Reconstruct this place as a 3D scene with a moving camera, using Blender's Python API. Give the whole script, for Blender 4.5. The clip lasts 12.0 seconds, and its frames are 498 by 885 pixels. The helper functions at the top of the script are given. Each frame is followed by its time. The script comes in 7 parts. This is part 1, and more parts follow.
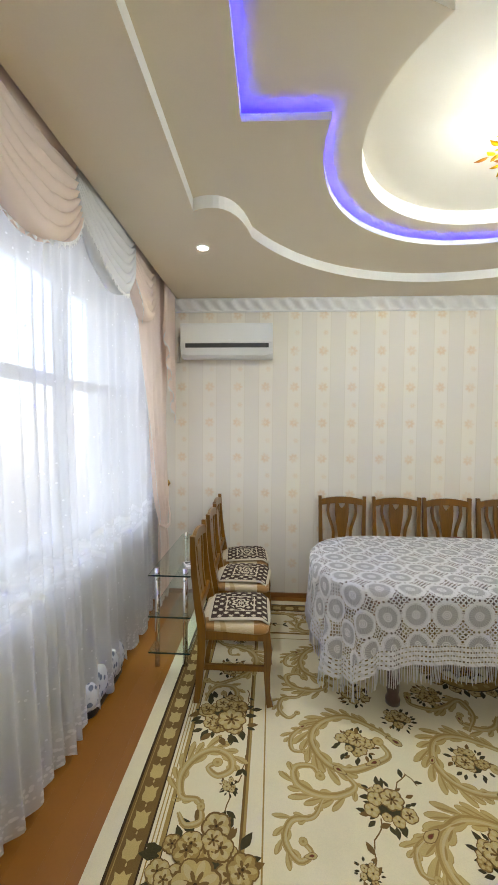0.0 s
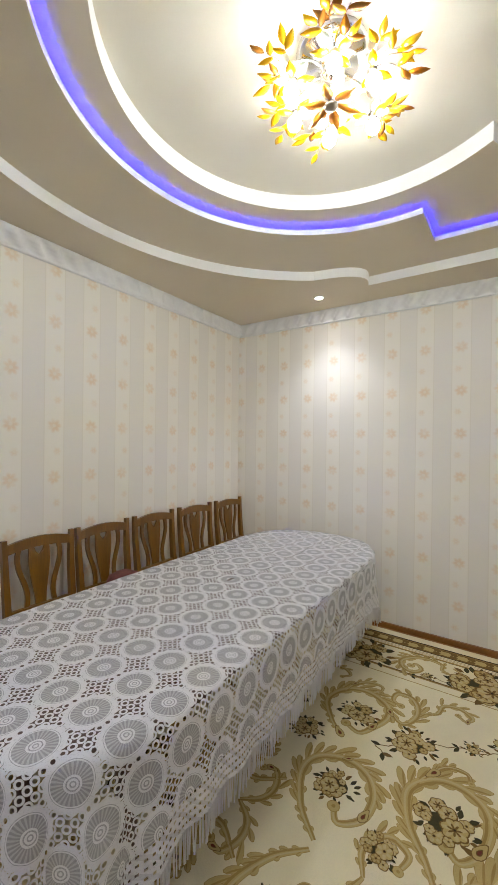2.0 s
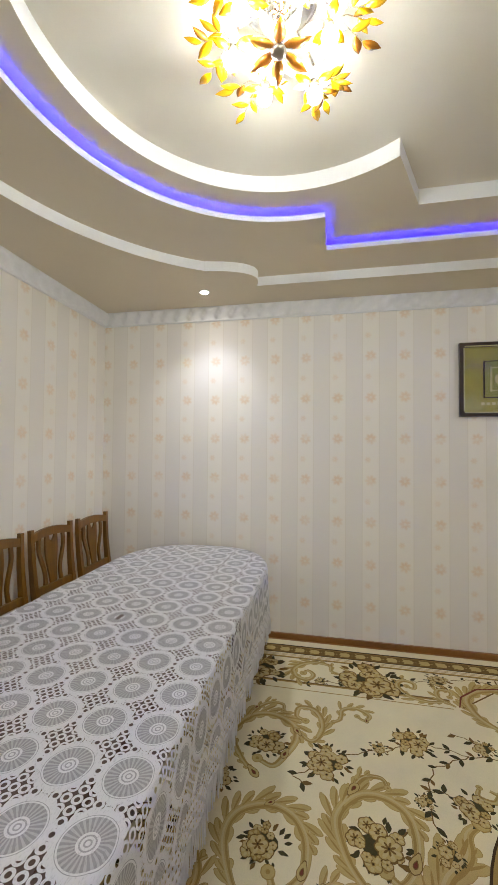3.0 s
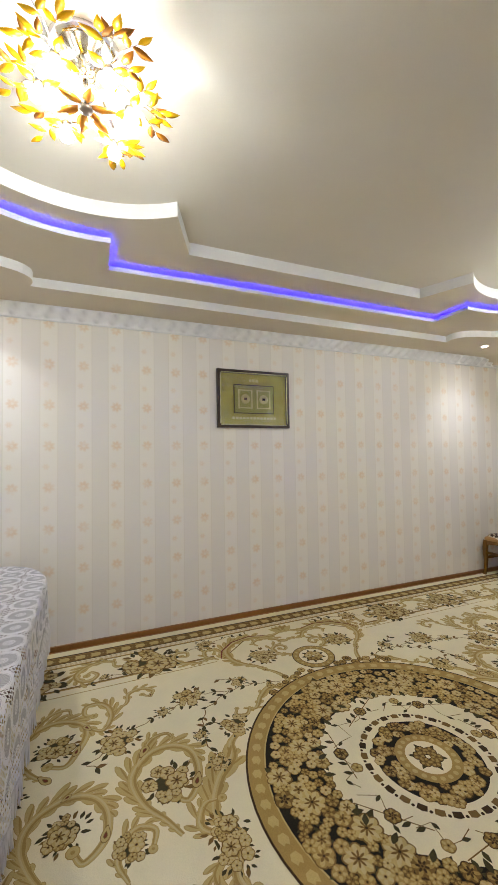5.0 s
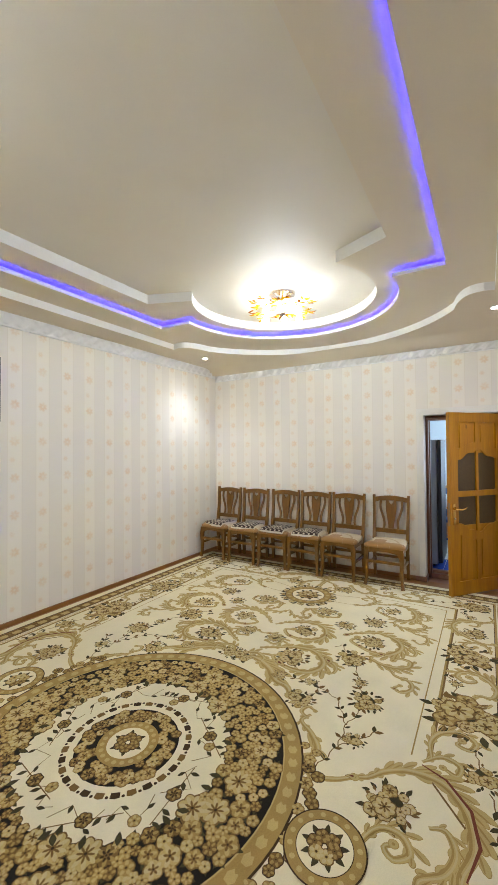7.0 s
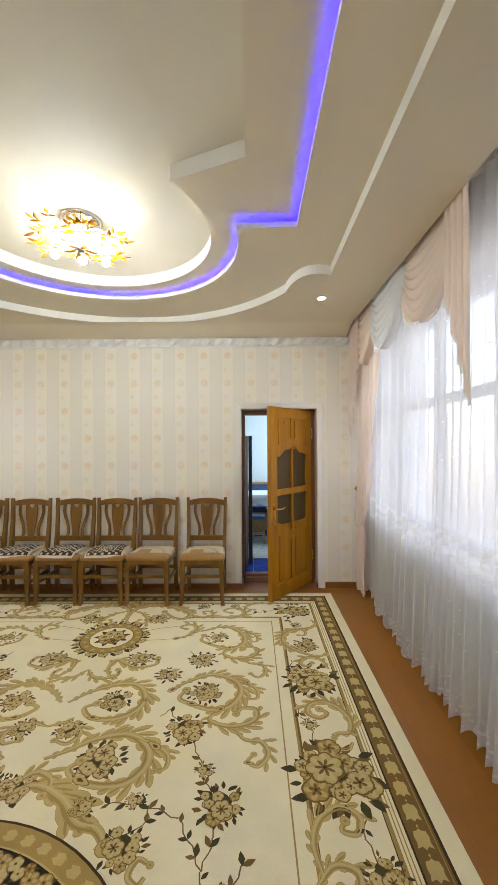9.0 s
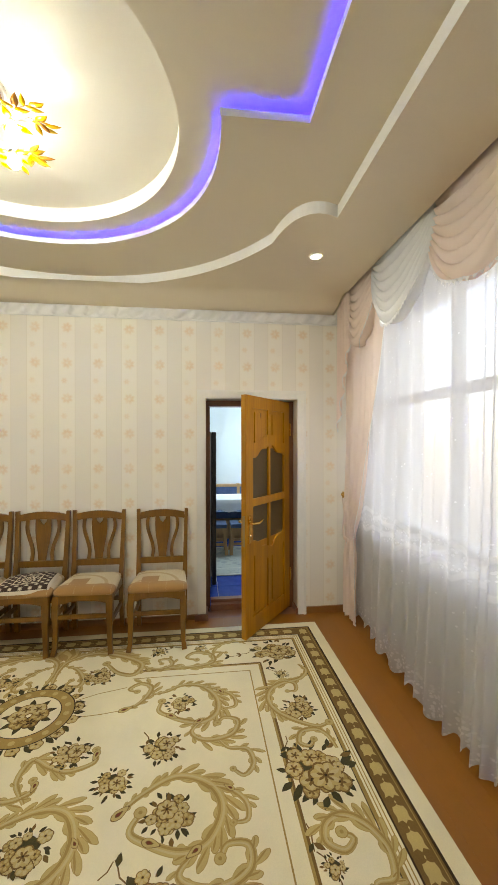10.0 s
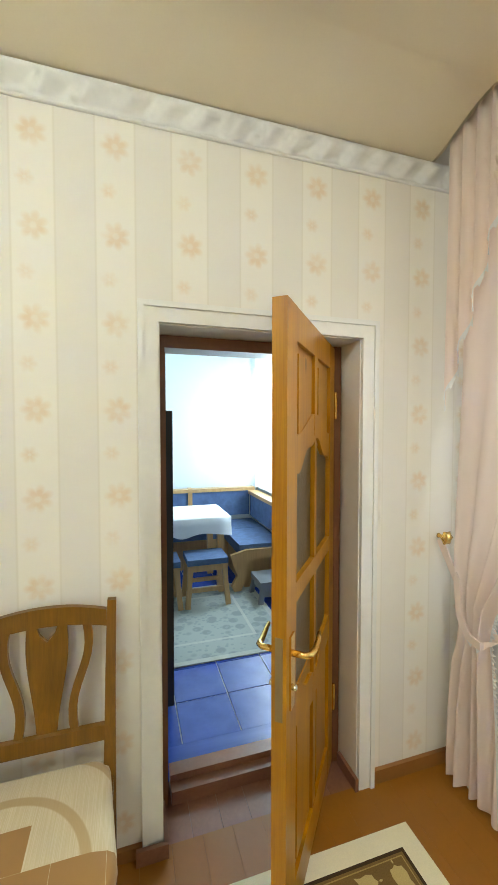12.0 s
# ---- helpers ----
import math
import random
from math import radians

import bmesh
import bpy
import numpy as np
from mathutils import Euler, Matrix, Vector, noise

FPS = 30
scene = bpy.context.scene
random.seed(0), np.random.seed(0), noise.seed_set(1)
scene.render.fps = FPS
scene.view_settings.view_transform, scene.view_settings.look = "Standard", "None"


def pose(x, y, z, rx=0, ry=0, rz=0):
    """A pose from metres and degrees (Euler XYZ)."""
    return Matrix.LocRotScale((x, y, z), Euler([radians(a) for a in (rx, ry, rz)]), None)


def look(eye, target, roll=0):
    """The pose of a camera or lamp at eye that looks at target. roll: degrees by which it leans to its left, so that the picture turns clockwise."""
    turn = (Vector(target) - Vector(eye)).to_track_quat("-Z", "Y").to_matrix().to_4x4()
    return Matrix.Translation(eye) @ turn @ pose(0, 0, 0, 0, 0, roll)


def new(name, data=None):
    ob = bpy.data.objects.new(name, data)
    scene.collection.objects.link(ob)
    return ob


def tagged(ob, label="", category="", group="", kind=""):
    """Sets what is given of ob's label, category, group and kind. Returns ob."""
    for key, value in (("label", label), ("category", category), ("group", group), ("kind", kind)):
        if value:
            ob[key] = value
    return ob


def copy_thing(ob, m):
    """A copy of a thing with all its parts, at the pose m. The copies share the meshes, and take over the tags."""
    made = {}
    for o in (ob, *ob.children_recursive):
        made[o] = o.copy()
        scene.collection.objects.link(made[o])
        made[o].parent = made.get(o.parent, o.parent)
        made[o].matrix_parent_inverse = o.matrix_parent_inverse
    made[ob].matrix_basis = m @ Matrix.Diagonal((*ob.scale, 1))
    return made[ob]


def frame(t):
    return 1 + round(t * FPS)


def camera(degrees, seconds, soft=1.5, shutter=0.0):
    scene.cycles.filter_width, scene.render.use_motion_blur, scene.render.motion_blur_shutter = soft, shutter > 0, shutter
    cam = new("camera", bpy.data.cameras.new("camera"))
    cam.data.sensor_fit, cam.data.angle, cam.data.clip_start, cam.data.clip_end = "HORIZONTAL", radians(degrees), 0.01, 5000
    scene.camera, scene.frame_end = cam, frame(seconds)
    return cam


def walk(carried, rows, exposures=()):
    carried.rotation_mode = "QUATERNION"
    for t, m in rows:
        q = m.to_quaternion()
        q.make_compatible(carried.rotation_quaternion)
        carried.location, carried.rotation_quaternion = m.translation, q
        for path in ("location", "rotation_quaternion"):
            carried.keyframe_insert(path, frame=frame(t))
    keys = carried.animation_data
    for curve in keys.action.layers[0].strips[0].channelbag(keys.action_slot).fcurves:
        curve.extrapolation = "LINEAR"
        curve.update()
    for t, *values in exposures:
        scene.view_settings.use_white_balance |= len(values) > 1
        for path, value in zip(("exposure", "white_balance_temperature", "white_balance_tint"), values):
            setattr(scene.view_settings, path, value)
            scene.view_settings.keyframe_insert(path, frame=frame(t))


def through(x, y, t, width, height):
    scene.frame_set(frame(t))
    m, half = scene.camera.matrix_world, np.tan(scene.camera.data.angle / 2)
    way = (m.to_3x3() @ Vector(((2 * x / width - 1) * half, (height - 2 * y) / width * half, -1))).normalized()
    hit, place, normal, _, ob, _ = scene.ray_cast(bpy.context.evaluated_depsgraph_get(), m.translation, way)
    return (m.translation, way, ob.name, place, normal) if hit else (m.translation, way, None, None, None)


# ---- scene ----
cam = camera(65.2, 12.0)
PATH = [
    (0, (0.085, 0.066, 1.617), (-0.034, 2.061, 1.533), 0.5),
    (0.5, (-0.031, 0.382, 1.62), (0.387, 2.337, 1.556), 0.6),
    (1, (-0.002, 0.743, 1.594), (0.927, 2.514, 1.562), 0.7),
    (1.5, (-0.039, 1.044, 1.561), (1.31, 2.52, 1.545), 0.6),
    (2, (-0.037, 1.288, 1.566), (1.623, 2.403, 1.56), 0.7),
    (2.5, (0.119, 1.522, 1.55), (1.973, 2.271, 1.57), 0.7),
    (4.5, (-0.031, 1.866, 1.517), (1.898, 1.342, 1.598), -0.6),
    (5, (-0.165, 1.847, 1.538), (1.68, 1.077, 1.609), -0.9),
    (5.5, (-0.217, 1.808, 1.521), (1.502, 0.788, 1.594), -0.9),
    (6, (-0.236, 1.787, 1.555), (1.302, 0.509, 1.604), -0.7),
    (6.5, (-0.276, 1.757, 1.559), (1.038, 0.25, 1.596), -0.6),
    (7, (-0.284, 1.701, 1.553), (0.758, -0.006, 1.589), -0.5),
    (7.5, (-0.212, 1.609, 1.562), (0.525, -0.25, 1.596), -0.5),
    (9.5, (0.325, 0.599, 1.539), (0.192, -1.396, 1.552), -0.2),
    (10, (0.391, 0.169, 1.548), (0.145, -1.815, 1.549), -0.1),
    (10.5, (0.452, -0.307, 1.556), (0.119, -2.279, 1.524), -0.3),
    (11, (0.471, -0.777, 1.569), (0.046, -2.73, 1.498), -0.3),
    (11.5, (0.463, -1.332, 1.564), (-0.042, -3.266, 1.5), -0.4),
    (12, (0.457, -1.844, 1.563), (-0.136, -3.753, 1.493), 0.0),
]
walk(cam, [(t, look(eye, target, roll)) for t, eye, target, roll in PATH],
     exposures=[(0.0, 2.92, 7050, 16), (1.5, 2.72, 7100, 18), (2.5, 2.54, 7100, 20), (5.5, 2.74, 7000, 21), (7.5, 3.05, 6800, 18), (9.5, 2.83, 7700, 17), (11.0, 2.92, 8600, 11), (12.0, 3.20, 7550, 9)])

# ---- light ----
CX, CY = 1.314, 0.16
XE, YN, YS, XW = 3.376, 3.72, -3.28, -1.10
SOFFIT_X = -0.80

world = bpy.data.worlds.new("sky")
scene.world = world
world.use_nodes = True
wn = world.node_tree
sky = wn.nodes.new("ShaderNodeTexSky")
sky.sky_type = "NISHITA"
sky.sun_disc = False
sky.sun_elevation, sky.sun_rotation = radians(40), radians(120)
wn.links.new(sky.outputs[0], wn.nodes["Background"].inputs[0])
wn.nodes["Background"].inputs[1].default_value = 0.10


def lamp(name, kind, m, power, colour, **kw):
    d = bpy.data.lights.new(name, kind)
    d.energy, d.color = power, colour
    for k, v in kw.items():
        if k == "size":
            d.shape, d.size, d.size_y = "RECTANGLE", v[0], v[1]
        if k == "radius":
            d.shadow_soft_size = v
        if k == "cone":
            d.spot_size, d.spot_blend = radians(v[0]), v[1]
    ob = new(name, d)
    ob.matrix_world = m
    return ob


# daylight in the window openings
WINDOWS = [(-3.02, -0.60), (0.85, 3.42)]
for a, b in WINDOWS:
    lamp("window_daylight", "AREA", pose(XW - 0.32, (a + b) / 2, 1.74, 0, -90, 0), 1.6, (0.86, 0.91, 1.0), size=(1.8, b - a))
lamp("kitchen_daylight", "AREA", pose(-1.27, -5.9, 1.6, 0, -90, 0), 13, (0.60, 0.82, 1.0), size=(1.3, 1.2))
SPOTS = [(-0.386, 2.66), (3.03, 2.65), (2.955, -2.48), (-0.373, -2.35)]
for x, y in SPOTS:
    lamp("spot_beam", "SPOT", look((x, y, 2.772), (x, y, 0)), 7.5, (0.70, 0.84, 1.0), radius=0.06, cone=(112, 1.0))

# ---- materials ----
class Graph:
    """Short-hand for building a node material."""

    def __init__(self, name):
        self.mat = bpy.data.materials.new(name)
        self.mat.use_nodes = True
        self.t = self.mat.node_tree
        self.bsdf = self.t.nodes["Principled BSDF"]
        self.out = self.t.nodes["Material Output"]

    def node(self, kind, **ins):
        n = self.t.nodes.new(kind)
        for k, v in ins.items():
            self.put(n.inputs[k], v)
        return n

    def put(self, socket, v):
        if isinstance(v, bpy.types.NodeSocket):
            self.t.links.new(v, socket)
        elif isinstance(v, tuple) and len(v) == 3 and socket.type == "RGBA":
            socket.default_value = (*v, 1)
        else:
            socket.default_value = v

    def m(self, op, a, b=None, c=None):
        n = self.t.nodes.new("ShaderNodeMath")
        n.operation = op
        for i, v in enumerate((a, b, c)):
            if v is not None:
                self.put(n.inputs[i], v)
        return n.outputs[0]

    def mix(self, f, a, b):
        n = self.t.nodes.new("ShaderNodeMix")
        n.data_type = "RGBA"
        self.put(n.inputs["Factor"], f)
        for s, v in ((n.inputs[6], a), (n.inputs[7], b)):
            self.put(s, v)
        return n.outputs[2]

    def noise(self, scale, detail=3, vec=None, rough=0.55):
        n = self.node("ShaderNodeTexNoise", Scale=scale, Detail=detail, Roughness=rough)
        if vec is not None:
            self.put(n.inputs["Vector"], vec)
        return n.outputs[0]

    def coords(self, which="Object"):
        return self.t.nodes.new("ShaderNodeTexCoord").outputs[which]

    def world(self):
        return self.t.nodes.new("ShaderNodeNewGeometry").outputs["Position"]

    def split(self, v):
        n = self.node("ShaderNodeSeparateXYZ", Vector=v)
        return n.outputs[0], n.outputs[1], n.outputs[2]

    def join(self, x, y, z=0.0):
        return self.node("ShaderNodeCombineXYZ", X=x, Y=y, Z=z).outputs[0]

    def scaled(self, v, s):
        n = self.node("ShaderNodeMapping", Vector=v)
        n.inputs["Scale"].default_value = s
        return n.outputs[0]

    def ramp(self, f, lo, hi):
        n = self.node("ShaderNodeMapRange", Value=f)
        n.inputs[1].default_value, n.inputs[2].default_value = lo, hi
        return n.outputs[0]

    def below(self, a, b):
        return self.m("LESS_THAN", a, b)

    def bump(self, h, strength=0.3, distance=0.002):
        n = self.node("ShaderNodeBump", Height=h, Strength=strength, Distance=distance)
        self.put(self.bsdf.inputs["Normal"], n.outputs[0])

    def set(self, **ins):
        for k, v in ins.items():
            self.put(self.bsdf.inputs[k.replace("_", " ")], v)
        return self


def shade(c, f):
    return tuple(min(1.0, x * f) for x in c)


def plain(name, col, rough=0.5, metal=0.0, var=0.08, coarse=3.0, fine=90.0, bump=0.15, depth=0.001, stretch=(1, 1, 1), coat=0.0, rvar=0.08):
    """A surface with two scales of variation in colour, gloss and relief."""
    g = Graph(name)
    v = g.scaled(g.coords(), stretch)
    big, small = g.noise(coarse, 4, v), g.noise(fine, 3, v)
    f = g.m("ADD", g.m("MULTIPLY", big, 0.65), g.m("MULTIPLY", small, 0.35))
    f = g.ramp(f, 0.3, 0.7)
    g.set(Base_Color=g.mix(f, shade(col, 1 - var), shade(col, 1 + var)), Metallic=metal)
    g.set(Roughness=g.m("ADD", rough - rvar / 2, g.m("MULTIPLY", big, rvar)))
    if coat:
        g.set(Coat_Weight=coat, Coat_Roughness=0.08)
    if bump:
        g.bump(small, bump, depth)
    return g.mat


def wood(name, dark, light, rough=0.3, axis=2, coat=0.3, knots=False):
    g = Graph(name)
    s = [9.0, 9.0, 9.0]
    s[axis] = 0.7
    v = g.scaled(g.coords(), tuple(s))
    warp = g.noise(2.0, 3, v)
    lines = g.noise(6.0, 5, g.scaled(v, (3, 3, 1.0) if axis == 2 else (1.0, 3, 3) if axis == 0 else (3, 1.0, 3)), 0.65)
    f = g.ramp(g.m("ADD", g.m("MULTIPLY", warp, 0.6), g.m("MULTIPLY", lines, 0.5)), 0.3, 0.8)
    col = g.mix(f, dark, light)
    if knots:
        k = g.node("ShaderNodeTexVoronoi", Vector=g.scaled(g.coords(), (7, 7, 2.6) if axis == 2 else (2.6, 7, 7)), Scale=1.0)
        k.feature = "F1"
        kf = g.ramp(k.outputs["Distance"], 0.10, 0.04)
        col = g.mix(g.m("MULTIPLY", kf, 0.75), col, shade(dark, 0.3))
    g.set(Base_Color=col, Roughness=g.m("ADD", rough - 0.05, g.m("MULTIPLY", warp, 0.12)), Coat_Weight=coat, Coat_Roughness=0.12)
    g.bump(lines, 0.1, 0.0008)
    return g.mat


def wallpaper(name, axis, at, pitch, z_at, z_pitch):
    """Cream stripes with flower sprigs between plain grey-beige stripes."""
    g = Graph(name)
    p = g.split(g.world())
    u, z = p[axis], p[2]
    s = g.m("SUBTRACT", g.m("FRACT", g.m("ADD", g.m("DIVIDE", g.m("SUBTRACT", u, at), pitch), 100.5)), 0.5)
    a = g.m("MULTIPLY", g.m("ABSOLUTE", s), pitch)
    cream = g.ramp(a, 0.068, 0.062)
    edge = g.m("MULTIPLY", g.ramp(a, 0.060, 0.064), g.ramp(a, 0.070, 0.066))
    du = g.m("MULTIPLY", s, pitch)

    def sprig(off_u, off_z, r, n):
        w = g.m("SUBTRACT", g.m("FRACT", g.m("ADD", g.m("DIVIDE", g.m("SUBTRACT", z, z_at + off_z), z_pitch), 100.5)), 0.5)
        dz = g.m("MULTIPLY", w, z_pitch)
        dx = g.m("SUBTRACT", du, off_u)
        rr = g.m("SQRT", g.m("ADD", g.m("MULTIPLY", dx, dx), g.m("MULTIPLY", dz, dz)))
        th = g.m("ARCTAN2", dz, dx)
        lobes = g.m("ABSOLUTE", g.m("COSINE", g.m("MULTIPLY", th, n / 2)))
        edge_r = g.m("MULTIPLY", g.m("ADD", g.m("MULTIPLY", lobes, 0.34), 0.60), r)
        inside = g.ramp(g.m("SUBTRACT", rr, edge_r), 0.013, -0.010)
        eye = g.ramp(rr, r * 0.32, r * 0.18)
        return g.m("MULTIPLY", inside, g.m("SUBTRACT", 1.0, g.m("MULTIPLY", eye, 0.5)))

    motif = g.m("MAXIMUM", sprig(0.0, 0.0, 0.043, 7), g.m("MULTIPLY", sprig(0.022, z_pitch / 2, 0.021, 6), 0.8))
    weave = g.noise(260.0, 2)
    grime = g.noise(0.9, 3)
    stripes = g.noise(1.0, 2, g.scaled(g.world(), (220, 220, 1.5)))
    cream_c = g.mix(grime, (0.86, 0.80, 0.69), (0.90, 0.845, 0.745))
    grey_c = g.mix(grime, (0.81, 0.75, 0.655), (0.85, 0.795, 0.705))
    col = g.mix(cream, grey_c, cream_c)
    col = g.mix(g.m("MULTIPLY", edge, 0.35), col, (0.70, 0.62, 0.48))
    worn = g.m("MULTIPLY", motif, g.ramp(g.noise(60.0, 3), 0.2, 0.6))
    col = g.mix(g.m("MULTIPLY", worn, 0.66), col, (0.80, 0.58, 0.36))
    g.set(Base_Color=col, Roughness=g.m("SUBTRACT", 0.62, g.m("MULTIPLY", motif, 0.15)))
    g.bump(g.m("ADD", g.m("MULTIPLY", g.m("ADD", weave, stripes), 0.5), g.m("MULTIPLY", motif, 0.6)), 0.25, 0.0006)
    return g.mat


def glowing(name, col, strength):
    g = Graph(name)
    g.set(Base_Color=col, Emission_Color=col, Emission_Strength=strength, Roughness=0.4)
    return g.mat


def cloth(name, col, see=0.0, through=0.35, weave=420.0, dots=0.0):
    """A thin fabric that lets some light pass."""
    g = Graph(name)
    n = g.noise(weave, 2)
    big = g.noise(2.5, 3)
    c = g.mix(big, shade(col, 0.94), shade(col, 1.04))
    d = g.node("ShaderNodeBsdfDiffuse", Color=c)
    t = g.node("ShaderNodeBsdfTranslucent", Color=c)
    mix = g.node("ShaderNodeMixShader", Fac=through)
    g.t.links.new(d.outputs[0], mix.inputs[1])
    g.t.links.new(t.outputs[0], mix.inputs[2])
    b = g.node("ShaderNodeBump", Height=n, Strength=0.15, Distance=0.0008)
    g.t.links.new(b.outputs[0], d.inputs["Normal"])
    last = mix
    if see:
        x, y, z = g.split(g.world())
        f = see
        if dots:
            v = g.node("ShaderNodeTexVoronoi", Vector=g.scaled(g.world(), (0.001, 26, 21)), Scale=1.0)
            spot = g.ramp(v.outputs["Distance"], 0.13, 0.09)
            v2 = g.node("ShaderNodeTexVoronoi", Vector=g.scaled(g.world(), (0.001, 52, 46)), Scale=1.0)
            sprig = g.m("MULTIPLY", g.ramp(v2.outputs["Distance"], 0.44, 0.32), g.ramp(z, 0.24, 0.12))
            wave = g.m("MULTIPLY", g.m("ABSOLUTE", g.m("SINE", g.m("MULTIPLY", y, 11.0))), 0.06)
            top = g.m("ABSOLUTE", g.m("SUBTRACT", g.m("ADD", z, wave), 1.02))
            low = g.m("ABSOLUTE", g.m("SUBTRACT", g.m("SUBTRACT", z, wave), 0.84))
            band = g.ramp(g.m("MINIMUM", top, low), 0.022, 0.012)
            inside = g.m("MULTIPLY", g.m("MULTIPLY", g.ramp(z, 0.83, 0.86), g.ramp(z, 1.04, 1.0)), g.ramp(v2.outputs["Distance"], 0.36, 0.28))
            work = g.m("MAXIMUM", g.m("MAXIMUM", spot, sprig), g.m("MAXIMUM", g.m("MULTIPLY", band, 0.8), g.m("MULTIPLY", inside, 0.75)))
            f = g.m("MULTIPLY", see, g.m("SUBTRACT", 1.0, g.m("MULTIPLY", work, 0.95)))
            g.put(mix.inputs[0], g.m("MULTIPLY", through, g.m("SUBTRACT", 1.0, g.m("MULTIPLY", work, 0.55))))
        f = g.m("MULTIPLY", f, g.ramp(n, -0.6, 0.6))
        tr = g.node("ShaderNodeBsdfTransparent")
        m2 = g.node("ShaderNodeMixShader", Fac=f)
        g.t.links.new(mix.outputs[0], m2.inputs[1])
        g.t.links.new(tr.outputs[0], m2.inputs[2])
        last = m2
    g.t.links.new(last.outputs[0], g.out.inputs[0])
    g.t.nodes.remove(g.bsdf)
    return g.mat


def glass(name, col=(1, 1, 1), rough=0.0):
    g = Graph(name)
    g.set(Base_Color=col, Roughness=rough, Transmission_Weight=1.0, IOR=1.45)
    return g.mat


M_PAPER_N = wallpaper("wallpaper_north", 0, 0.02, 0.264, 1.32, 0.332)
M_PAPER_S = wallpaper("wallpaper_south", 0, -0.02, 0.255, 1.03, 0.2985)
M_PAPER_E = wallpaper("wallpaper_east", 1, 1.35, 0.26, 1.31, 0.336)
M_CEIL = plain("ceiling_paint", (0.76, 0.66, 0.505), 0.55, var=0.03, coarse=1.2, fine=160, bump=0.05)
M_TOP = plain("upper_ceiling_paint", (0.755, 0.685, 0.57), 0.55, var=0.03, coarse=1.2, fine=160, bump=0.05)
M_LIP = plain("white_gloss_trim", (0.86, 0.84, 0.79), 0.35, var=0.03, fine=60, bump=0.04)
# dark grey puts shade into the cove's colour, so the blue glow stays deep
M_COVESHADE = plain("cove_shade_grey", (0.30, 0.29, 0.30), 0.8, var=0.08)
M_PLASTER = plain("plaster_moulding", (0.83, 0.81, 0.77), 0.5, var=0.04, fine=60, bump=0.08)
M_DOORTRIM = plain("white_door_trim", (0.84, 0.81, 0.74), 0.35, var=0.04, coarse=2, fine=40, bump=0.06)
M_FLOOR = plain("brown_floor_paint", (0.31, 0.112, 0.008), 0.40, var=0.07, coarse=1.6, fine=60, bump=0.06, coat=0.08)
M_BASE = plain("brown_skirting_paint", (0.29, 0.12, 0.03), 0.35, var=0.12, fine=40)
M_WHITE = plain("white_wall_paint", (0.80, 0.80, 0.78), 0.6, var=0.03, coarse=1.5)
M_CHAIR = wood("chair_wood", (0.115, 0.043, 0.002), (0.27, 0.112, 0.005), 0.30, 2, 0.35)
M_PINE = wood("varnished_pine", (0.30, 0.095, 0.002), (0.58, 0.26, 0.003), 0.36, 2, 0.2, knots=True)
M_LED = glowing("blue_led", (0.0016, 0.0003, 1.0), 13.0)


# ---- mesh helpers ----
def slab(bm, lo, hi, mat=0):
    v = [bm.verts.new((x, y, z)) for z in (lo[2], hi[2]) for x, y in ((lo[0], lo[1]), (hi[0], lo[1]), (hi[0], hi[1]), (lo[0], hi[1]))]
    fs = [(3, 2, 1, 0), (4, 5, 6, 7), (0, 1, 5, 4), (1, 2, 6, 5), (2, 3, 7, 6), (3, 0, 4, 7)]
    out = []
    for f in fs:
        face = bm.faces.new([v[i] for i in f])
        face.material_index = mat
        out.append(face)
    return v, out


def prism(bm, pts, z0, z1, m=None, mat=0):
    """An extruded outline; pts counter-clockwise in x and y."""
    m = m or Matrix()
    a = [bm.verts.new(m @ Vector((x, y, z0))) for x, y in pts]
    b = [bm.verts.new(m @ Vector((x, y, z1))) for x, y in pts]
    n = len(pts)
    for f in [list(reversed(a)), b] + [[a[i], a[(i + 1) % n], b[(i + 1) % n], b[i]] for i in range(n)]:
        bm.faces.new(f).material_index = mat


def sweep(bm, pts, half_w, half_d, side=(1, 0, 0), mat=0):
    """A bar of rectangular section along pts; sizes may be lists. side is the direction of the width."""
    n = len(pts)
    pts = [Vector(p) for p in pts]
    hw = half_w if isinstance(half_w, (list, tuple)) else [half_w] * n
    hd = half_d if isinstance(half_d, (list, tuple)) else [half_d] * n
    side = Vector(side)
    rings = []
    for i, p in enumerate(pts):
        t = (pts[min(i + 1, n - 1)] - pts[max(i - 1, 0)]).normalized()
        s = (side - t * side.dot(t)).normalized()
        d = t.cross(s)
        rings.append([bm.verts.new(p + s * a * hw[i] + d * b * hd[i]) for a, b in ((-1, -1), (1, -1), (1, 1), (-1, 1))])
    for r, q in zip(rings, rings[1:]):
        for k in range(4):
            bm.faces.new((r[k], r[(k + 1) % 4], q[(k + 1) % 4], q[k])).material_index = mat
    bm.faces.new(list(reversed(rings[0]))).material_index = mat
    bm.faces.new(rings[-1]).material_index = mat


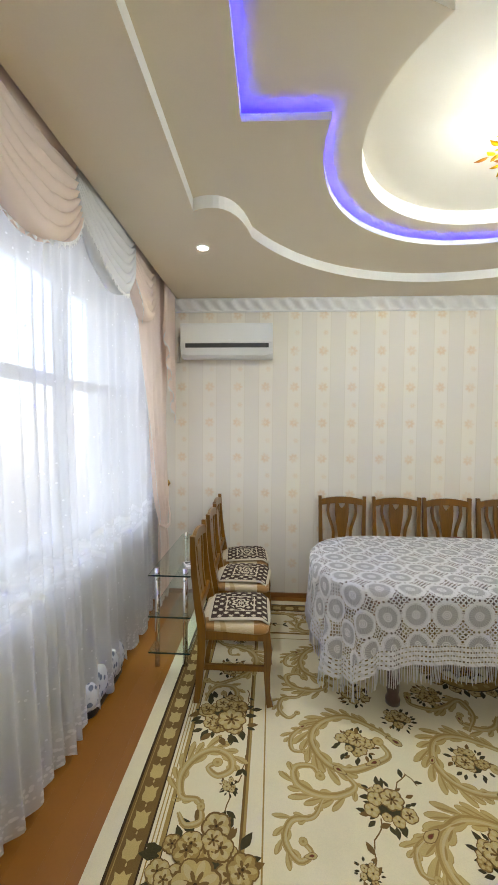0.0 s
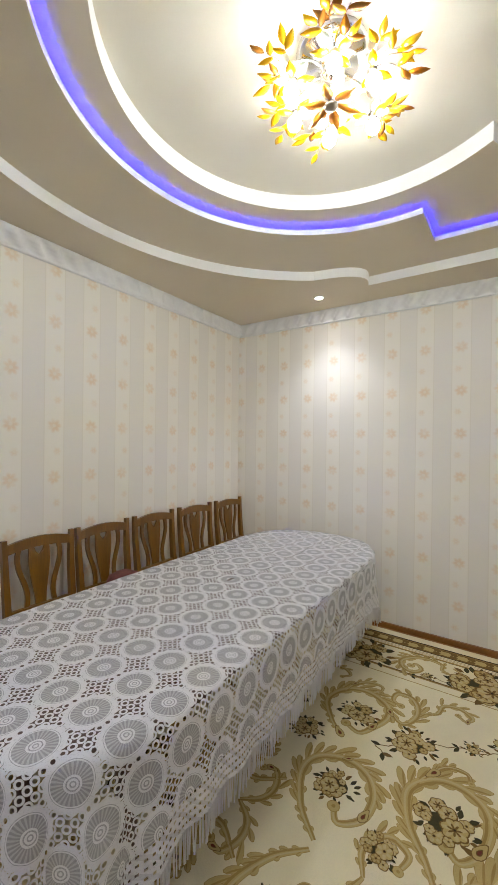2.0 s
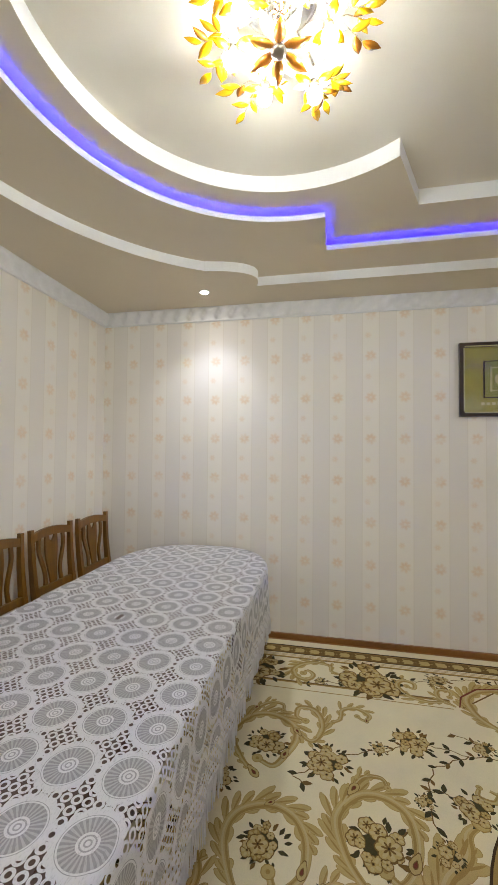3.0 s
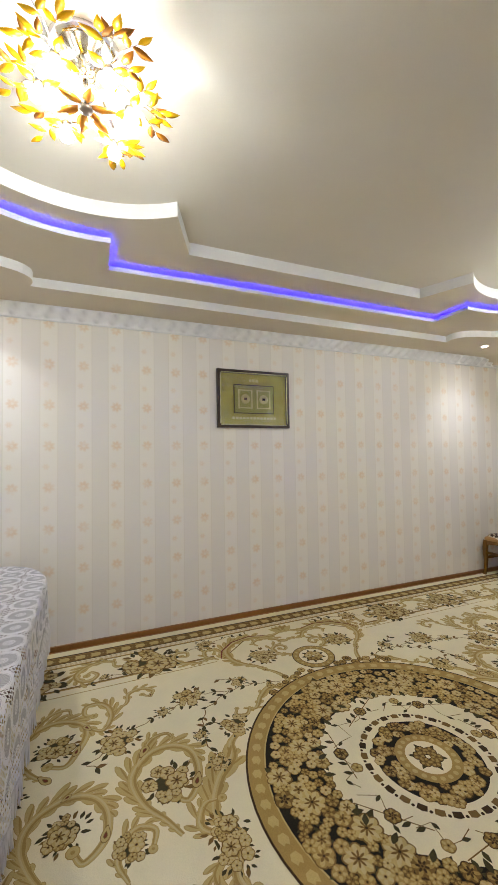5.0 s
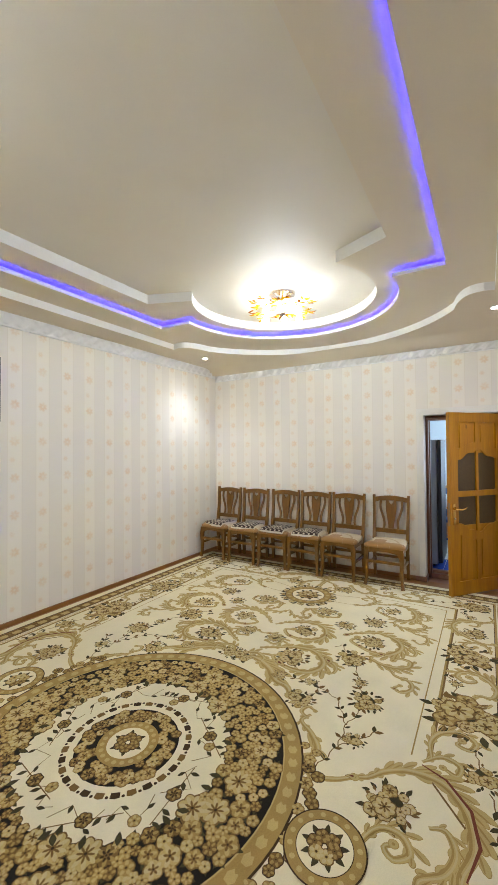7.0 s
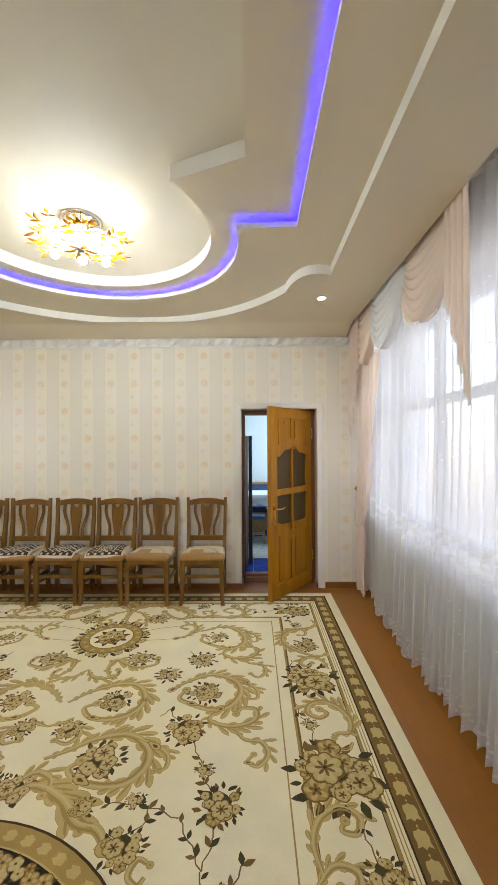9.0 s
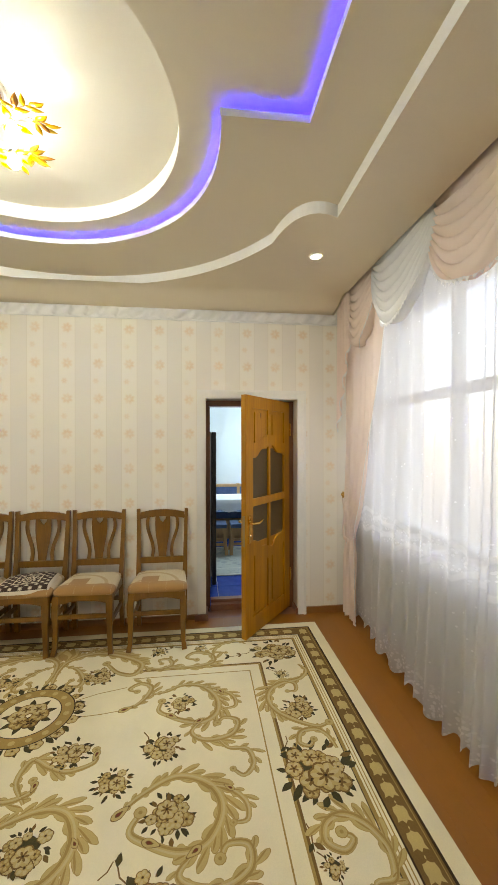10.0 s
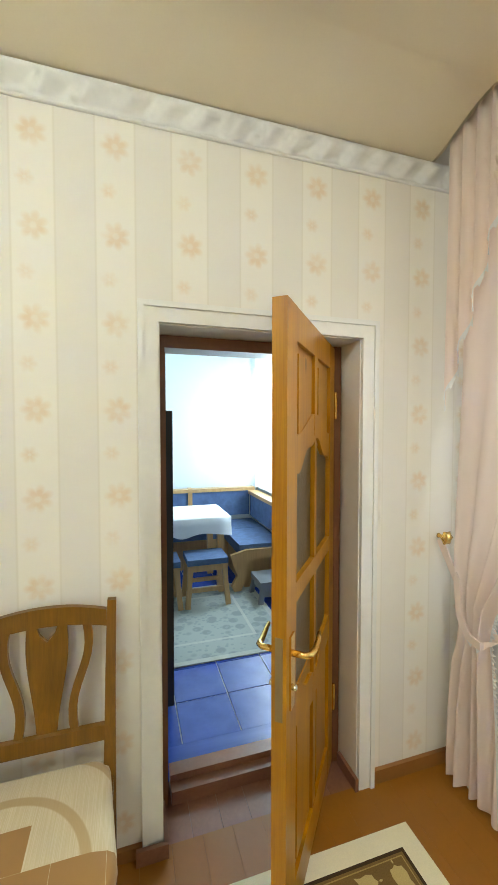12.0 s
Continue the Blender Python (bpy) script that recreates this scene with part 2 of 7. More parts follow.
def tube(bm, pts, r, n=8, mat=0, caps=True):
    pts = [Vector(p) for p in pts]
    rr = r if isinstance(r, (list, tuple)) else [r] * len(pts)
    up = Vector((0, 0, 1))
    rings = []
    for i, p in enumerate(pts):
        t = (pts[min(i + 1, len(pts) - 1)] - pts[max(i - 1, 0)]).normalized()
        s = t.cross(up if abs(t.z) < 0.95 else Vector((1, 0, 0))).normalized()
        d = s.cross(t)
        rings.append([bm.verts.new(p + (s * math.cos(2 * math.pi * k / n) + d * math.sin(2 * math.pi * k / n)) * rr[i]) for k in range(n)])
    for a, b in zip(rings, rings[1:]):
        for k in range(n):
            f = bm.faces.new((a[k], a[(k + 1) % n], b[(k + 1) % n], b[k]))
            f.material_index, f.smooth = mat, True
    if caps:
        bm.faces.new(list(reversed(rings[0]))).material_index = mat
        bm.faces.new(rings[-1]).material_index = mat


def lathe(bm, prof, n=24, m=None, mat=0):
    """A turned shape: prof is a list of (radius, height)."""
    m = m or Matrix()
    rings = [[bm.verts.new(m @ Vector((max(r, 0.0005) * math.cos(2 * math.pi * k / n), max(r, 0.0005) * math.sin(2 * math.pi * k / n), z))) for k in range(n)] for r, z in prof]
    for a, b in zip(rings, rings[1:]):
        for k in range(n):
            f = bm.faces.new((a[k], a[(k + 1) % n], b[(k + 1) % n], b[k]))
            f.material_index, f.smooth = mat, True
    bm.faces.new(list(reversed(rings[0]))).material_index = mat
    bm.faces.new(rings[-1]).material_index = mat


def sheet(bm, rows, mat=0, closed=False, smooth=True):
    """A skin over rows of points."""
    vs = [[bm.verts.new(p) for p in r] for r in rows]
    for a, b in zip(vs, vs[1:]):
        n = len(a)
        for k in range(n if closed else n - 1):
            f = bm.faces.new((a[k], a[(k + 1) % n], b[(k + 1) % n], b[k]))
            f.material_index, f.smooth = mat, smooth
    return vs


def link(name, bm, mats, parent=None, bevel=0.0, at=None, normals=True):
    if bevel:
        bmesh.ops.bevel(bm, geom=[e for e in bm.edges if len(e.link_faces) == 2 and e.calc_face_angle(0) > 0.6], offset=bevel, segments=2, profile=0.6, affect="EDGES", clamp_overlap=True)
    if normals:
        bmesh.ops.recalc_face_normals(bm, faces=bm.faces)
    me = bpy.data.meshes.new(name)
    bm.to_mesh(me)
    bm.free()
    for m in mats if isinstance(mats, (list, tuple)) else [mats]:
        me.materials.append(m)
    ob = new(name, me)
    if parent:
        ob.parent = parent
    if at is not None:
        ob.matrix_basis = at
    return ob


def part(name, bm, material, parent, label="", bevel=0.0, at=None, normals=True):
    ob = link(name, bm, material, parent, bevel, at, normals)
    if label:
        tagged(ob, label)
    return ob


def thing(name, m, label, category, group=""):
    ob = new(name)
    ob.empty_display_size = 0.1
    ob.matrix_world = m
    return tagged(ob, label, category, group)


def setting(ob, label, category):
    return tagged(ob, label, category, kind="structure")


# ---- walls, floor, ceiling ----
TOP = 3.30
DOOR = (-0.48, 0.35, 1.94)


def wall(name, mat, boxes, label):
    bm = bmesh.new()
    for lo, hi in boxes:
        slab(bm, lo, hi)
    return setting(link(name, bm, mat), label, "wall")


wall("wall_north", M_PAPER_N, [((XW - 0.45, YN, -0.1), (XE + 0.3, YN + 0.3, TOP))], "cream and grey striped wallpaper with pale flower sprigs")
wall("wall_east", M_PAPER_E, [((XE, YS - 0.27, -0.1), (XE + 0.3, YN, TOP))], "cream and grey striped wallpaper with pale flower sprigs")
wall("wall_south", M_PAPER_S, [((XW - 0.45, YS - 0.27, -0.1), (DOOR[0], YS, TOP)), ((DOOR[1], YS - 0.27, -0.1), (XE, YS, TOP)),
                               ((DOOR[0], YS - 0.27, DOOR[2]), (DOOR[1], YS, TOP))], "cream and grey striped wallpaper with pale flower sprigs")
SILL, HEAD = 0.82, 2.66
boxes = [((XW - 0.45, YS, -0.1), (XW, YN, SILL)), ((XW - 0.45, YS, HEAD), (XW, YN, TOP))]
edges = [YS] + [e for w in WINDOWS for e in w] + [YN]
for a, b in zip(edges[::2], edges[1::2]):
    boxes.append(((XW - 0.45, a, SILL), (XW, b, HEAD)))
wall("wall_west", M_WHITE, boxes, "white plastered window wall behind the curtains")


def arc(cx, cy, r, a0, a1, n):
    return [(cx + r * math.cos(radians(a0 + (a1 - a0) * i / n)), cy + r * math.sin(radians(a0 + (a1 - a0) * i / n))) for i in range(n + 1)]


def bezier(p0, p1, p2, p3, n):
    out = []
    for i in range(n + 1):
        t = i / n
        out.append(tuple((1 - t) ** 3 * a + 3 * t * (1 - t) ** 2 * b + 3 * t * t * (1 - t) * c + t ** 3 * d for a, b, c, d in zip(p0, p1, p2, p3)))
    return out


def four_fold(half):
    """half: the north end's right-hand half from the top centre to the long side, as offsets from the room's middle."""
    right = [(CX + x, CY + y) for x, y in half]
    low_right = [(CX + x, CY - y) for x, y in reversed(half)]
    low_left = [(CX - x, CY - y) for x, y in half[1:]]
    left = [(CX - x, CY + y) for x, y in reversed(half)][:-1]
    ring = right + low_right[:-1] + [(CX, CY - half[0][1])] + low_left + left
    return list(reversed(ring))


low_half = arc(0, 1.59, 1.58, 90, 30, 28) + bezier((1.37, 2.38), (1.41, 2.09), (1.51, 1.98), (1.675, 2.063), 12)[1:]
mid_half = arc(0.01, 1.68, 1.0, 90, -7.5, 36) + [(1.37, 1.543)]
hi_half = arc(0, 1.69, 0.832, 90, -35.5, 40) + [(1.07, 1.042)]
LOW, MID, HI = four_fold(low_half), four_fold(mid_half), four_fold(hi_half)
Z_LOW, Z_MID, Z_HI, Z_TOP = 2.79, 2.858, 2.913, 3.00


def offset(ring, d):
    """The outline moved outwards by d."""
    n, out = len(ring), []
    for i in range(n):
        a, b, c = Vector(ring[i - 1]), Vector(ring[i]), Vector(ring[(i + 1) % n])
        t1, t2 = (b - a).normalized(), (c - b).normalized()
        n1, n2 = Vector((t1.y, -t1.x)), Vector((t2.y, -t2.x))
        k = max(0.45, 1 + n1.dot(n2))
        p = b + (n1 + n2) * d / k
        out.append((p.x, p.y))
    return out


SAG = 0.085


def soffit(name, ring, z, lip, cove, label):
    """A ceiling layer with an opening: its underside and the lip round the opening."""
    bm = bmesh.new()
    dip = YS + 0.34 if z == Z_LOW else YS
    rect = [(SOFFIT_X, dip), (XE, dip), (XE, YN), (SOFFIT_X, YN)]
    loops = []
    for pts in (rect, ring):
        vs = [bm.verts.new((x, y, z)) for x, y in pts]
        loops.append([bm.edges.new((vs[i], vs[(i + 1) % len(vs)])) for i in range(len(vs))])
    bmesh.ops.triangle_fill(bm, use_beauty=True, use_dissolve=False, edges=loops[0] + loops[1], normal=(0, 0, -1))
    for f in bm.faces:
        f.material_index = 0
    outer = offset(ring, 0.014)
    rows = [[(x, y, z) for x, y in ring], [(x, y, z + lip) for x, y in ring]]
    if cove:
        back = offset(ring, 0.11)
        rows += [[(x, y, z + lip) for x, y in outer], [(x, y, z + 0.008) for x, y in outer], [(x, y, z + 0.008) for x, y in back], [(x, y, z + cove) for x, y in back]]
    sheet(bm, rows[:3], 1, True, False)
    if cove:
        # the trough behind the lip is coloured darker, as painted-in shade
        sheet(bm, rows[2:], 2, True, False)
    if z == Z_LOW:
        # the plasterboard sags a little towards the door wall
        k = 14
        curve = [(YS + (dip - YS) * i / k, z - SAG * (0.5 + 0.5 * math.cos(math.pi * i / k))) for i in range(k + 1)]
        rim = [[bm.verts.new((x, y, h)) for y, h in curve] for x in (SOFFIT_X, XE)]
        for i in range(k):
            q = bm.faces.new((rim[0][i], rim[0][i + 1], rim[1][i + 1], rim[1][i]))
            q.material_index, q.smooth = 0, True
        slab(bm, (SOFFIT_X - 0.012, dip, z), (SOFFIT_X, YN, TOP - 0.02), 0)
        for x in (SOFFIT_X, SOFFIT_X - 0.012):
            bm.faces.new([bm.verts.new((x, y, h)) for y, h in curve + [(dip, TOP - 0.02), (YS, TOP - 0.02)]]).material_index = 0
    return setting(link(name, bm, [M_CEIL, M_LIP, M_COVESHADE]), label, "ceiling")


soffit("ceiling_lower", LOW, Z_LOW, Z_MID - Z_LOW, 0, "beige plasterboard soffit with a curved white edge")
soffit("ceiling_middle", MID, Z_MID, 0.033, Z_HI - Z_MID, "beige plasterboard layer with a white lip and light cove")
soffit("ceiling_upper", HI, Z_HI, Z_TOP - Z_HI, 0, "beige plasterboard layer with round ends")
bm = bmesh.new()
slab(bm, (XW - 0.45, YS, Z_TOP), (XE, YN, Z_TOP + 0.12))
setting(link("ceiling", bm, M_TOP), "cream painted flat ceiling", "ceiling")
# light strip lying in the cove
bm = bmesh.new()
a, b = offset(MID, 0.05), offset(MID, 0.062)
sheet(bm, [[(x, y, Z_MID + 0.014) for x, y in a], [(x, y, Z_MID + 0.022) for x, y in b]], 0, True, False)
tagged(link("led_strip", bm, M_LED, normals=False), "blue glowing light strip in the ceiling cove", "light strip")


def moulding(name, start, along, inward, length, tall=1.0):
    """A plaster cornice with a row of slanting leaf waves."""
    bm = bmesh.new()
    n = int(length / 0.0104)
    prof = [(0.0, -0.118), (0.012, -0.118), (0.016, -0.108), (0.008, -0.102), (0.012, -0.084), (0.020, -0.062), (0.032, -0.040), (0.046, -0.022), (0.050, -0.010), (0.050, 0.0)]
    prof = [(d * tall, h * tall) for d, h in prof]
    rows = []
    for i in range(n + 1):
        s = length * i / n
        row = []
        for j, (d, h) in enumerate(prof):
            w = 0.0
            if 3 < j < 8:
                ph = ((s + h * 0.9) / 0.125) % 1.0
                w = 0.040 * math.sin(math.pi * ph ** 2.2) - 0.014
            row.append(Vector(start) + Vector(along) * s + Vector(inward) * (d + w * 0.75) + Vector((0, 0, h - w * 0.55)))
        rows.append(row)
    sheet(bm, rows, 0)
    return setting(link(name, bm, M_PLASTER), "white plaster cornice with slanting leaf waves", "cornice")


moulding("cornice_north", (SOFFIT_X - 0.25, YN - 0.001, Z_LOW - 0.001), (1, 0, 0), (0, -1, 0), XE - SOFFIT_X + 0.25)
moulding("cornice_south", (SOFFIT_X - 0.25, YS + 0.001, Z_LOW - SAG - 0.001), (1, 0, 0), (0, 1, 0), XE - SOFFIT_X + 0.25, 0.76)
moulding("cornice_east", (XE - 0.001, YS, Z_LOW - 0.001), (0, 1, 0), (-1, 0, 0), YN - YS)

# skirting boards
for name, lo, hi in (("baseboard_east", (XE - 0.018, YS, 0), (XE, YN, 0.04)), ("baseboard_north", (XW, YN - 0.018, 0), (XE - 0.018, YN, 0.04)),
                     ("baseboard_south", (0.42, YS, 0), (XE - 0.018, YS + 0.018, 0.045)), ("baseboard_south_corner", (XW, YS, 0), (-0.55, YS + 0.018, 0.06))):
    bm = bmesh.new()
    slab(bm, lo, hi)
    setting(link(name, bm, M_BASE, bevel=0.004), "brown painted wooden skirting board", "skirting board")

# floor of painted boards
bm = bmesh.new()
slab(bm, (XW - 0.45, YS - 0.27, -0.12), (XE + 0.3, YN + 0.3, -0.022))
floor = setting(link("floor", bm, M_FLOOR), "brown painted wooden floorboards", "floor")

# ---- door and the room behind it ----
M_BRASS = plain("polished_brass", (0.80, 0.52, 0.16), 0.18, 1.0, var=0.06, fine=60, bump=0.05)
M_CHROME = plain("chrome", (0.78, 0.76, 0.72), 0.12, 1.0, var=0.04, bump=0.0)
M_DOORFRAME = plain("brown_frame_paint", (0.20, 0.075, 0.03), 0.35, var=0.15, fine=50)
M_THRESH = plain("worn_brown_threshold", (0.26, 0.11, 0.06), 0.3, var=0.2, coarse=6, fine=60, coat=0.3)
M_DOORGLASS = plain("patterned_brown_glass", (0.085, 0.050, 0.018), 0.30, var=0.3, coarse=70, fine=120, bump=0.5, depth=0.002)

x0, x1, zt = DOOR
trim = setting(new("door_surround"), "white gloss painted door surround with a deep reveal", "door frame")
W = 0.066
for name, lo, hi in (("architrave_side", (x1, YS, 0), (x1 + W, YS + 0.022, zt + W)), ("architrave_side", (x0 - W, YS, 0), (x0, YS + 0.022, zt + W)),
                     ("architrave_head", (x0, YS, zt), (x1, YS + 0.022, zt + W))):
    bm = bmesh.new()
    slab(bm, lo, hi)
    part(name, bm, M_DOORTRIM, trim, bevel=0.007)
for name, lo, hi in (("outer_bead", (x1 + W - 0.014, YS, 0), (x1 + W + 0.006, YS + 0.03, zt + W + 0.006)), ("outer_bead", (x0 - W - 0.006, YS, 0), (x0 - W + 0.014, YS + 0.03, zt + W + 0.006)),
                     ("outer_bead", (x0 - W + 0.014, YS, zt + W - 0.014), (x1 + W - 0.014, YS + 0.03, zt + W + 0.006))):
    bm = bmesh.new()
    slab(bm, lo, hi)
    part(name, bm, M_DOORTRIM, trim, bevel=0.006)
for name, lo, hi in (("reveal_lining", (x1 - 0.004, YS - 0.14, 0), (x1 + 0.002, YS + 0.003, zt)), ("reveal_lining", (x0 - 0.002, YS - 0.14, 0), (x0 + 0.004, YS + 0.003, zt)),
                     ("reveal_lining", (x0 + 0.004, YS - 0.14, zt - 0.004), (x1 - 0.004, YS + 0.003, zt + 0.002))):
    bm = bmesh.new()
    slab(bm, lo, hi)
    part(name, bm, M_DOORTRIM, trim)
for name, lo, hi in (("skirting_return", (x1 - 0.02, YS - 0.13, 0), (x1 - 0.005, YS + 0.04, 0.055)), ("skirting_return", (x0 + 0.005, YS - 0.13, 0), (x0 + 0.02, YS + 0.025, 0.055)),
                     ("skirting_return", (x1 - 0.02, YS + 0.032, 0), (x1 + W + 0.03, YS + 0.048, 0.055))):
    bm = bmesh.new()
    slab(bm, lo, hi)
    part(name, bm, M_THRESH, trim, bevel=0.004)
for name, lo, hi in (("jamb", (x1 - 0.034, YS - 0.27, 0), (x1 - 0.006, YS - 0.145, zt - 0.006)), ("jamb", (x0 + 0.006, YS - 0.27, 0), (x0 + 0.05, YS - 0.145, zt - 0.006)),
                     ("head", (x0 + 0.05, YS - 0.27, zt - 0.055), (x1 - 0.034, YS - 0.145, zt - 0.006)), ("inner_stop", (x1 - 0.044, YS - 0.27, 0), (x1 - 0.034, YS - 0.22, zt - 0.06))):
    bm = bmesh.new()
    slab(bm, lo, hi)
    part(name, bm, M_DOORFRAME, trim, bevel=0.004)
bm = bmesh.new()
slab(bm, (x0 + 0.05, YS - 0.265, 0), (x1 - 0.05, YS - 0.15, 0.055))
slab(bm, (x0 + 0.05, YS - 0.265, 0.056), (x1 - 0.05, YS - 0.20, 0.085))
part("threshold", bm, M_THRESH, trim, "worn brown painted raised threshold", bevel=0.006)

LW, LH, LT = 0.76, 1.905, 0.044
leaf = setting(new("door_1"), "varnished knotty pine door standing half open, with patterned glass", "door")
leaf.matrix_world = pose(-0.418, YS - 0.150, 0.018, 0, 0, 51.0)


def rail(name, lo, hi, m=None):
    bm = bmesh.new()
    slab(bm, lo, hi)
    part(name, bm, m or M_PINE, leaf, bevel=0.004)


ST = 0.105
rail("stile", (0, -LT / 2, 0), (ST, LT / 2, LH))
rail("stile", (LW - ST, -LT / 2, 0), (LW, LT / 2, LH))
rail("bottom_rail", (ST, -LT / 2 + 0.001, 0), (LW - ST, LT / 2 - 0.001, 0.14))
rail("top_rail", (ST, -LT / 2 + 0.001, LH - 0.10), (LW - ST, LT / 2 - 0.001, LH))
rail("middle_rail", (ST, -LT / 2 + 0.001, 1.02), (LW - ST, LT / 2 - 0.001, 1.08))
mx = LW / 2
rail("muntin", (mx - 0.022, -LT / 2 + 0.002, 0.14), (mx + 0.022, LT / 2 - 0.002, 0.64))
rail("glazing_bar", (mx - 0.016, -LT / 2 + 0.002, 0.64), (mx + 0.016, LT / 2 - 0.002, 1.50))
rail("muntin", (mx - 0.022, -LT / 2 + 0.002, 1.52), (mx + 0.022, LT / 2 - 0.002, LH - 0.10))
turn = Matrix(((1, 0, 0, 0), (0, 0, 1, 0), (0, 1, 0, 0), (0, 0, 0, 1)))
for sgn, zc, nm in ((1, 1.49, "arched_rail"), (-1, 0.66, "arched_rail")):
    n = 24
    inner, outer = [], []
    for i in range(n + 1):
        u = i / n
        x = ST + (LW - 2 * ST) * u
        k = 0.5 - 0.5 * math.cos(2 * math.pi * min(1, max(0, u)))
        inner.append((x, zc + sgn * (-0.075 + 0.09 * k + 0.012 * math.sin(6 * math.pi * u))))
        outer.append((x, zc + sgn * (0.035 + 0.075 * k)))
    bm = bmesh.new()
    prism(bm, inner + list(reversed(outer)), -LT / 2 + 0.003, LT / 2 - 0.003, turn)
    part(nm, bm, M_PINE, leaf, bevel=0.003)
for z0_, z1_ in ((0.12, 0.72), (1.48, LH - 0.08)):
    for xa, xb in ((ST + 0.0, mx - 0.02), (mx + 0.02, LW - ST)):
        bm = bmesh.new()
        slab(bm, (xa, -0.008, z0_), (xb, 0.008, z1_))
        slab(bm, (xa + 0.04, -0.016, z0_ + 0.05), (xb - 0.04, 0.016, z1_ - 0.05))
        part("raised_panel", bm, M_PINE, leaf, bevel=0.005)
for za, zb in ((0.60, 1.03), (1.07, 1.56)):
    for xa, xb in ((ST + 0.002, mx - 0.014), (mx + 0.014, LW - ST - 0.002)):
        rail("glass_pane", (xa, -0.004, za), (xb, 0.004, zb), M_DOORGLASS)
for sd in (1, -1):
    hb = bmesh.new()
    slab(hb, (LW - 0.062, sd * (LT / 2 + 0.001), 0.74), (LW - 0.026, sd * (LT / 2 + 0.007), 0.955))
    plate = part("handle_plate", hb, M_BRASS, leaf, "brass lever handle with back plate", bevel=0.0025)
    hb = bmesh.new()
    yy = sd * (LT / 2)
    tube(hb, [(LW - 0.044, yy + sd * 0.004, 0.90), (LW - 0.044, yy + sd * 0.045, 0.90), (LW - 0.055, yy + sd * 0.056, 0.90), (LW - 0.09, yy + sd * 0.060, 0.897), (LW - 0.13, yy + sd * 0.062, 0.905), (LW - 0.155, yy + sd * 0.06, 0.918)],
         [0.010, 0.009, 0.010, 0.009, 0.008, 0.006], 10)
    part("lever", hb, M_BRASS, plate)
    hb = bmesh.new()
    lathe(hb, [(0.009, 0), (0.009, 0.012), (0.005, 0.014)], 12, pose(LW - 0.044, yy + sd * 0.006, 0.80, -90 * sd, 0, 0))
    part("key_barrel", hb, M_CHROME, plate)
bm = bmesh.new()
slab(bm, (LW, -0.011, 0.72), (LW + 0.002, 0.011, 0.96))
part("lock_plate", bm, plain("dull_steel", (0.33, 0.24, 0.14), 0.4, 0.8), leaf)
for hz in (0.25, 1.6):
    bm = bmesh.new()
    lathe(bm, [(0.003, -0.012), (0.008, -0.008), (0.0085, 0), (0.0085, 0.045), (0.0095, 0.047), (0.0095, 0.053), (0.0085, 0.055), (0.0085, 0.1), (0.008, 0.108), (0.003, 0.112)], 12, pose(-0.006, LT / 2 + 0.004, hz))
    part("hinge", bm, M_BRASS, leaf, "brass butt hinge")

# the kitchen
KX0, KX1, KY0, KY1 = -1.15, 1.9, -6.62, YS - 0.27
M_KWALL = plain("pale_blue_white_paint", (0.66, 0.74, 0.77), 0.6, var=0.02)
wall("wall_kitchen_back", M_KWALL, [((KX0 - 0.2, KY0 - 0.2, -0.1), (KX1, KY0, 2.95))], "pale blue-white painted kitchen wall")
wall("wall_kitchen_side", M_KWALL, [((KX1, KY0 - 0.2, -0.1), (KX1 + 0.2, KY1, 2.95))], "pale blue-white painted kitchen wall")
wall("wall_kitchen_window", M_KWALL, [((KX0 - 0.2, KY0, -0.1), (KX0, KY1, 0.86)), ((KX0 - 0.2, KY0, 2.35), (KX0, KY1, 2.95)), ((KX0 - 0.2, KY0, 0.86), (KX0, -6.5, 2.35)), ((KX0 - 0.2, -5.2, 0.86), (KX0, KY1, 2.35))],
     "pale blue-white painted kitchen wall with a window")
bm = bmesh.new()
slab(bm, (KX0 - 0.2, KY0 - 0.2, 2.9), (KX1 + 0.2, KY1, 3.0))
setting(link("ceiling_kitchen", bm, M_WHITE), "white painted kitchen ceiling", "ceiling")
M_GROUT = plain("pale_grout", (0.50, 0.55, 0.66), 0.8)
bm = bmesh.new()
slab(bm, (KX0 - 0.2, KY0, -0.1), (KX1, KY1, -0.004))
kfloor = setting(link("floor_kitchen", bm, M_GROUT), "glossy blue square floor tiles with pale joints", "floor")


def rug_weave(name):
    g = Graph(name)
    v = g.scaled(g.coords(), (9, 9, 9))
    a = g.node("ShaderNodeTexVoronoi", Vector=v, Scale=1.0)
    f = g.ramp(a.outputs["Distance"], 0.30, 0.42)
    b = g.node("ShaderNodeTexVoronoi", Vector=v, Scale=2.6)
    f2 = g.ramp(b.outputs["Distance"], 0.24, 0.36)
    col = g.mix(f, (0.24, 0.27, 0.27), (0.47, 0.50, 0.46))
    col = g.mix(g.m("MULTIPLY", f2, 0.5), (0.31, 0.36, 0.35), col)
    x, y, z = g.split(g.coords())
    e = g.m("MINIMUM", g.m("SUBTRACT", 0.62, g.m("ABSOLUTE", y)), g.m("SUBTRACT", 0.95, g.m("ABSOLUTE", x)))
    line = g.m("MAXIMUM", g.m("MULTIPLY", g.below(e, 0.045), 1.0), g.m("MULTIPLY", g.below(g.m("ABSOLUTE", g.m("SUBTRACT", e, 0.25)), 0.012), 1.0))
    col = g.mix(g.m("MULTIPLY", line, 0.7), col, (0.55, 0.56, 0.50))
    g.set(Base_Color=col, Roughness=0.95)
    g.bump(g.noise(300, 2), 0.4, 0.003)
    return g.mat


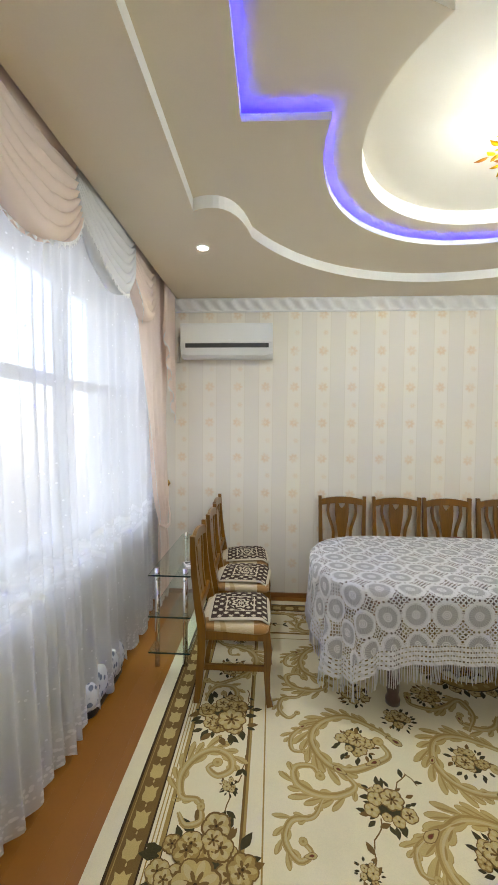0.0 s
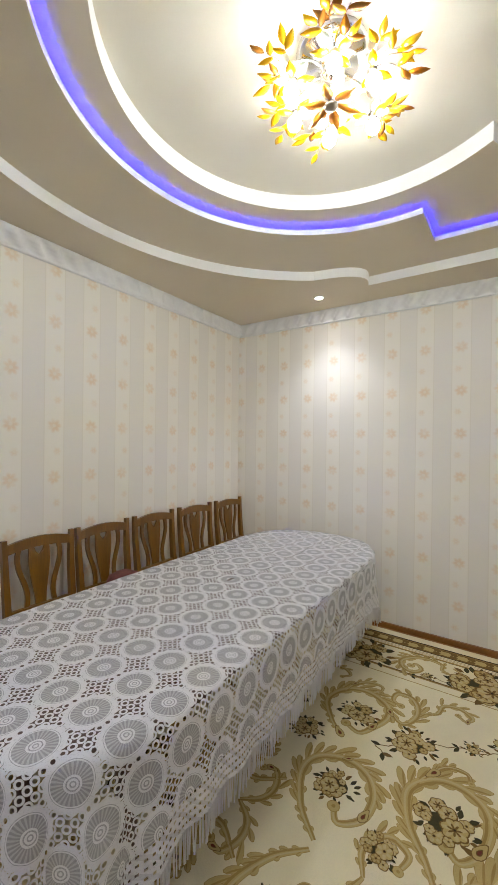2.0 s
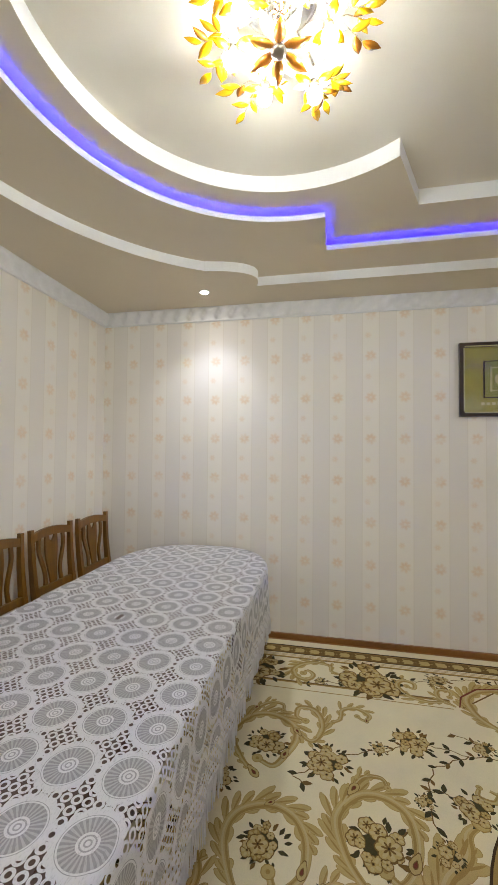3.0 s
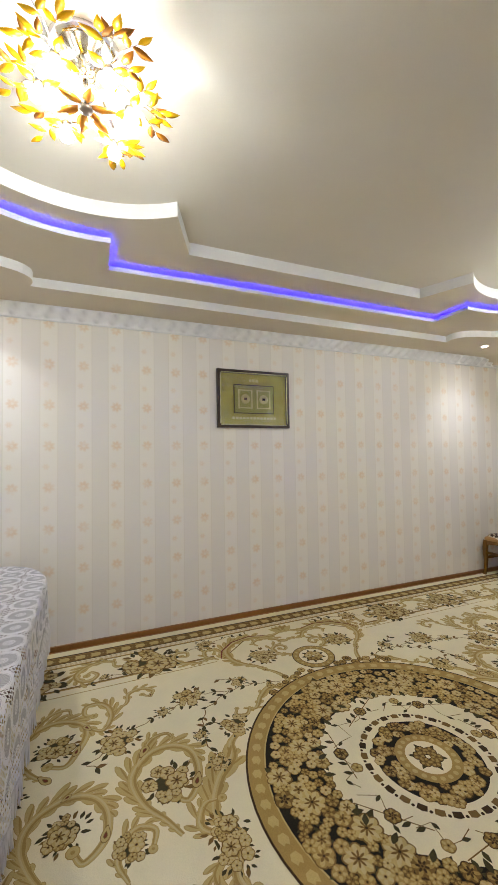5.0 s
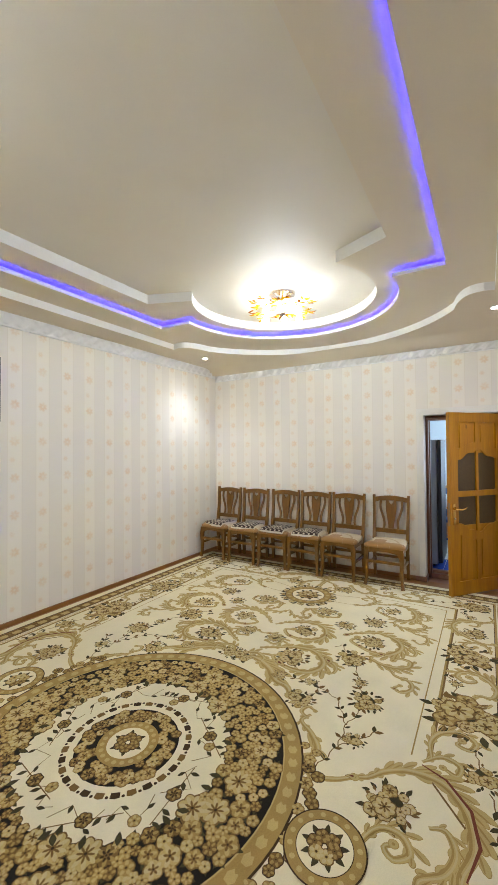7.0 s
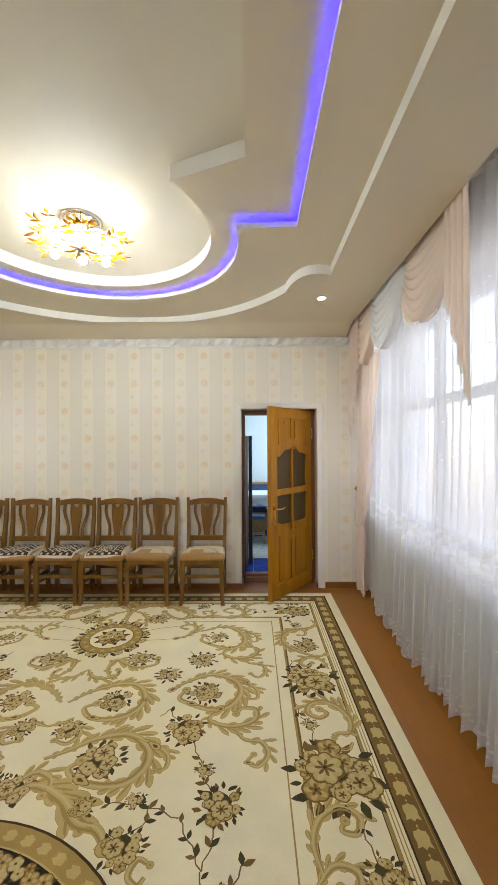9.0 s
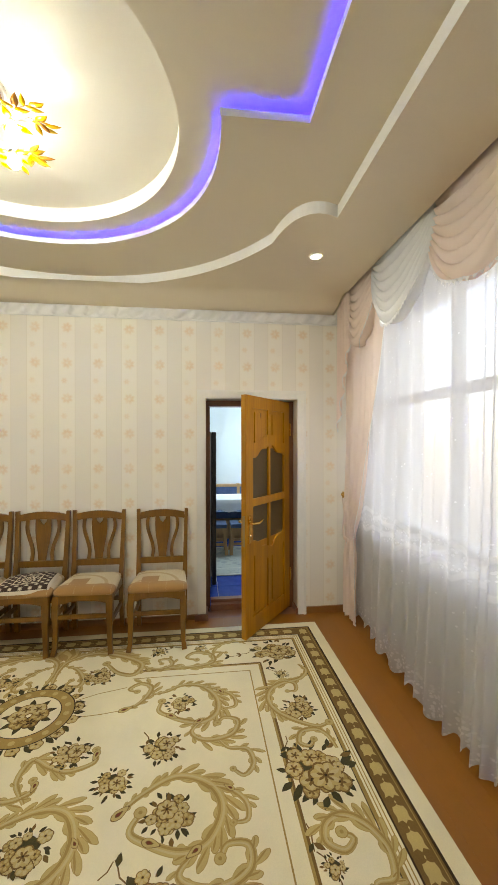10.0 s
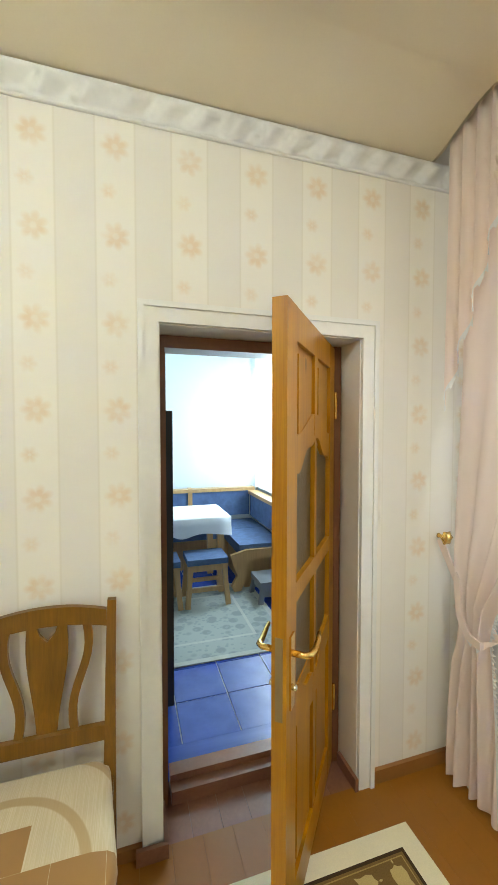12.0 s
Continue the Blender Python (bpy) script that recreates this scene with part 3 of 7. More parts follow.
bm = bmesh.new()
slab(bm, (-0.95, -0.62, 0), (0.95, 0.62, 0.008))
krug = link("kitchen_rug", bm, rug_weave("grey_green_rug"), at=pose(0.25, -4.98, 0.001), bevel=0.003)
tagged(krug, "faded grey-green patterned rug on blue tiles", "rug")

M_KWOOD = wood("light_oak", (0.40, 0.22, 0.09), (0.58, 0.36, 0.16), 0.4, 2, 0.2)
M_BLUE = plain("blue_upholstery", (0.07, 0.13, 0.26), 0.85, var=0.3, coarse=14, fine=300, bump=0.3)


def solid(name, lo, hi, m, parent, bevel=0.01, label=""):
    bm = bmesh.new()
    slab(bm, lo, hi)
    return part(name, bm, m, parent, label, bevel)


bench = thing("corner_bench", pose(0, 0, 0), "L-shaped oak corner bench with blue upholstered seat and back", "bench")
solid("seat_cushion", (-1.02, -6.50, 0.34), (0.9, -6.05, 0.44), M_BLUE, bench, 0.03)
solid("seat_cushion", (-1.02, -6.04, 0.34), (-0.56, -5.42, 0.44), M_BLUE, bench, 0.03)
solid("back_cushion", (-0.22, -6.53, 0.50), (0.9, -6.47, 0.80), M_BLUE, bench, 0.02)
solid("back_cushion", (-0.98, -6.53, 0.50), (-0.27, -6.47, 0.80), M_BLUE, bench, 0.02)
solid("back_cushion", (-1.03, -6.40, 0.50), (-0.97, -5.45, 0.76), M_BLUE, bench, 0.02)
for lo, hi in (((-1.05, -6.57, 0.80), (0.9, -6.45, 0.84)), ((-1.09, -6.45, 0.76), (-0.96, -5.42, 0.80)), ((-0.27, -6.56, 0.44), (-0.22, -6.46, 0.85))):
    solid("top_rail", lo, hi, M_KWOOD, bench, 0.012)
bm = bmesh.new()
prism(bm, [(-0.56, 0.0), (-0.50, 0.0), (-0.47, 0.06), (-0.53, 0.16), (-0.49, 0.26), (-0.46, 0.36), (-0.62, 0.40), (-1.02, 0.40), (-1.06, 0.30), (-1.06, 0.0), (-1.0, 0.0), (-0.97, 0.25), (-0.92, 0.31), (-0.70, 0.31), (-0.62, 0.25), (-0.60, 0.10)], 5.38, 5.42,
      Matrix(((1, 0, 0, 0), (0, 0, -1, 0), (0, 1, 0, 0), (0, 0, 0, 1))))
part("end_panel", bm, M_KWOOD, bench, "carved oak end panel with curved feet", bevel=0.006)
solid("plinth", (-1.0, -6.5, 0.0), (0.9, -6.12, 0.33), M_KWOOD, bench, 0.01)
solid("plinth", (-1.0, -6.11, 0.0), (-0.62, -5.46, 0.33), M_KWOOD, bench, 0.01)

ktable = thing("kitchen_table", pose(0.10, -5.72, 0), "small oak kitchen table beside a corner bench", "table")
solid("tabletop", (-0.55, -0.30, 0.70), (0.6, 0.30, 0.73), M_KWOOD, ktable, 0.008)
for lx in (-0.48, 0.5):
    for ly in (-0.25, 0.25):
        solid("leg", (lx - 0.03, ly - 0.03, 0), (lx + 0.03, ly + 0.03, 0.70), M_KWOOD, ktable, 0.008)
bm = bmesh.new()
rows = []
for s, z in ((0.2, 0.734), (0.9, 0.734), (1.0, 0.733), (1.03, 0.725), (1.04, 0.66), (1.05, 0.59)):
    row = []
    for i in range(64):
        a = 2 * math.pi * i / 64
        c, sn = math.cos(a), math.sin(a)
        k = 1 / max(abs(c) / 0.585, abs(sn) / 0.31)
        w = 0.012 * math.sin(a * 9) if z < 0.7 else 0
        row.append((0.025 + c * k * s * (1 + w), sn * k * s * (1 + w), z - (0.04 * math.sin(a * 4) ** 2 if z < 0.62 else 0)))
    rows.append(row)
vs = sheet(bm, rows, 0, True)
bm.faces.new(vs[0])
tagged(link("kitchen_tablecloth", bm, cloth("white_kitchen_cloth", (0.80, 0.84, 0.88), 0, 0.1), at=pose(0.10, -5.72, 0)), "white cloth hanging over a kitchen table", "tablecloth")

def stool(at, w, h, label, seat, frame_m):
    st = thing("stool", at, label, "stool")
    solid("seat", (-w / 2, -0.15, h - 0.05), (w / 2, 0.15, h), seat, st, 0.015)
    for sx in (-1, 1):
        for sy in (-1, 1):
            b2 = bmesh.new()
            sweep(b2, [(sx * (w / 2 - 0.03), sy * 0.12, h - 0.05), (sx * (w / 2 - 0.02), sy * 0.125, h * 0.5), (sx * (w / 2), sy * 0.14, 0)], [0.024, 0.02, 0.022], 0.018)
            part("leg", b2, frame_m, st, bevel=0.004)
        solid("side_rail", (sx * (w / 2 - 0.03) - 0.012, -0.12, h - 0.1), (sx * (w / 2 - 0.03) + 0.012, 0.12, h - 0.05), frame_m, st, 0.003)
    for sy in (-1, 1):
        solid("apron", (-w / 2 + 0.03, sy * 0.12 - 0.012, h - 0.11), (w / 2 - 0.03, sy * 0.12 + 0.012, h - 0.05), frame_m, st, 0.003)
        solid("stretcher", (-w / 2 + 0.03, sy * 0.12 - 0.01, h * 0.3), (w / 2 - 0.03, sy * 0.12 + 0.01, h * 0.3 + 0.035), frame_m, st, 0.003)
    return st


stool(pose(-0.20, -5.30, 0.009), 0.36, 0.42, "light oak kitchen stool with a blue padded seat", M_BLUE, M_KWOOD)
stool(pose(0.22, -5.30, 0.009), 0.36, 0.42, "light oak kitchen stool with a blue padded seat", M_BLUE, M_KWOOD)
M_GREY = plain("grey_painted_wood", (0.22, 0.24, 0.26), 0.5, var=0.15)
stool(pose(-0.80, -5.20, 0.0), 0.30, 0.20, "low grey painted footstool on blue tiles", M_GREY, M_GREY)

fridge = thing("refrigerator", pose(0.535, -4.25, 0), "grey refrigerator with a black door edge", "refrigerator")
M_FRIDGE = plain("grey_enamel", (0.30, 0.31, 0.33), 0.3, 0.3, var=0.05)
M_BLACK = plain("black_plastic", (0.015, 0.015, 0.017), 0.4, var=0.2)
solid("cabinet", (-0.25, -0.30, 0.03), (0.30, 0.30, 1.66), M_FRIDGE, fridge, 0.012)
solid("door", (-0.305, -0.30, 0.05), (-0.262, 0.30, 1.66), M_BLACK, fridge, 0.01, "black refrigerator door edge")
for fx in (-0.2, 0.25):
    for fy in (-0.25, 0.25):
        bm = bmesh.new()
        lathe(bm, [(0.02, 0), (0.02, 0.03)], 10, pose(fx, fy, 0))
        part("foot", bm, M_BLACK, fridge)

M_SHEER_K = cloth("kitchen_sheer", (0.86, 0.90, 0.95), 0.25, 0.5)
bm = bmesh.new()
rows = []
for j in range(12):
    z = 2.6 - 1.75 * j / 11
    rows.append([(KX0 + 0.08 + 0.02 * math.sin(i * 0.9) + 0.008 * math.sin(i * 0.37 + j * 0.2), -6.45 + 1.0 * i / 60 * (1 - 0.25 * math.sin(math.pi * j / 11)), z) for i in range(61)])
sheet(bm, rows)
tagged(link("kitchen_curtain", bm, M_SHEER_K), "white sheer curtain in front of a kitchen window", "curtain")
kw = setting(new("window_kitchen"), "white framed kitchen window behind a sheer curtain", "window")
for lo, hi in (((KX0 - 0.15, -6.5, 0.86), (KX0 - 0.09, -6.44, 2.35)), ((KX0 - 0.15, -5.26, 0.86), (KX0 - 0.09, -5.2, 2.35)), ((KX0 - 0.15, -6.44, 2.29), (KX0 - 0.09, -5.26, 2.35)), ((KX0 - 0.15, -6.44, 0.86), (KX0 - 0.09, -5.26, 0.92)), ((KX0 - 0.14, -5.88, 0.92), (KX0 - 0.1, -5.82, 2.29))):
    solid("window_frame", lo, hi, M_LIP, kw, 0.006)
solid("window_sill", (KX0 - 0.09, -6.52, 0.83), (KX0 + 0.06, -5.18, 0.86), M_LIP, kw, 0.006)
bm = bmesh.new()
tube(bm, [(KX0 + 0.05, -6.53, 0.4), (KX0 + 0.05, -6.53, 2.85)], 0.014, 10)
tagged(link("heating_pipe", bm, M_LIP), "white painted vertical heating pipe", "pipe")


# ---- dining chairs ----
def upholstery(name):
    g = Graph(name)
    v = g.coords()
    b = g.node("ShaderNodeTexBrick", Vector=g.scaled(v, (1, 1, 1)), Scale=1.0)
    b.inputs["Color1"].default_value, b.inputs["Color2"].default_value, b.inputs["Mortar"].default_value = (0, 0, 0, 1), (1, 1, 1, 1), (0, 0, 0, 1)
    b.inputs["Brick Width"].default_value, b.inputs["Row Height"].default_value, b.inputs["Mortar Size"].default_value = 0.13, 0.115, 0.0004
    patch = g.ramp(g.split(b.outputs["Color"])[0], 0.52, 0.56)
    x, y, z = g.split(v)
    r = g.m("SQRT", g.m("ADD", g.m("POWER", g.m("ADD", x, 0.09), 2.0), g.m("POWER", g.m("ADD", y, 0.15), 2.0)))
    ring = g.m("ABSOLUTE", g.m("SUBTRACT", g.m("FRACT", g.m("MULTIPLY", r, 6.3)), 0.5))
    f = g.ramp(ring, 0.10, 0.07)
    lines = g.ramp(g.noise(1.0, 1, g.scaled(v, (900, 6, 1))), 0.45, 0.6)
    col = g.mix(g.m("MULTIPLY", lines, 0.5), (0.60, 0.48, 0.29), (0.72, 0.62, 0.43))
    col = g.mix(g.m("MULTIPLY", f, 0.8), col, (0.46, 0.30, 0.13))
    col = g.mix(patch, col, (0.36, 0.185, 0.055))
    g.set(Base_Color=col, Roughness=0.85, Sheen_Weight=0.2)
    g.bump(g.noise(420, 2), 0.3, 0.001)
    return g.mat


def pad_weave(name):
    g = Graph(name)
    x, y, z = g.split(g.coords())
    ax, ay = g.m("ABSOLUTE", x), g.m("ABSOLUTE", y)
    edge = g.m("MAXIMUM", ax, ay)
    r = g.m("SQRT", g.m("ADD", g.m("MULTIPLY", x, x), g.m("MULTIPLY", y, y)))
    th = g.m("ARCTAN2", y, x)
    med = g.m("SINE", g.m("ADD", g.m("MULTIPLY", r, 190.0), g.m("MULTIPLY", g.m("COSINE", g.m("MULTIPLY", th, 8.0)), 1.4)))
    med = g.m("MULTIPLY", g.ramp(med, -0.2, 0.2), g.below(r, 0.07))
    sx = g.m("SINE", g.m("MULTIPLY", x, 95.0))
    sy = g.m("SINE", g.m("MULTIPLY", y, 95.0))
    fig = g.m("ADD", g.m("MULTIPLY", sx, sy), g.m("MULTIPLY", g.m("SUBTRACT", g.noise(85, 3), 0.5), 2.6))
    fig = g.m("MULTIPLY", g.ramp(fig, 0.35, 0.5), g.m("SUBTRACT", 1.0, g.below(r, 0.07)))
    box = g.below(g.m("ABSOLUTE", g.m("SUBTRACT", edge, 0.085)), 0.004)
    cream = g.m("MAXIMUM", g.m("MAXIMUM", med, fig), g.m("MAXIMUM", box, g.m("GREATER_THAN", edge, 0.166)))
    col = g.mix(cream, (0.045, 0.022, 0.012), (0.62, 0.54, 0.40))
    g.set(Base_Color=col, Roughness=0.95)
    g.bump(g.noise(350, 2), 0.5, 0.002)
    return g.mat


M_SEAT = upholstery("patterned_beige_upholstery")
M_PAD = pad_weave("brown_cream_tapestry")


def rounded(w0, w1, d, r, n=5):
    """A rounded trapezoid outline: back width w0, front width w1, depth d; the front is at -y."""
    pts = []
    for (x, y), a in zip(((w1 / 2, -d / 2), (w0 / 2, d / 2), (-w0 / 2, d / 2), (-w1 / 2, -d / 2)), (-90, 0, 90, 180)):
        cx, cy = x - math.copysign(r, x), y - math.copysign(r, y)
        pts += [(cx + r * math.cos(radians(a + 90 * i / n)), cy + r * math.sin(radians(a + 90 * i / n))) for i in range(n + 1)]
    return pts


def puffy(bm, pts, levels):
    """A padded shape: levels are (scale, height)."""
    rows = [[(x * s, y * s, z) for x, y in pts] for s, z in levels]
    vs = sheet(bm, rows, 0, True)
    bm.faces.new(vs[-1])
    bm.faces.new(list(reversed(vs[0])))


def back_y(z):
    """Where the raked back stands at height z."""
    t = max(0.0, (z - 0.44) / 0.54)
    return 0.185 + 0.055 * t + 0.012 * math.sin(math.pi * t)


def dining_chair(label):
    ch = thing("dining_chair", Matrix(), label, "chair")
    for sx in (-1, 1):
        bm = bmesh.new()
        zs = [0, 0.12, 0.3, 0.44, 0.6, 0.75, 0.88, 0.975]
        ys = [0.215, 0.20, 0.187] + [back_y(z) for z in zs[3:]]
        xs = [0.190, 0.190, 0.190, 0.190, 0.192, 0.194, 0.197, 0.200]
        sweep(bm, [(sx * x, y, z) for x, y, z in zip(xs, ys, zs)], [0.015, 0.017, 0.018, 0.019, 0.017, 0.016, 0.015, 0.014], [0.017, 0.02, 0.022, 0.024, 0.02, 0.018, 0.016, 0.014])
        part("back_leg", bm, M_CHAIR, ch, bevel=0.005)
        bm = bmesh.new()
        sweep(bm, [(sx * 0.186, -0.185, 0.425), (sx * 0.192, -0.196, 0.32), (sx * 0.190, -0.192, 0.18), (sx * 0.193, -0.198, 0.06), (sx * 0.203, -0.212, 0)], [0.022, 0.023, 0.018, 0.015, 0.018], [0.022, 0.023, 0.018, 0.015, 0.018])
        part("front_leg", bm, M_CHAIR, ch, bevel=0.005)
        bm = bmesh.new()
        slab(bm, (sx * 0.188 - 0.010, -0.18, 0.195), (sx * 0.188 + 0.010, 0.19, 0.225))
        part("side_stretcher", bm, M_CHAIR, ch, bevel=0.003)
        bm = bmesh.new()
        slab(bm, (sx * 0.190 - 0.011, -0.17, 0.375), (sx * 0.190 + 0.011, 0.175, 0.425))
        part("side_apron", bm, M_CHAIR, ch, bevel=0.003)
    for nm, y, z, h in (("front_stretcher", -0.190, 0.255, 0.03), ("back_stretcher", 0.19, 0.235, 0.03), ("back_apron", 0.182, 0.375, 0.05)):
        bm = bmesh.new()
        slab(bm, (-0.178, y - 0.010, z), (0.178, y + 0.010, z + h))
        part(nm, bm, M_CHAIR, ch, bevel=0.003)
    bm = bmesh.new()
    n = 12
    lo = [(-0.172 + 0.344 * i / n, 0.362 + 0.026 * (1 - (2 * i / n - 1) ** 2)) for i in range(n + 1)]
    prism(bm, lo + [(0.172, 0.425), (-0.172, 0.425)], -0.200, -0.178, Matrix(((1, 0, 0, 0), (0, 0, 1, 0), (0, 1, 0, 0), (0, 0, 0, 1))))
    part("front_apron", bm, M_CHAIR, ch, bevel=0.003)
    # seat
    bm = bmesh.new()
    puffy(bm, rounded(0.385, 0.44, 0.40, 0.05), [(0.93, 0.415), (1.0, 0.425), (1.01, 0.44), (0.985, 0.458), (0.90, 0.470), (0.72, 0.478), (0.4, 0.481), (0.1, 0.482)])
    part("seat", bm, M_SEAT, ch, "cream and brown patterned upholstered seat")
    # top rail, arched, with a half-round finger hole in the splat
    bm = bmesh.new()
    n = 14
    for zlo, zhi in ((0.0, 0.0),):
        top = [(-0.183 + 0.366 * i / n, 0.945 + 0.022 * (1 - (2 * i / n - 1) ** 2)) for i in range(n + 1)]
        bot = [(-0.183 + 0.366 * i / n, 0.892 + 0.016 * (1 - (2 * i / n - 1) ** 2)) for i in range(n + 1)]
        rows = []
        for (xa, za), (xb, zb) in zip(top, bot):
            bow = 0.012 * (1 - (xa / 0.183) ** 2)
            rows.append([(xa, back_y(za) - 0.012 + bow, za), (xa, back_y(za) + 0.010 + bow, za), (xb, back_y(zb) + 0.012 + bow, zb), (xb, back_y(zb) - 0.014 + bow, zb)])
        vs = sheet(bm, rows, 0, True, False)
        bm.faces.new(vs[0])
        bm.faces.new(list(reversed(vs[-1])))
    part("top_rail", bm, M_CHAIR, ch, bevel=0.005)
    bm = bmesh.new()
    slab(bm, (-0.178, back_y(0.55) - 0.011, 0.525), (0.178, back_y(0.55) + 0.011, 0.575))
    part("lower_rail", bm, M_CHAIR, ch, bevel=0.004)
    # vase-shaped splat with the hole under the rail
    bm = bmesh.new()
    n = 14
    halves = []
    for sx in (-1, 1):
        rows = []
        for i in range(n + 1):
            z = 0.572 + (0.905 - 0.572) * i / n
            t = i / n
            w = 0.030 + 0.030 * (0.5 - 0.5 * math.cos(math.pi * min(1, t * 1.1))) + 0.006 * math.sin(math.pi * t)
            hole = 0.0
            d = (z - 0.912) / 0.045
            if -1 < d < 0.2:
                hole = 0.030 * math.sqrt(max(0.0, 1 - d * d))
            y = back_y(z) + 0.008
            rows.append([(sx * hole, y - 0.007, z), (sx * hole, y + 0.007, z), (sx * w, y + 0.007, z), (sx * w, y - 0.007, z)])
        vs = sheet(bm, rows, 0, True, False)
    part("splat", bm, M_CHAIR, ch, "vase-shaped splat with a half-round hole")
    for sx in (-1, 1):
        bm = bmesh.new()
        pts = []
        for i in range(11):
            t = i / 10
            z = 0.57 + (0.905 - 0.57) * t
            x = 0.082 + 0.038 * (0.5 - 0.5 * math.cos(math.pi * t)) - 0.010 * math.sin(2 * math.pi * t)
            pts.append((sx * x, back_y(z) + 0.006, z))
        sweep(bm, pts, 0.013, 0.008)
        part("back_slat", bm, M_CHAIR, ch, bevel=0.003)
    return ch


LBL = "brown lacquered dining chair with patterned seat"
chair = dining_chair(LBL + " against the wallpaper")
rnd = random.Random(4)
south = [0.715, 1.24, 1.685, 2.13, 2.595, 3.07]
chair.matrix_world = pose(south[0], -2.985, 0.013, 0, 0, 180)
tagged(chair, group="chairs along the wall")
for i, x in enumerate(south[1:]):
    c = copy_thing(chair, pose(x, -2.985 + rnd.uniform(-0.01, 0.01), 0.013, 0, 0, 180 + rnd.uniform(-2, 2)))
    tagged(c, LBL + (" and a tapestry pad" if i > 0 else " against the wallpaper"), group="chairs along the wall")
for x in (0.725, 1.205, 1.66, 2.135, 2.615, 3.105):
    c = copy_thing(chair, pose(x, 3.405 + rnd.uniform(-0.01, 0.01), 0.013, 0, 0, rnd.uniform(-1.5, 1.5)))
    tagged(c, LBL + " under the long table", group="chairs at the long table")
west = [(-0.125, 2.44), (-0.13, 2.99), (-0.15, 3.44)]
for x, y in west:
    c = copy_thing(chair, pose(x, y, 0.013, 0, 0, 90 + rnd.uniform(-2, 2)))
    tagged(c, LBL + " and a tapestry pad", group="chairs beside the curtains")


def seat_pad(m):
    bm = bmesh.new()
    n = 22
    for side in (0.010, 0.0):
        rows = []
        for j in range(n + 1):
            row = []
            for i in range(n + 1):
                x, y = -0.185 + 0.37 * i / n, -0.185 + 0.37 * j / n
                k = max(abs(x), abs(y))
                q = 1.0 - 0.05 * max(0, min(abs(x), abs(y)) / 0.185) ** 4
                drop = -0.030 * max(0, -y - 0.13) / 0.055 - 0.010 * (x * x + y * y) / 0.05
                row.append((x * q, y * q, side * (1 if k < 0.18 else 0.4) + drop + 0.004 * math.sin(x * 17 + y * 9)))
            rows.append(row)
        sheet(bm, rows)
    bmesh.ops.remove_doubles(bm, verts=bm.verts, dist=0.0001)
    return link("seat_pad", bm, M_PAD, at=m)


pads = [seat_pad(pose(south[2], -2.965, 0.507, 0, 0, 186))]
for x, a in ((south[3], 176), (south[4], 184), (south[5], 172)):
    pads.append(copy_thing(pads[0], pose(x, -2.965, 0.507, 0, 0, a)))
for (x, y), a in zip(west, (92, 86, 95)):
    pads.append(copy_thing(pads[0], pose(x + 0.025, y, 0.507, 0, 0, a)))
for p in pads:
    tagged(p, "square brown and cream tapestry pad on a chair seat", "seat pad", "tapestry chair pads")
# a folded red cloth left on one seat at the long table
bm = bmesh.new()
puffy(bm, rounded(0.20, 0.24, 0.20, 0.05), [(0.9, 0), (1.0, 0.03), (0.96, 0.12), (0.8, 0.17), (0.45, 0.19)])
tagged(link("folded_cloth", bm, plain("dark_red_cloth", (0.17, 0.055, 0.05), 0.9, var=0.5, coarse=20, fine=200, bump=0.4), at=pose(1.66, 3.42, 0.497)), "folded dark red cloth on a chair seat", "cloth")


# ---- long table and lace cloth ----
TX, TY, HL, HW = 1.80, 2.64, 1.43, 0.535
END = 0.62
M_TABLE = wood("dark_table_wood", (0.075, 0.040, 0.028), (0.13, 0.070, 0.050), 0.28, 0, 0.3)


def table_outline(n):
    """Points and outward normals along the rounded outline, evenly spaced."""
    raw = []
    m = 720
    for i in range(m):
        a = 2 * math.pi * i / m
        c, s = math.cos(a), math.sin(a)
        ex = 2.0 / 2.5
        x = math.copysign(abs(c) ** ex, c) * END
        y = math.copysign(abs(s) ** ex, s) * HW
        raw.append((x + math.copysign(HL - END, x), y))
    cum = [0.0]
    for p, q in zip(raw, raw[1:] + raw[:1]):
        cum.append(cum[-1] + math.dist(p, q))
    out, k = [], 0
    for i in range(n):
        t = cum[-1] * i / n
        while cum[k + 1] < t:
            k += 1
        f = (t - cum[k]) / max(1e-9, cum[k + 1] - cum[k])
        p, q = Vector(raw[k % m]), Vector(raw[(k + 1) % m])
        out.append((p.lerp(q, f), t))
    res = []
    for i in range(n):
        d = (out[(i + 1) % n][0] - out[i - 1][0]).normalized()
        res.append((out[i][0], Vector((d.y, -d.x)), out[i][1]))
    return res, cum[-1]


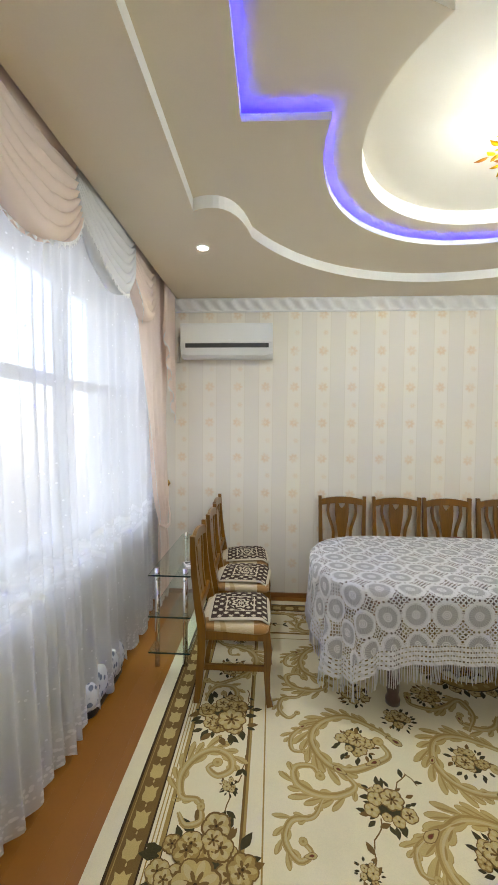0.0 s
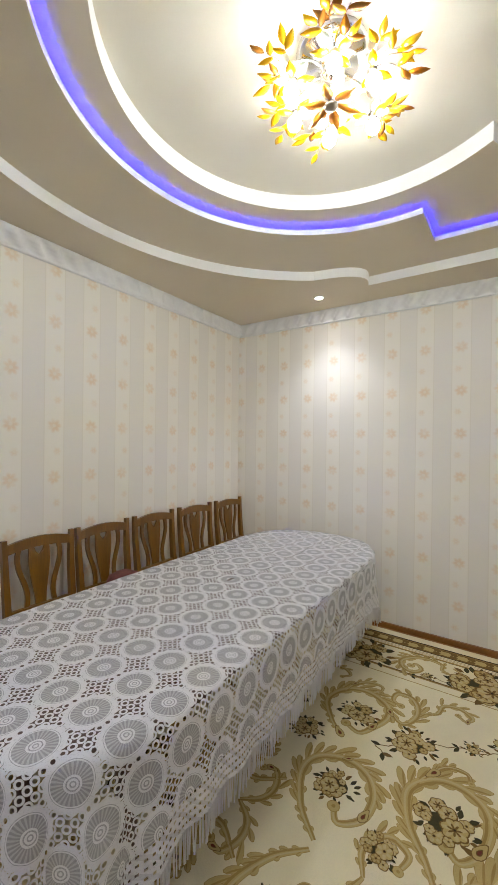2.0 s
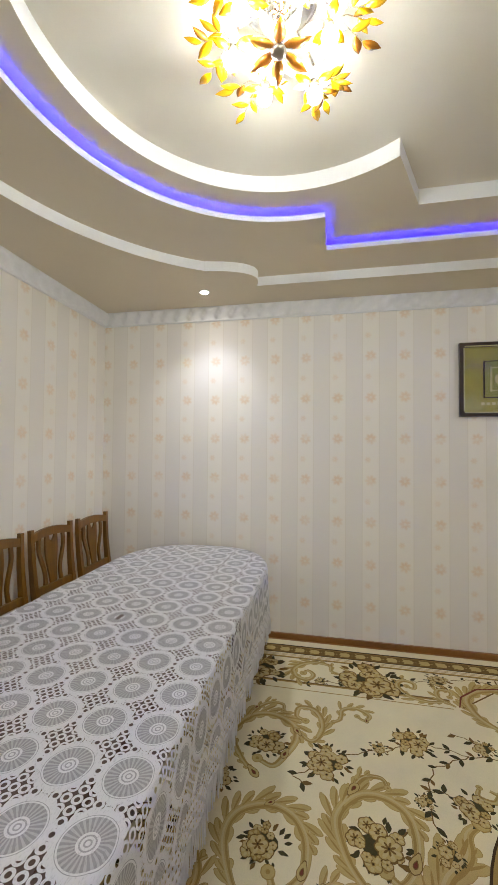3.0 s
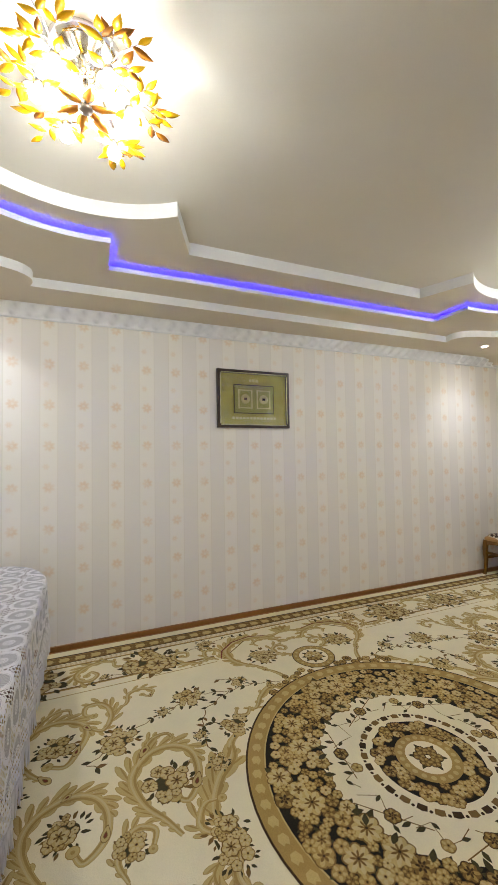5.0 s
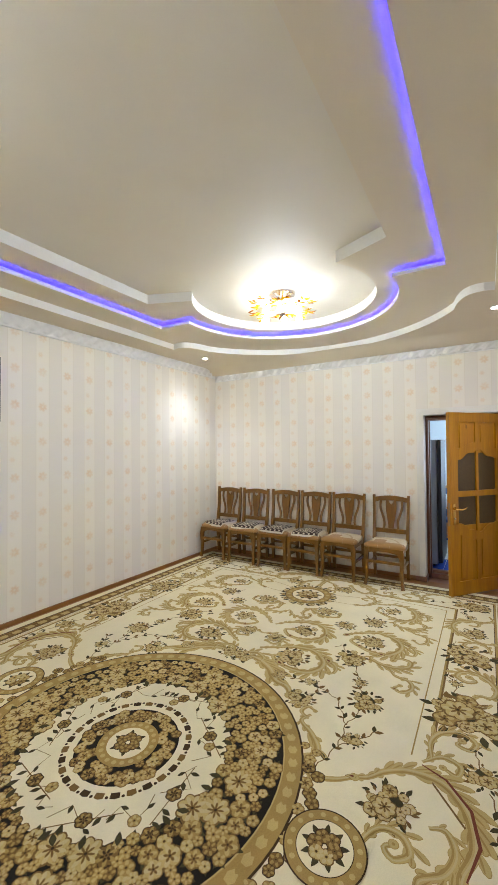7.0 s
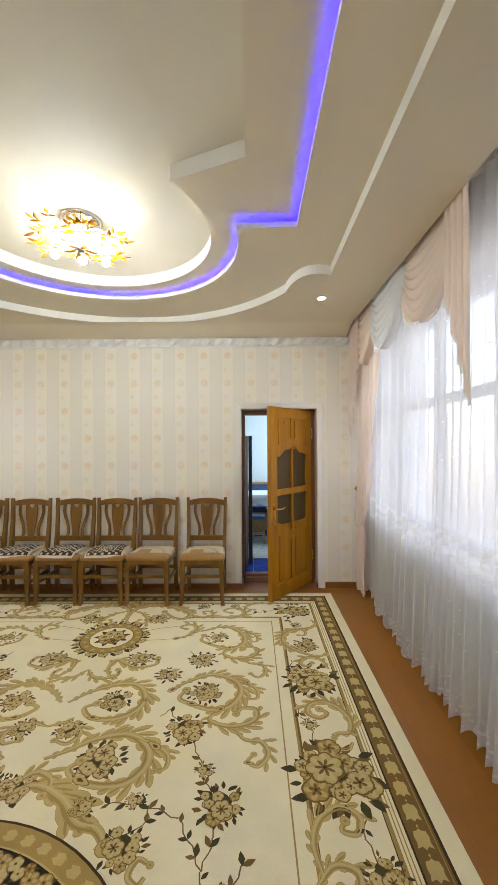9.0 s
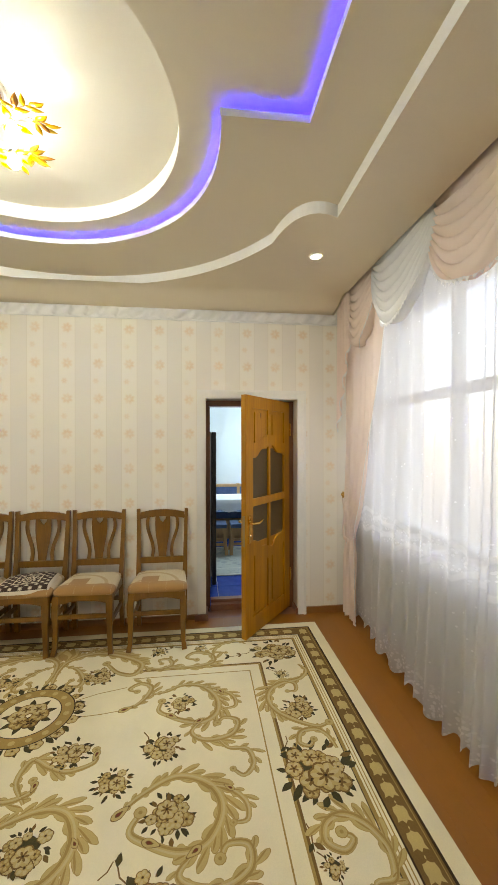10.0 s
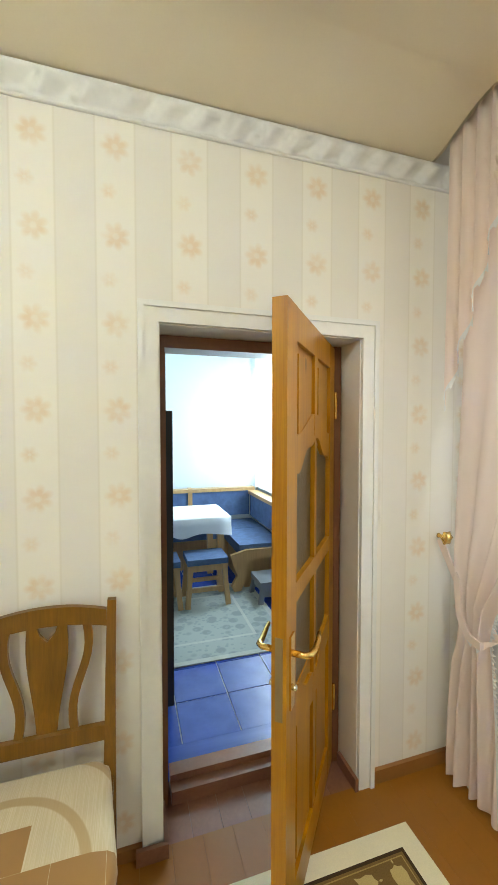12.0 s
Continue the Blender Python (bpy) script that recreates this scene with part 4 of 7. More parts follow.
table = thing("dining_table", pose(TX, TY, 0), "long oval dark wooden dining table under a lace cloth", "table")
outline, around = table_outline(96)
bm = bmesh.new()
prism(bm, [tuple(p) for p, _, _ in outline], 0.725, 0.752)
part("tabletop", bm, M_TABLE, table, bevel=0.006)
for lo, hi in (((-1.05, -0.36, 0.63), (1.05, -0.335, 0.725)), ((-1.05, 0.335, 0.63), (1.05, 0.36, 0.725)), ((-1.05, -0.335, 0.63), (-1.025, 0.335, 0.725)), ((1.025, -0.335, 0.63), (1.05, 0.335, 0.725))):
    solid("apron", lo, hi, M_TABLE, table, 0.004)
for sx in (-1, 1):
    for sy in (-1, 1):
        bm = bmesh.new()
        lathe(bm, [(0.030, 0.013), (0.040, 0.02), (0.042, 0.05), (0.030, 0.075), (0.036, 0.10), (0.032, 0.3), (0.042, 0.5), (0.034, 0.55), (0.045, 0.58), (0.045, 0.725)], 20, pose(sx * 1.0, sy * 0.33, 0))
        part("leg", bm, M_TABLE, table)


def lace(name):
    """Round crochet medallions joined by a net of small rings, and a worked band along the hem."""
    g = Graph(name)
    uv = g.node("ShaderNodeUVMap")
    uv.uv_map = "flat"
    hem = g.node("ShaderNodeUVMap")
    hem.uv_map = "hem"
    P = 0.162
    u, v, _ = g.split(g.scaled(uv.outputs[0], (1 / P, 1 / P, 1)))

    def cell(a):
        return g.m("SUBTRACT", g.m("FRACT", g.m("ADD", a, 200.5)), 0.5)

    cu, cv = cell(u), cell(v)
    r = g.m("SQRT", g.m("ADD", g.m("MULTIPLY", cu, cu), g.m("MULTIPLY", cv, cv)))
    th = g.m("ARCTAN2", cv, cu)
    R = g.m("ADD", 0.455, g.m("MULTIPLY", g.m("ABSOLUTE", g.m("COSINE", g.m("MULTIPLY", th, 7.0))), 0.045))
    inside = g.below(r, R)
    rim = g.m("MULTIPLY", inside, g.m("GREATER_THAN", r, 0.375))
    ring2 = g.below(g.m("ABSOLUTE", g.m("SUBTRACT", r, 0.355)), 0.012)
    spokes = g.m("GREATER_THAN", g.m("COSINE", g.m("MULTIPLY", th, 26.0)), 0.1)
    spokes = g.m("MULTIPLY", spokes, g.below(r, 0.36))
    heart = g.m("MULTIPLY", g.below(r, 0.165), g.m("GREATER_THAN", g.m("SINE", g.m("MULTIPLY", r, 110.0)), -0.35))
    eye = g.below(r, 0.03)
    # net of small rings between the medallions
    nu, nv = cell(g.m("MULTIPLY", u, 6.0)), cell(g.m("MULTIPLY", v, 6.0))
    nr = g.m("SQRT", g.m("ADD", g.m("MULTIPLY", nu, nu), g.m("MULTIPLY", nv, nv)))
    net = g.m("MULTIPLY", g.below(g.m("ABSOLUTE", g.m("SUBTRACT", nr, 0.36)), 0.125), g.m("SUBTRACT", 1.0, inside))
    body = g.m("MAXIMUM", g.m("MAXIMUM", rim, ring2), g.m("MAXIMUM", heart, eye))
    thread = g.m("MAXIMUM", body, g.m("MAXIMUM", net, g.m("MULTIPLY", spokes, 0.70)))
    thread = g.m("MAXIMUM", thread, g.m("MULTIPLY", inside, 0.50))
    # band along the hem
    s, d, _ = g.split(hem.outputs[0])
    bu, bv = cell(g.m("MULTIPLY", s, 64.0)), cell(g.m("MULTIPLY", d, 40.0))
    hole = g.m("MULTIPLY", g.below(g.m("ABSOLUTE", bu), 0.22), g.below(g.m("ABSOLUTE", bv), 0.15))
    diag = g.m("GREATER_THAN", g.m("SINE", g.m("MULTIPLY", g.m("ADD", s, d), 120.0)), 0.55)
    bandp = g.m("SUBTRACT", 1.0, g.m("MAXIMUM", hole, g.m("MULTIPLY", diag, 0.15)))
    bandf = g.below(d, 0.105)
    alpha = g.m("ADD", g.m("MULTIPLY", bandp, bandf), g.m("MULTIPLY", thread, g.m("SUBTRACT", 1.0, bandf)))
    fibre = g.noise(380, 2)
    alpha = g.m("MULTIPLY", alpha, g.ramp(fibre, -0.3, 0.45))
    col = g.mix(g.noise(5, 3), (0.82, 0.81, 0.82), (0.90, 0.89, 0.90))
    di = g.node("ShaderNodeBsdfDiffuse", Color=col)
    b = g.node("ShaderNodeBump", Height=g.m("ADD", g.m("MULTIPLY", body, 0.7), g.m("MULTIPLY", fibre, 0.3)), Strength=0.5, Distance=0.002)
    g.t.links.new(b.outputs[0], di.inputs["Normal"])
    tl = g.node("ShaderNodeBsdfTranslucent", Color=col)
    m1 = g.node("ShaderNodeMixShader", Fac=0.25)
    g.t.links.new(di.outputs[0], m1.inputs[1])
    g.t.links.new(tl.outputs[0], m1.inputs[2])
    tr = g.node("ShaderNodeBsdfTransparent")
    m2 = g.node("ShaderNodeMixShader", Fac=alpha)
    g.t.links.new(tr.outputs[0], m2.inputs[1])
    g.t.links.new(m1.outputs[0], m2.inputs[2])
    g.t.links.new(m2.outputs[0], g.out.inputs[0])
    g.t.nodes.remove(g.bsdf)
    return g.mat


M_LACE = lace("white_lace")
M_FRINGE = cloth("white_cotton_fringe", (0.80, 0.78, 0.77), 0, 0.3)
NP = 420
outline, around = table_outline(NP)
CLX, CLY = HL + 0.385, HW + 0.375
ZT = 0.757
bm = bmesh.new()
flat, hemuv = bm.loops.layers.uv.new("flat"), bm.loops.layers.uv.new("hem")
info = {}
drop = []
for p, nrm, s in outline:
    lx = (CLX - abs(p.x)) / max(1e-4, abs(nrm.x))
    ly = (CLY - abs(p.y)) / max(1e-4, abs(nrm.y))
    drop.append(min(lx, ly, 0.62))
drop = [sum(drop[(i + k) % NP] for k in range(-7, 8)) / 15 for i in range(NP)]


def hang(i, t):
    """The cloth at outline point i, t metres down from the table's edge along the cloth."""
    p, nrm, s = outline[i]
    L = drop[i]
    full = max(0.0, L - 0.37)
    amp = (0.007 + 0.24 * full) * min(1.0, t / L) ** 1.3
    wave = math.sin(s * 2 * math.pi / 0.19 + 0.9 * math.sin(s * 3.1))
    out = 0.012 + 0.03 * min(1, t / 0.05) * 0.4 + amp * (0.55 + wave) * 0.9
    side = Vector((-nrm.y, nrm.x)) * amp * 0.45 * math.sin(s * 4 * math.pi / 0.19 + 0.6)
    q = p + nrm * out + side
    z = ZT - max(0.0, t - 0.012) * (1 - 0.12 * full)
    return Vector((q.x, q.y, z))


rows, meta = [], []
for k in (0.02, 0.3, 0.6, 0.85, 0.95, 1.0):
    rows.append([(p.x * k, p.y * k, ZT + 0.0008 * math.sin(p.x * k * 31) * math.sin(p.y * k * 27)) for p, _, _ in outline])
    meta.append([((p.x * k, p.y * k), (s, 9.0)) for p, _, s in outline])
for j in range(1, 15):
    row, mt = [], []
    for i, (p, nrm, s) in enumerate(outline):
        t = drop[i] * j / 14
        row.append(hang(i, t))
        q = p + nrm * t
        mt.append(((q.x, q.y), (s, drop[i] - t)))
    rows.append(row)
    meta.append(mt)
vs = sheet(bm, rows, 0, True)
for r_, mt in zip(vs, meta):
    for v, d in zip(r_, mt):
        info[v] = d
for f in bm.faces:
    ss = [info[l.vert][1][0] for l in f.loops]
    wrap = max(ss) - min(ss) > around / 2
    for l in f.loops:
        a, (s, d) = info[l.vert]
        l[flat].uv = a
        l[hemuv].uv = (s + around if wrap and s < around / 2 else s, d)
tablecloth = thing("tablecloth", pose(TX, TY, 0), "white crocheted lace tablecloth with medallions and fringe", "tablecloth")
part("lace", bm, M_LACE, tablecloth)
# fringe of knotted threads along the hem
bm = bmesh.new()
rnd = random.Random(11)
steps = int(around * 1.08 / 0.0105)
for k in range(steps):
    f = NP * k / steps
    i, fr = int(f) % NP, f - int(f)
    a, b = hang(i, drop[i]), hang((i + 1) % NP, drop[(i + 1) % NP])
    top = a.lerp(b, fr)
    ln = rnd.uniform(0.075, 0.098)
    w = rnd.uniform(0.0022, 0.0034)
    dx, dy = rnd.uniform(-0.006, 0.006), rnd.uniform(-0.006, 0.006)
    nrm = outline[i][1]
    tng = Vector((-nrm.y, nrm.x, 0))
    tube(bm, [top + Vector((0, 0, 0.006)), top + Vector((dx * 0.4, dy * 0.4, -ln * 0.5)), top + Vector((dx, dy, -ln))], [w * 1.3, w, w * 1.1], 3, caps=False)
tagged(part("fringe", bm, M_FRINGE, tablecloth, "knotted white cotton fringe"), kind="stuff")


# ---- windows and curtains ----
M_WINWOOD = plain("white_window_paint", (0.72, 0.70, 0.66), 0.4, var=0.06, coarse=4, fine=60)
M_PANE = glass("window_glass")
M_RAD = plain("cream_radiator_enamel", (0.66, 0.63, 0.52), 0.4, var=0.05)
for k, (a, b) in enumerate(WINDOWS):
    win = setting(new("window_%d" % (k + 1)), "white painted wooden window behind sheer curtains", "window")
    xo, xi = XW - 0.24, XW - 0.17
    bars = [("frame_side", (xo, a, SILL), (xi, a + 0.06, HEAD)), ("frame_side", (xo, b - 0.06, SILL), (xi, b, HEAD)), ("frame_head", (xo, a + 0.06, HEAD - 0.06), (xi, b - 0.06, HEAD)), ("frame_foot", (xo, a + 0.06, SILL), (xi, b - 0.06, SILL + 0.06)),
            ("transom", (xo, a + 0.06, 1.86), (xi, b - 0.06, 1.93))]
    third = (b - a) / 3
    for e in (a + third, a + 2 * third):
        bars += [("mullion", (xo, e - 0.05, SILL + 0.06), (xi, e + 0.05, 1.86)), ("mullion", (xo, e - 0.03, 1.93), (xi, e + 0.03, HEAD - 0.06))]
    for nm, lo, hi in bars:
        solid(nm, lo, hi, M_WINWOOD, win, 0.006)
    solid("window_sill", (XW - 0.17, a - 0.04, SILL - 0.03), (XW + 0.09, b + 0.04, SILL + 0.004), M_LIP, win, 0.008, "white painted window sill")
    for i in range(3):
        for z0_, z1_ in ((SILL + 0.06, 1.86), (1.93, HEAD - 0.06)):
            g_ = solid("pane", (xo + 0.03, a + third * i + 0.04, z0_ - 0.01), (xo + 0.034, a + third * (i + 1) - 0.04, z1_ + 0.01), M_PANE, win, 0)
            g_.visible_shadow = False
    # tubular radiator below the sill
    mid = (a + b) / 2
    rad = thing("radiator", pose(XW + 0.045, mid, 0), "cream painted tubular radiator below the window sill", "radiator")
    for y in (-0.98, 0.98):
        bm = bmesh.new()
        tube(bm, [(0, y, 0.10), (0, y, 0.60)], 0.03, 12)
        part("header_tube", bm, M_RAD, rad)
        solid("bracket_foot", (-0.03, y - 0.012, 0.0), (0.03, y + 0.012, 0.11), M_RAD, rad, 0.003)
    for z in (0.16, 0.29, 0.42, 0.55):
        bm = bmesh.new()
        tube(bm, [(0, -0.98, z), (0, 0.98, z)], 0.028, 12)
        part("cross_tube", bm, M_RAD, rad)
    bm = bmesh.new()
    tube(bm, [(0, -0.98, 0.58), (0, -0.98, 0.68), (0, -1.0, 0.71), (0, -1.06, 0.72)], 0.014, 10)
    part("feed_pipe", bm, M_RAD, rad)

M_SHEER = cloth("white_embroidered_sheer", (0.86, 0.86, 0.89), 0.24, 0.62, dots=1.0)
M_PEACH = cloth("peach_curtain_satin", (0.92, 0.77, 0.68), 0.0, 0.25)
M_SWAGP = cloth("peach_swag_voile", (0.92, 0.77, 0.67), 0.0, 0.25)
M_SWAGW = cloth("white_swag_voile", (0.88, 0.88, 0.87), 0.08, 0.25)
M_TRIM = cloth("white_lace_trim", (0.90, 0.89, 0.87), 0.08, 0.2)


def sheer(y0, y1, seed):
    n = int(abs(y1 - y0) / 0.011)
    ph, k = [], 0.0
    for i in range(n + 1):
        k += 0.011 / (0.15 + 0.060 * math.sin(i * 0.021 + seed) + 0.03 * math.sin(i * 0.11))
        ph.append(k)
    rows = []
    zs = [2.93, 2.8, 2.6, 2.3, 2.0, 1.7, 1.4, 1.1, 0.8, 0.5, 0.3, 0.15, 0.06, 0.0]
    for z in zs:
        t = 1 - z / 2.93
        row = []
        for i in range(n + 1):
            y = y0 + (y1 - y0) * i / n
            a = 0.012 + 0.014 * t
            x = -0.955 + a * math.sin(2 * math.pi * ph[i]) + 0.014 * t * math.sin(ph[i] * 1.7 + 2 * t) + 0.075 * t * t * min(1.0, max(0.0, (min(abs(y - YS), abs(YN - y)) - 0.35) / 0.5))
            hem = 0.012 + 0.040 * (1 - abs(math.sin(math.pi * y / 0.105))) + 0.030 * math.sin(y * 2.2 + seed) ** 2
            row.append((x, y + 0.010 * t * math.sin(2 * math.pi * ph[i] + 1.2), max(z, 0) + hem * (1 if z < 0.02 else max(0, 0.3 - z) / 0.3)))
        rows.append(row)
    bm = bmesh.new()
    sheet(bm, rows)
    tagged(link("sheer_curtain", bm, M_SHEER), "white embroidered sheer curtain with scalloped hem", "curtain", "sheer curtains")


sheer(-3.16, 0.12, 1)
sheer(0.14, 3.52, 2)


def lace_trim(path, down, size, parent):
    """A narrow zigzag lace edging along a path."""
    bm = bmesh.new()
    down = Vector(down)
    fine, acc = [], 0.0
    for p, q in zip(path, path[1:]):
        p, q = Vector(p), Vector(q)
        m = max(1, int((q - p).length / (size * 0.35)))
        fine += [p.lerp(q, i / m) for i in range(m)]
    fine.append(Vector(path[-1]))
    a = [bm.verts.new(p) for p in fine]
    b = [bm.verts.new(p + down * size * (1.25 if i % 3 == 1 else 0.55) + Vector((0.004 if i % 2 else -0.002, 0, 0))) for i, p in enumerate(fine)]
    for i in range(len(fine) - 1):
        bm.faces.new((a[i], a[i + 1], b[i + 1], b[i]))
    part("lace_edging", bm, M_TRIM, parent, "white zigzag lace edging", normals=False)


def swag(y0, y1, bottom, mat, label, lean=0.0, x=-0.845, folds=8):
    top = 2.90
    th = thing("curtain_swag", Matrix(), label, "curtain swag", "curtain swags")
    bm = bmesh.new()
    rows, nv, nu = [], 56, 36
    for j in range(nv + 1):
        v = j / nv
        row = []
        for i in range(nu + 1):
            u = i / nu
            k = max(0.0, 1 - (2 * u - 1) ** 2)
            belly = k ** 0.85
            side = 0.30 * (top - bottom)
            z = top - v * (side + (top - bottom - side) * belly)
            ph = 2 * math.pi * (folds * v ** 1.05 + 0.15 * math.sin(u * 5 + y0 * 3))
            fold = (math.sin(ph) + 0.35 * math.sin(2 * ph + 1)) * (0.4 + 0.6 * belly)
            xx = x + 0.045 * belly * v + 0.046 * fold
            z += 0.022 * math.cos(ph) * belly
            y = y0 + (y1 - y0) * u + lean * v * k
            row.append((xx, y, z))
        rows.append(row)
    sheet(bm, rows)
    part("drape", bm, mat, th)
    lace_trim(rows[-1], (0, 0, -1), 0.026, th)
    return th


def jabot(y_wall, y_in, low, high, label):
    """A tail of pleated cloth, longest at the wall."""
    th = thing("curtain_tail", Matrix(), label, "curtain tail", "curtain tails")
    bm = bmesh.new()
    n = 48
    rows, edge = [], []
    for j in range(22):
        v = j / 21
        row = []
        for i in range(n + 1):
            u = i / n
            step = math.floor(u * 4) / 4 + 0.25 * min(1, (u * 4 % 1) * 1.0)
            end = low + (high - low) * step
            z = 2.90 + (end - 2.90) * v
            x = -0.824 + 0.022 * math.sin(2 * math.pi * 4 * u) * (0.5 + 0.5 * v) - 0.01 * u
            row.append((x, y_wall + (y_in - y_wall) * u + 0.01 * math.sin(2 * math.pi * 4 * u + 1), z))
        rows.append(row)
    sheet(bm, rows)
    part("drape", bm, M_PEACH, th)
    lace_trim(rows[-1], (0, 0, -1), 0.034, th)
    return th


def tied_curtain(y_wall, sgn, label):
    """A side curtain gathered by a tie-back; sgn is the way into the room."""
    th = thing("side_curtain", Matrix(), label, "curtain", "tied side curtains")
    zs = [2.92, 2.7, 2.4, 2.1, 1.8, 1.5, 1.25, 1.05, 0.92, 0.84, 0.78, 0.72, 0.66, 0.58, 0.45, 0.3, 0.15, 0.03]
    inner = [0.76, 0.75, 0.72, 0.67, 0.60, 0.51, 0.42, 0.34, 0.27, 0.22, 0.20, 0.19, 0.20, 0.215, 0.23, 0.242, 0.25, 0.255]
    outer = [0.02, 0.02, 0.02, 0.02, 0.02, 0.02, 0.025, 0.03, 0.04, 0.05, 0.06, 0.06, 0.055, 0.04, 0.025, 0.012, 0.004, 0.0]
    bm = bmesh.new()
    rows, n = [], 80
    for z, a, b in zip(zs, outer, inner):
        tight = (b - a) / 0.72
        row = []
        for i in range(n + 1):
            u = i / n
            amp = 0.016 + 0.030 * (1 - tight) * (0.6 if z < 0.9 else 0.8)
            if 0.66 <= z <= 0.80:
                amp *= 0.7
            x = -0.895 + 0.8 * amp * math.sin(2 * math.pi * (4.5 * u + 0.12 * math.sin(u * 11) + 0.25 * math.sin(z * 2 + u * 3))) + 0.01 * math.sin(z * 3 + u * 9)
            row.append((x, y_wall + sgn * (a + (b - a) * u), z + (0.008 * math.sin(u * 23) if z < 0.05 else 0)))
        rows.append(row)
    sheet(bm, rows)
    part("drape", bm, M_PEACH, th)
    lace_trim([r[-1] for r in rows], (0, sgn, 0), 0.020, th)
    bm = bmesh.new()
    pts = [(-0.90, y_wall - sgn * 0.08, 1.06), (-0.87, y_wall + sgn * 0.05, 0.92), (-0.835, y_wall + sgn * 0.10, 0.80), (-0.828, y_wall + sgn * 0.15, 0.735), (-0.835, y_wall + sgn * 0.20, 0.72), (-0.89, y_wall + sgn * 0.225, 0.74), (-0.93, y_wall + sgn * 0.15, 0.78)]
    sweep(bm, pts, 0.004, 0.017, (1, 0, 0))
    part("tie_back", bm, M_PEACH, th, "peach tie-back with lace edge")
    lace_trim(pts[1:5], (0, 0, -1), 0.028, th)
    rs = thing("curtain_hook", pose(-0.90, y_wall - sgn * 0.088, 1.075, -90 * sgn, 0, 0), "gilt flower-shaped curtain hook on the wall", "curtain hook", "gilt curtain hooks")
    bm = bmesh.new()
    lathe(bm, [(0.012, 0), (0.008, 0.01), (0.008, 0.035), (0.012, 0.04)], 12)
    part("stem", bm, M_BRASS, rs)
    bm = bmesh.new()
    lathe(bm, [(0.004, 0.038), (0.026, 0.042), (0.030, 0.05), (0.022, 0.056), (0.012, 0.060), (0.003, 0.061)], 18)
    for v in bm.verts:
        a = math.atan2(v.co.y, v.co.x)
        k = 1 + 0.16 * math.cos(6 * a)
        v.co.x *= k
        v.co.y *= k
    part("rosette", bm, M_BRASS, rs)
    return th


tied_curtain(YS + 0.09, 1, "peach side curtain gathered by a tie-back")
tied_curtain(YN - 0.09, -1, "peach side curtain gathered by a tie-back")
PS, WS = "peach draped curtain swag with white lace edging", "white draped curtain swag with lace edging"
swag(-3.08, -2.46, 2.30, M_SWAGP, PS, x=-0.885)
swag(-2.55, -1.78, 2.29, M_SWAGW, WS, x=-0.865)
swag(-1.88, -1.12, 2.30, M_SWAGP, PS, x=-0.885)
swag(2.62, 3.20, 2.38, M_SWAGP, PS, x=-0.885)
swag(1.92, 2.70, 2.37, M_SWAGW, WS, x=-0.865)
swag(1.15, 2.02, 2.35, M_SWAGP, PS, x=-0.885)
JL = "peach pleated curtain tail with white lace edging"
jabot(YS + 0.10, YS + 0.35, 1.66, 2.42, JL)
jabot(YN - 0.10, YN - 0.35, 1.66, 2.42, JL)
jabot(-0.92, -1.18, 1.75, 2.42, JL)
jabot(0.95, 1.20, 1.75, 2.42, JL)


# ---- ceiling lights ----
M_RING = plain("white_lamp_ring", (0.82, 0.82, 0.82), 0.3, var=0.02, bump=0.0)
M_SPOTGLOW = glowing("cool_lamp_glow", (0.90, 0.96, 1.0), 22.0)
spot = None
for x, y in SPOTS:
    if spot is None:
        spot = thing("ceiling_spotlight", pose(x, y, Z_LOW), "small round white ceiling spotlight, switched on", "ceiling light", "ceiling spotlights")
        bm = bmesh.new()
        lathe(bm, [(0.030, 0.0), (0.031, -0.006), (0.040, -0.007), (0.043, -0.003), (0.043, 0.0)], 28)
        part("ring", bm, M_RING, spot)
        bm = bmesh.new()
        lathe(bm, [(0.0295, -0.001), (0.029, -0.003), (0.015, -0.005), (0.001, -0.0055)], 28)
        part("lens", bm, M_SPOTGLOW, spot, "glowing lens")
    else:
        copy_thing(spot, pose(x, y, Z_LOW))

M_BULB = glowing("bulb_glow", (0.74, 0.90, 0.95), 43.0)


def petal_glass(name, col, thru):
    g = Graph(name)
    c = g.mix(g.noise(18, 2), shade(col, 0.75), shade(col, 1.15))
    d = g.node("ShaderNodeBsdfTranslucent", Color=c)
    s = g.node("ShaderNodeBsdfPrincipled")
    g.put(s.inputs["Base Color"], c)
    g.put(s.inputs["Roughness"], 0.12)
    m = g.node("ShaderNodeMixShader", Fac=thru)
    g.t.links.new(s.outputs[0], m.inputs[1])
    g.t.links.new(d.outputs[0], m.inputs[2])
    g.t.links.new(m.outputs[0], g.out.inputs[0])
    g.t.nodes.remove(g.bsdf)
    return g.mat


M_AMBER = petal_glass("amber_glass", (0.72, 0.36, 0.004), 0.12)
M_AMBERD = petal_glass("dark_amber_glass", (0.36, 0.12, 0.008), 0.12)
M_MILK = petal_glass("clear_white_glass", (0.80, 0.82, 0.80), 0.32)
M_DARKC = plain("dark_bronze", (0.12, 0.09, 0.06), 0.35, 0.8)


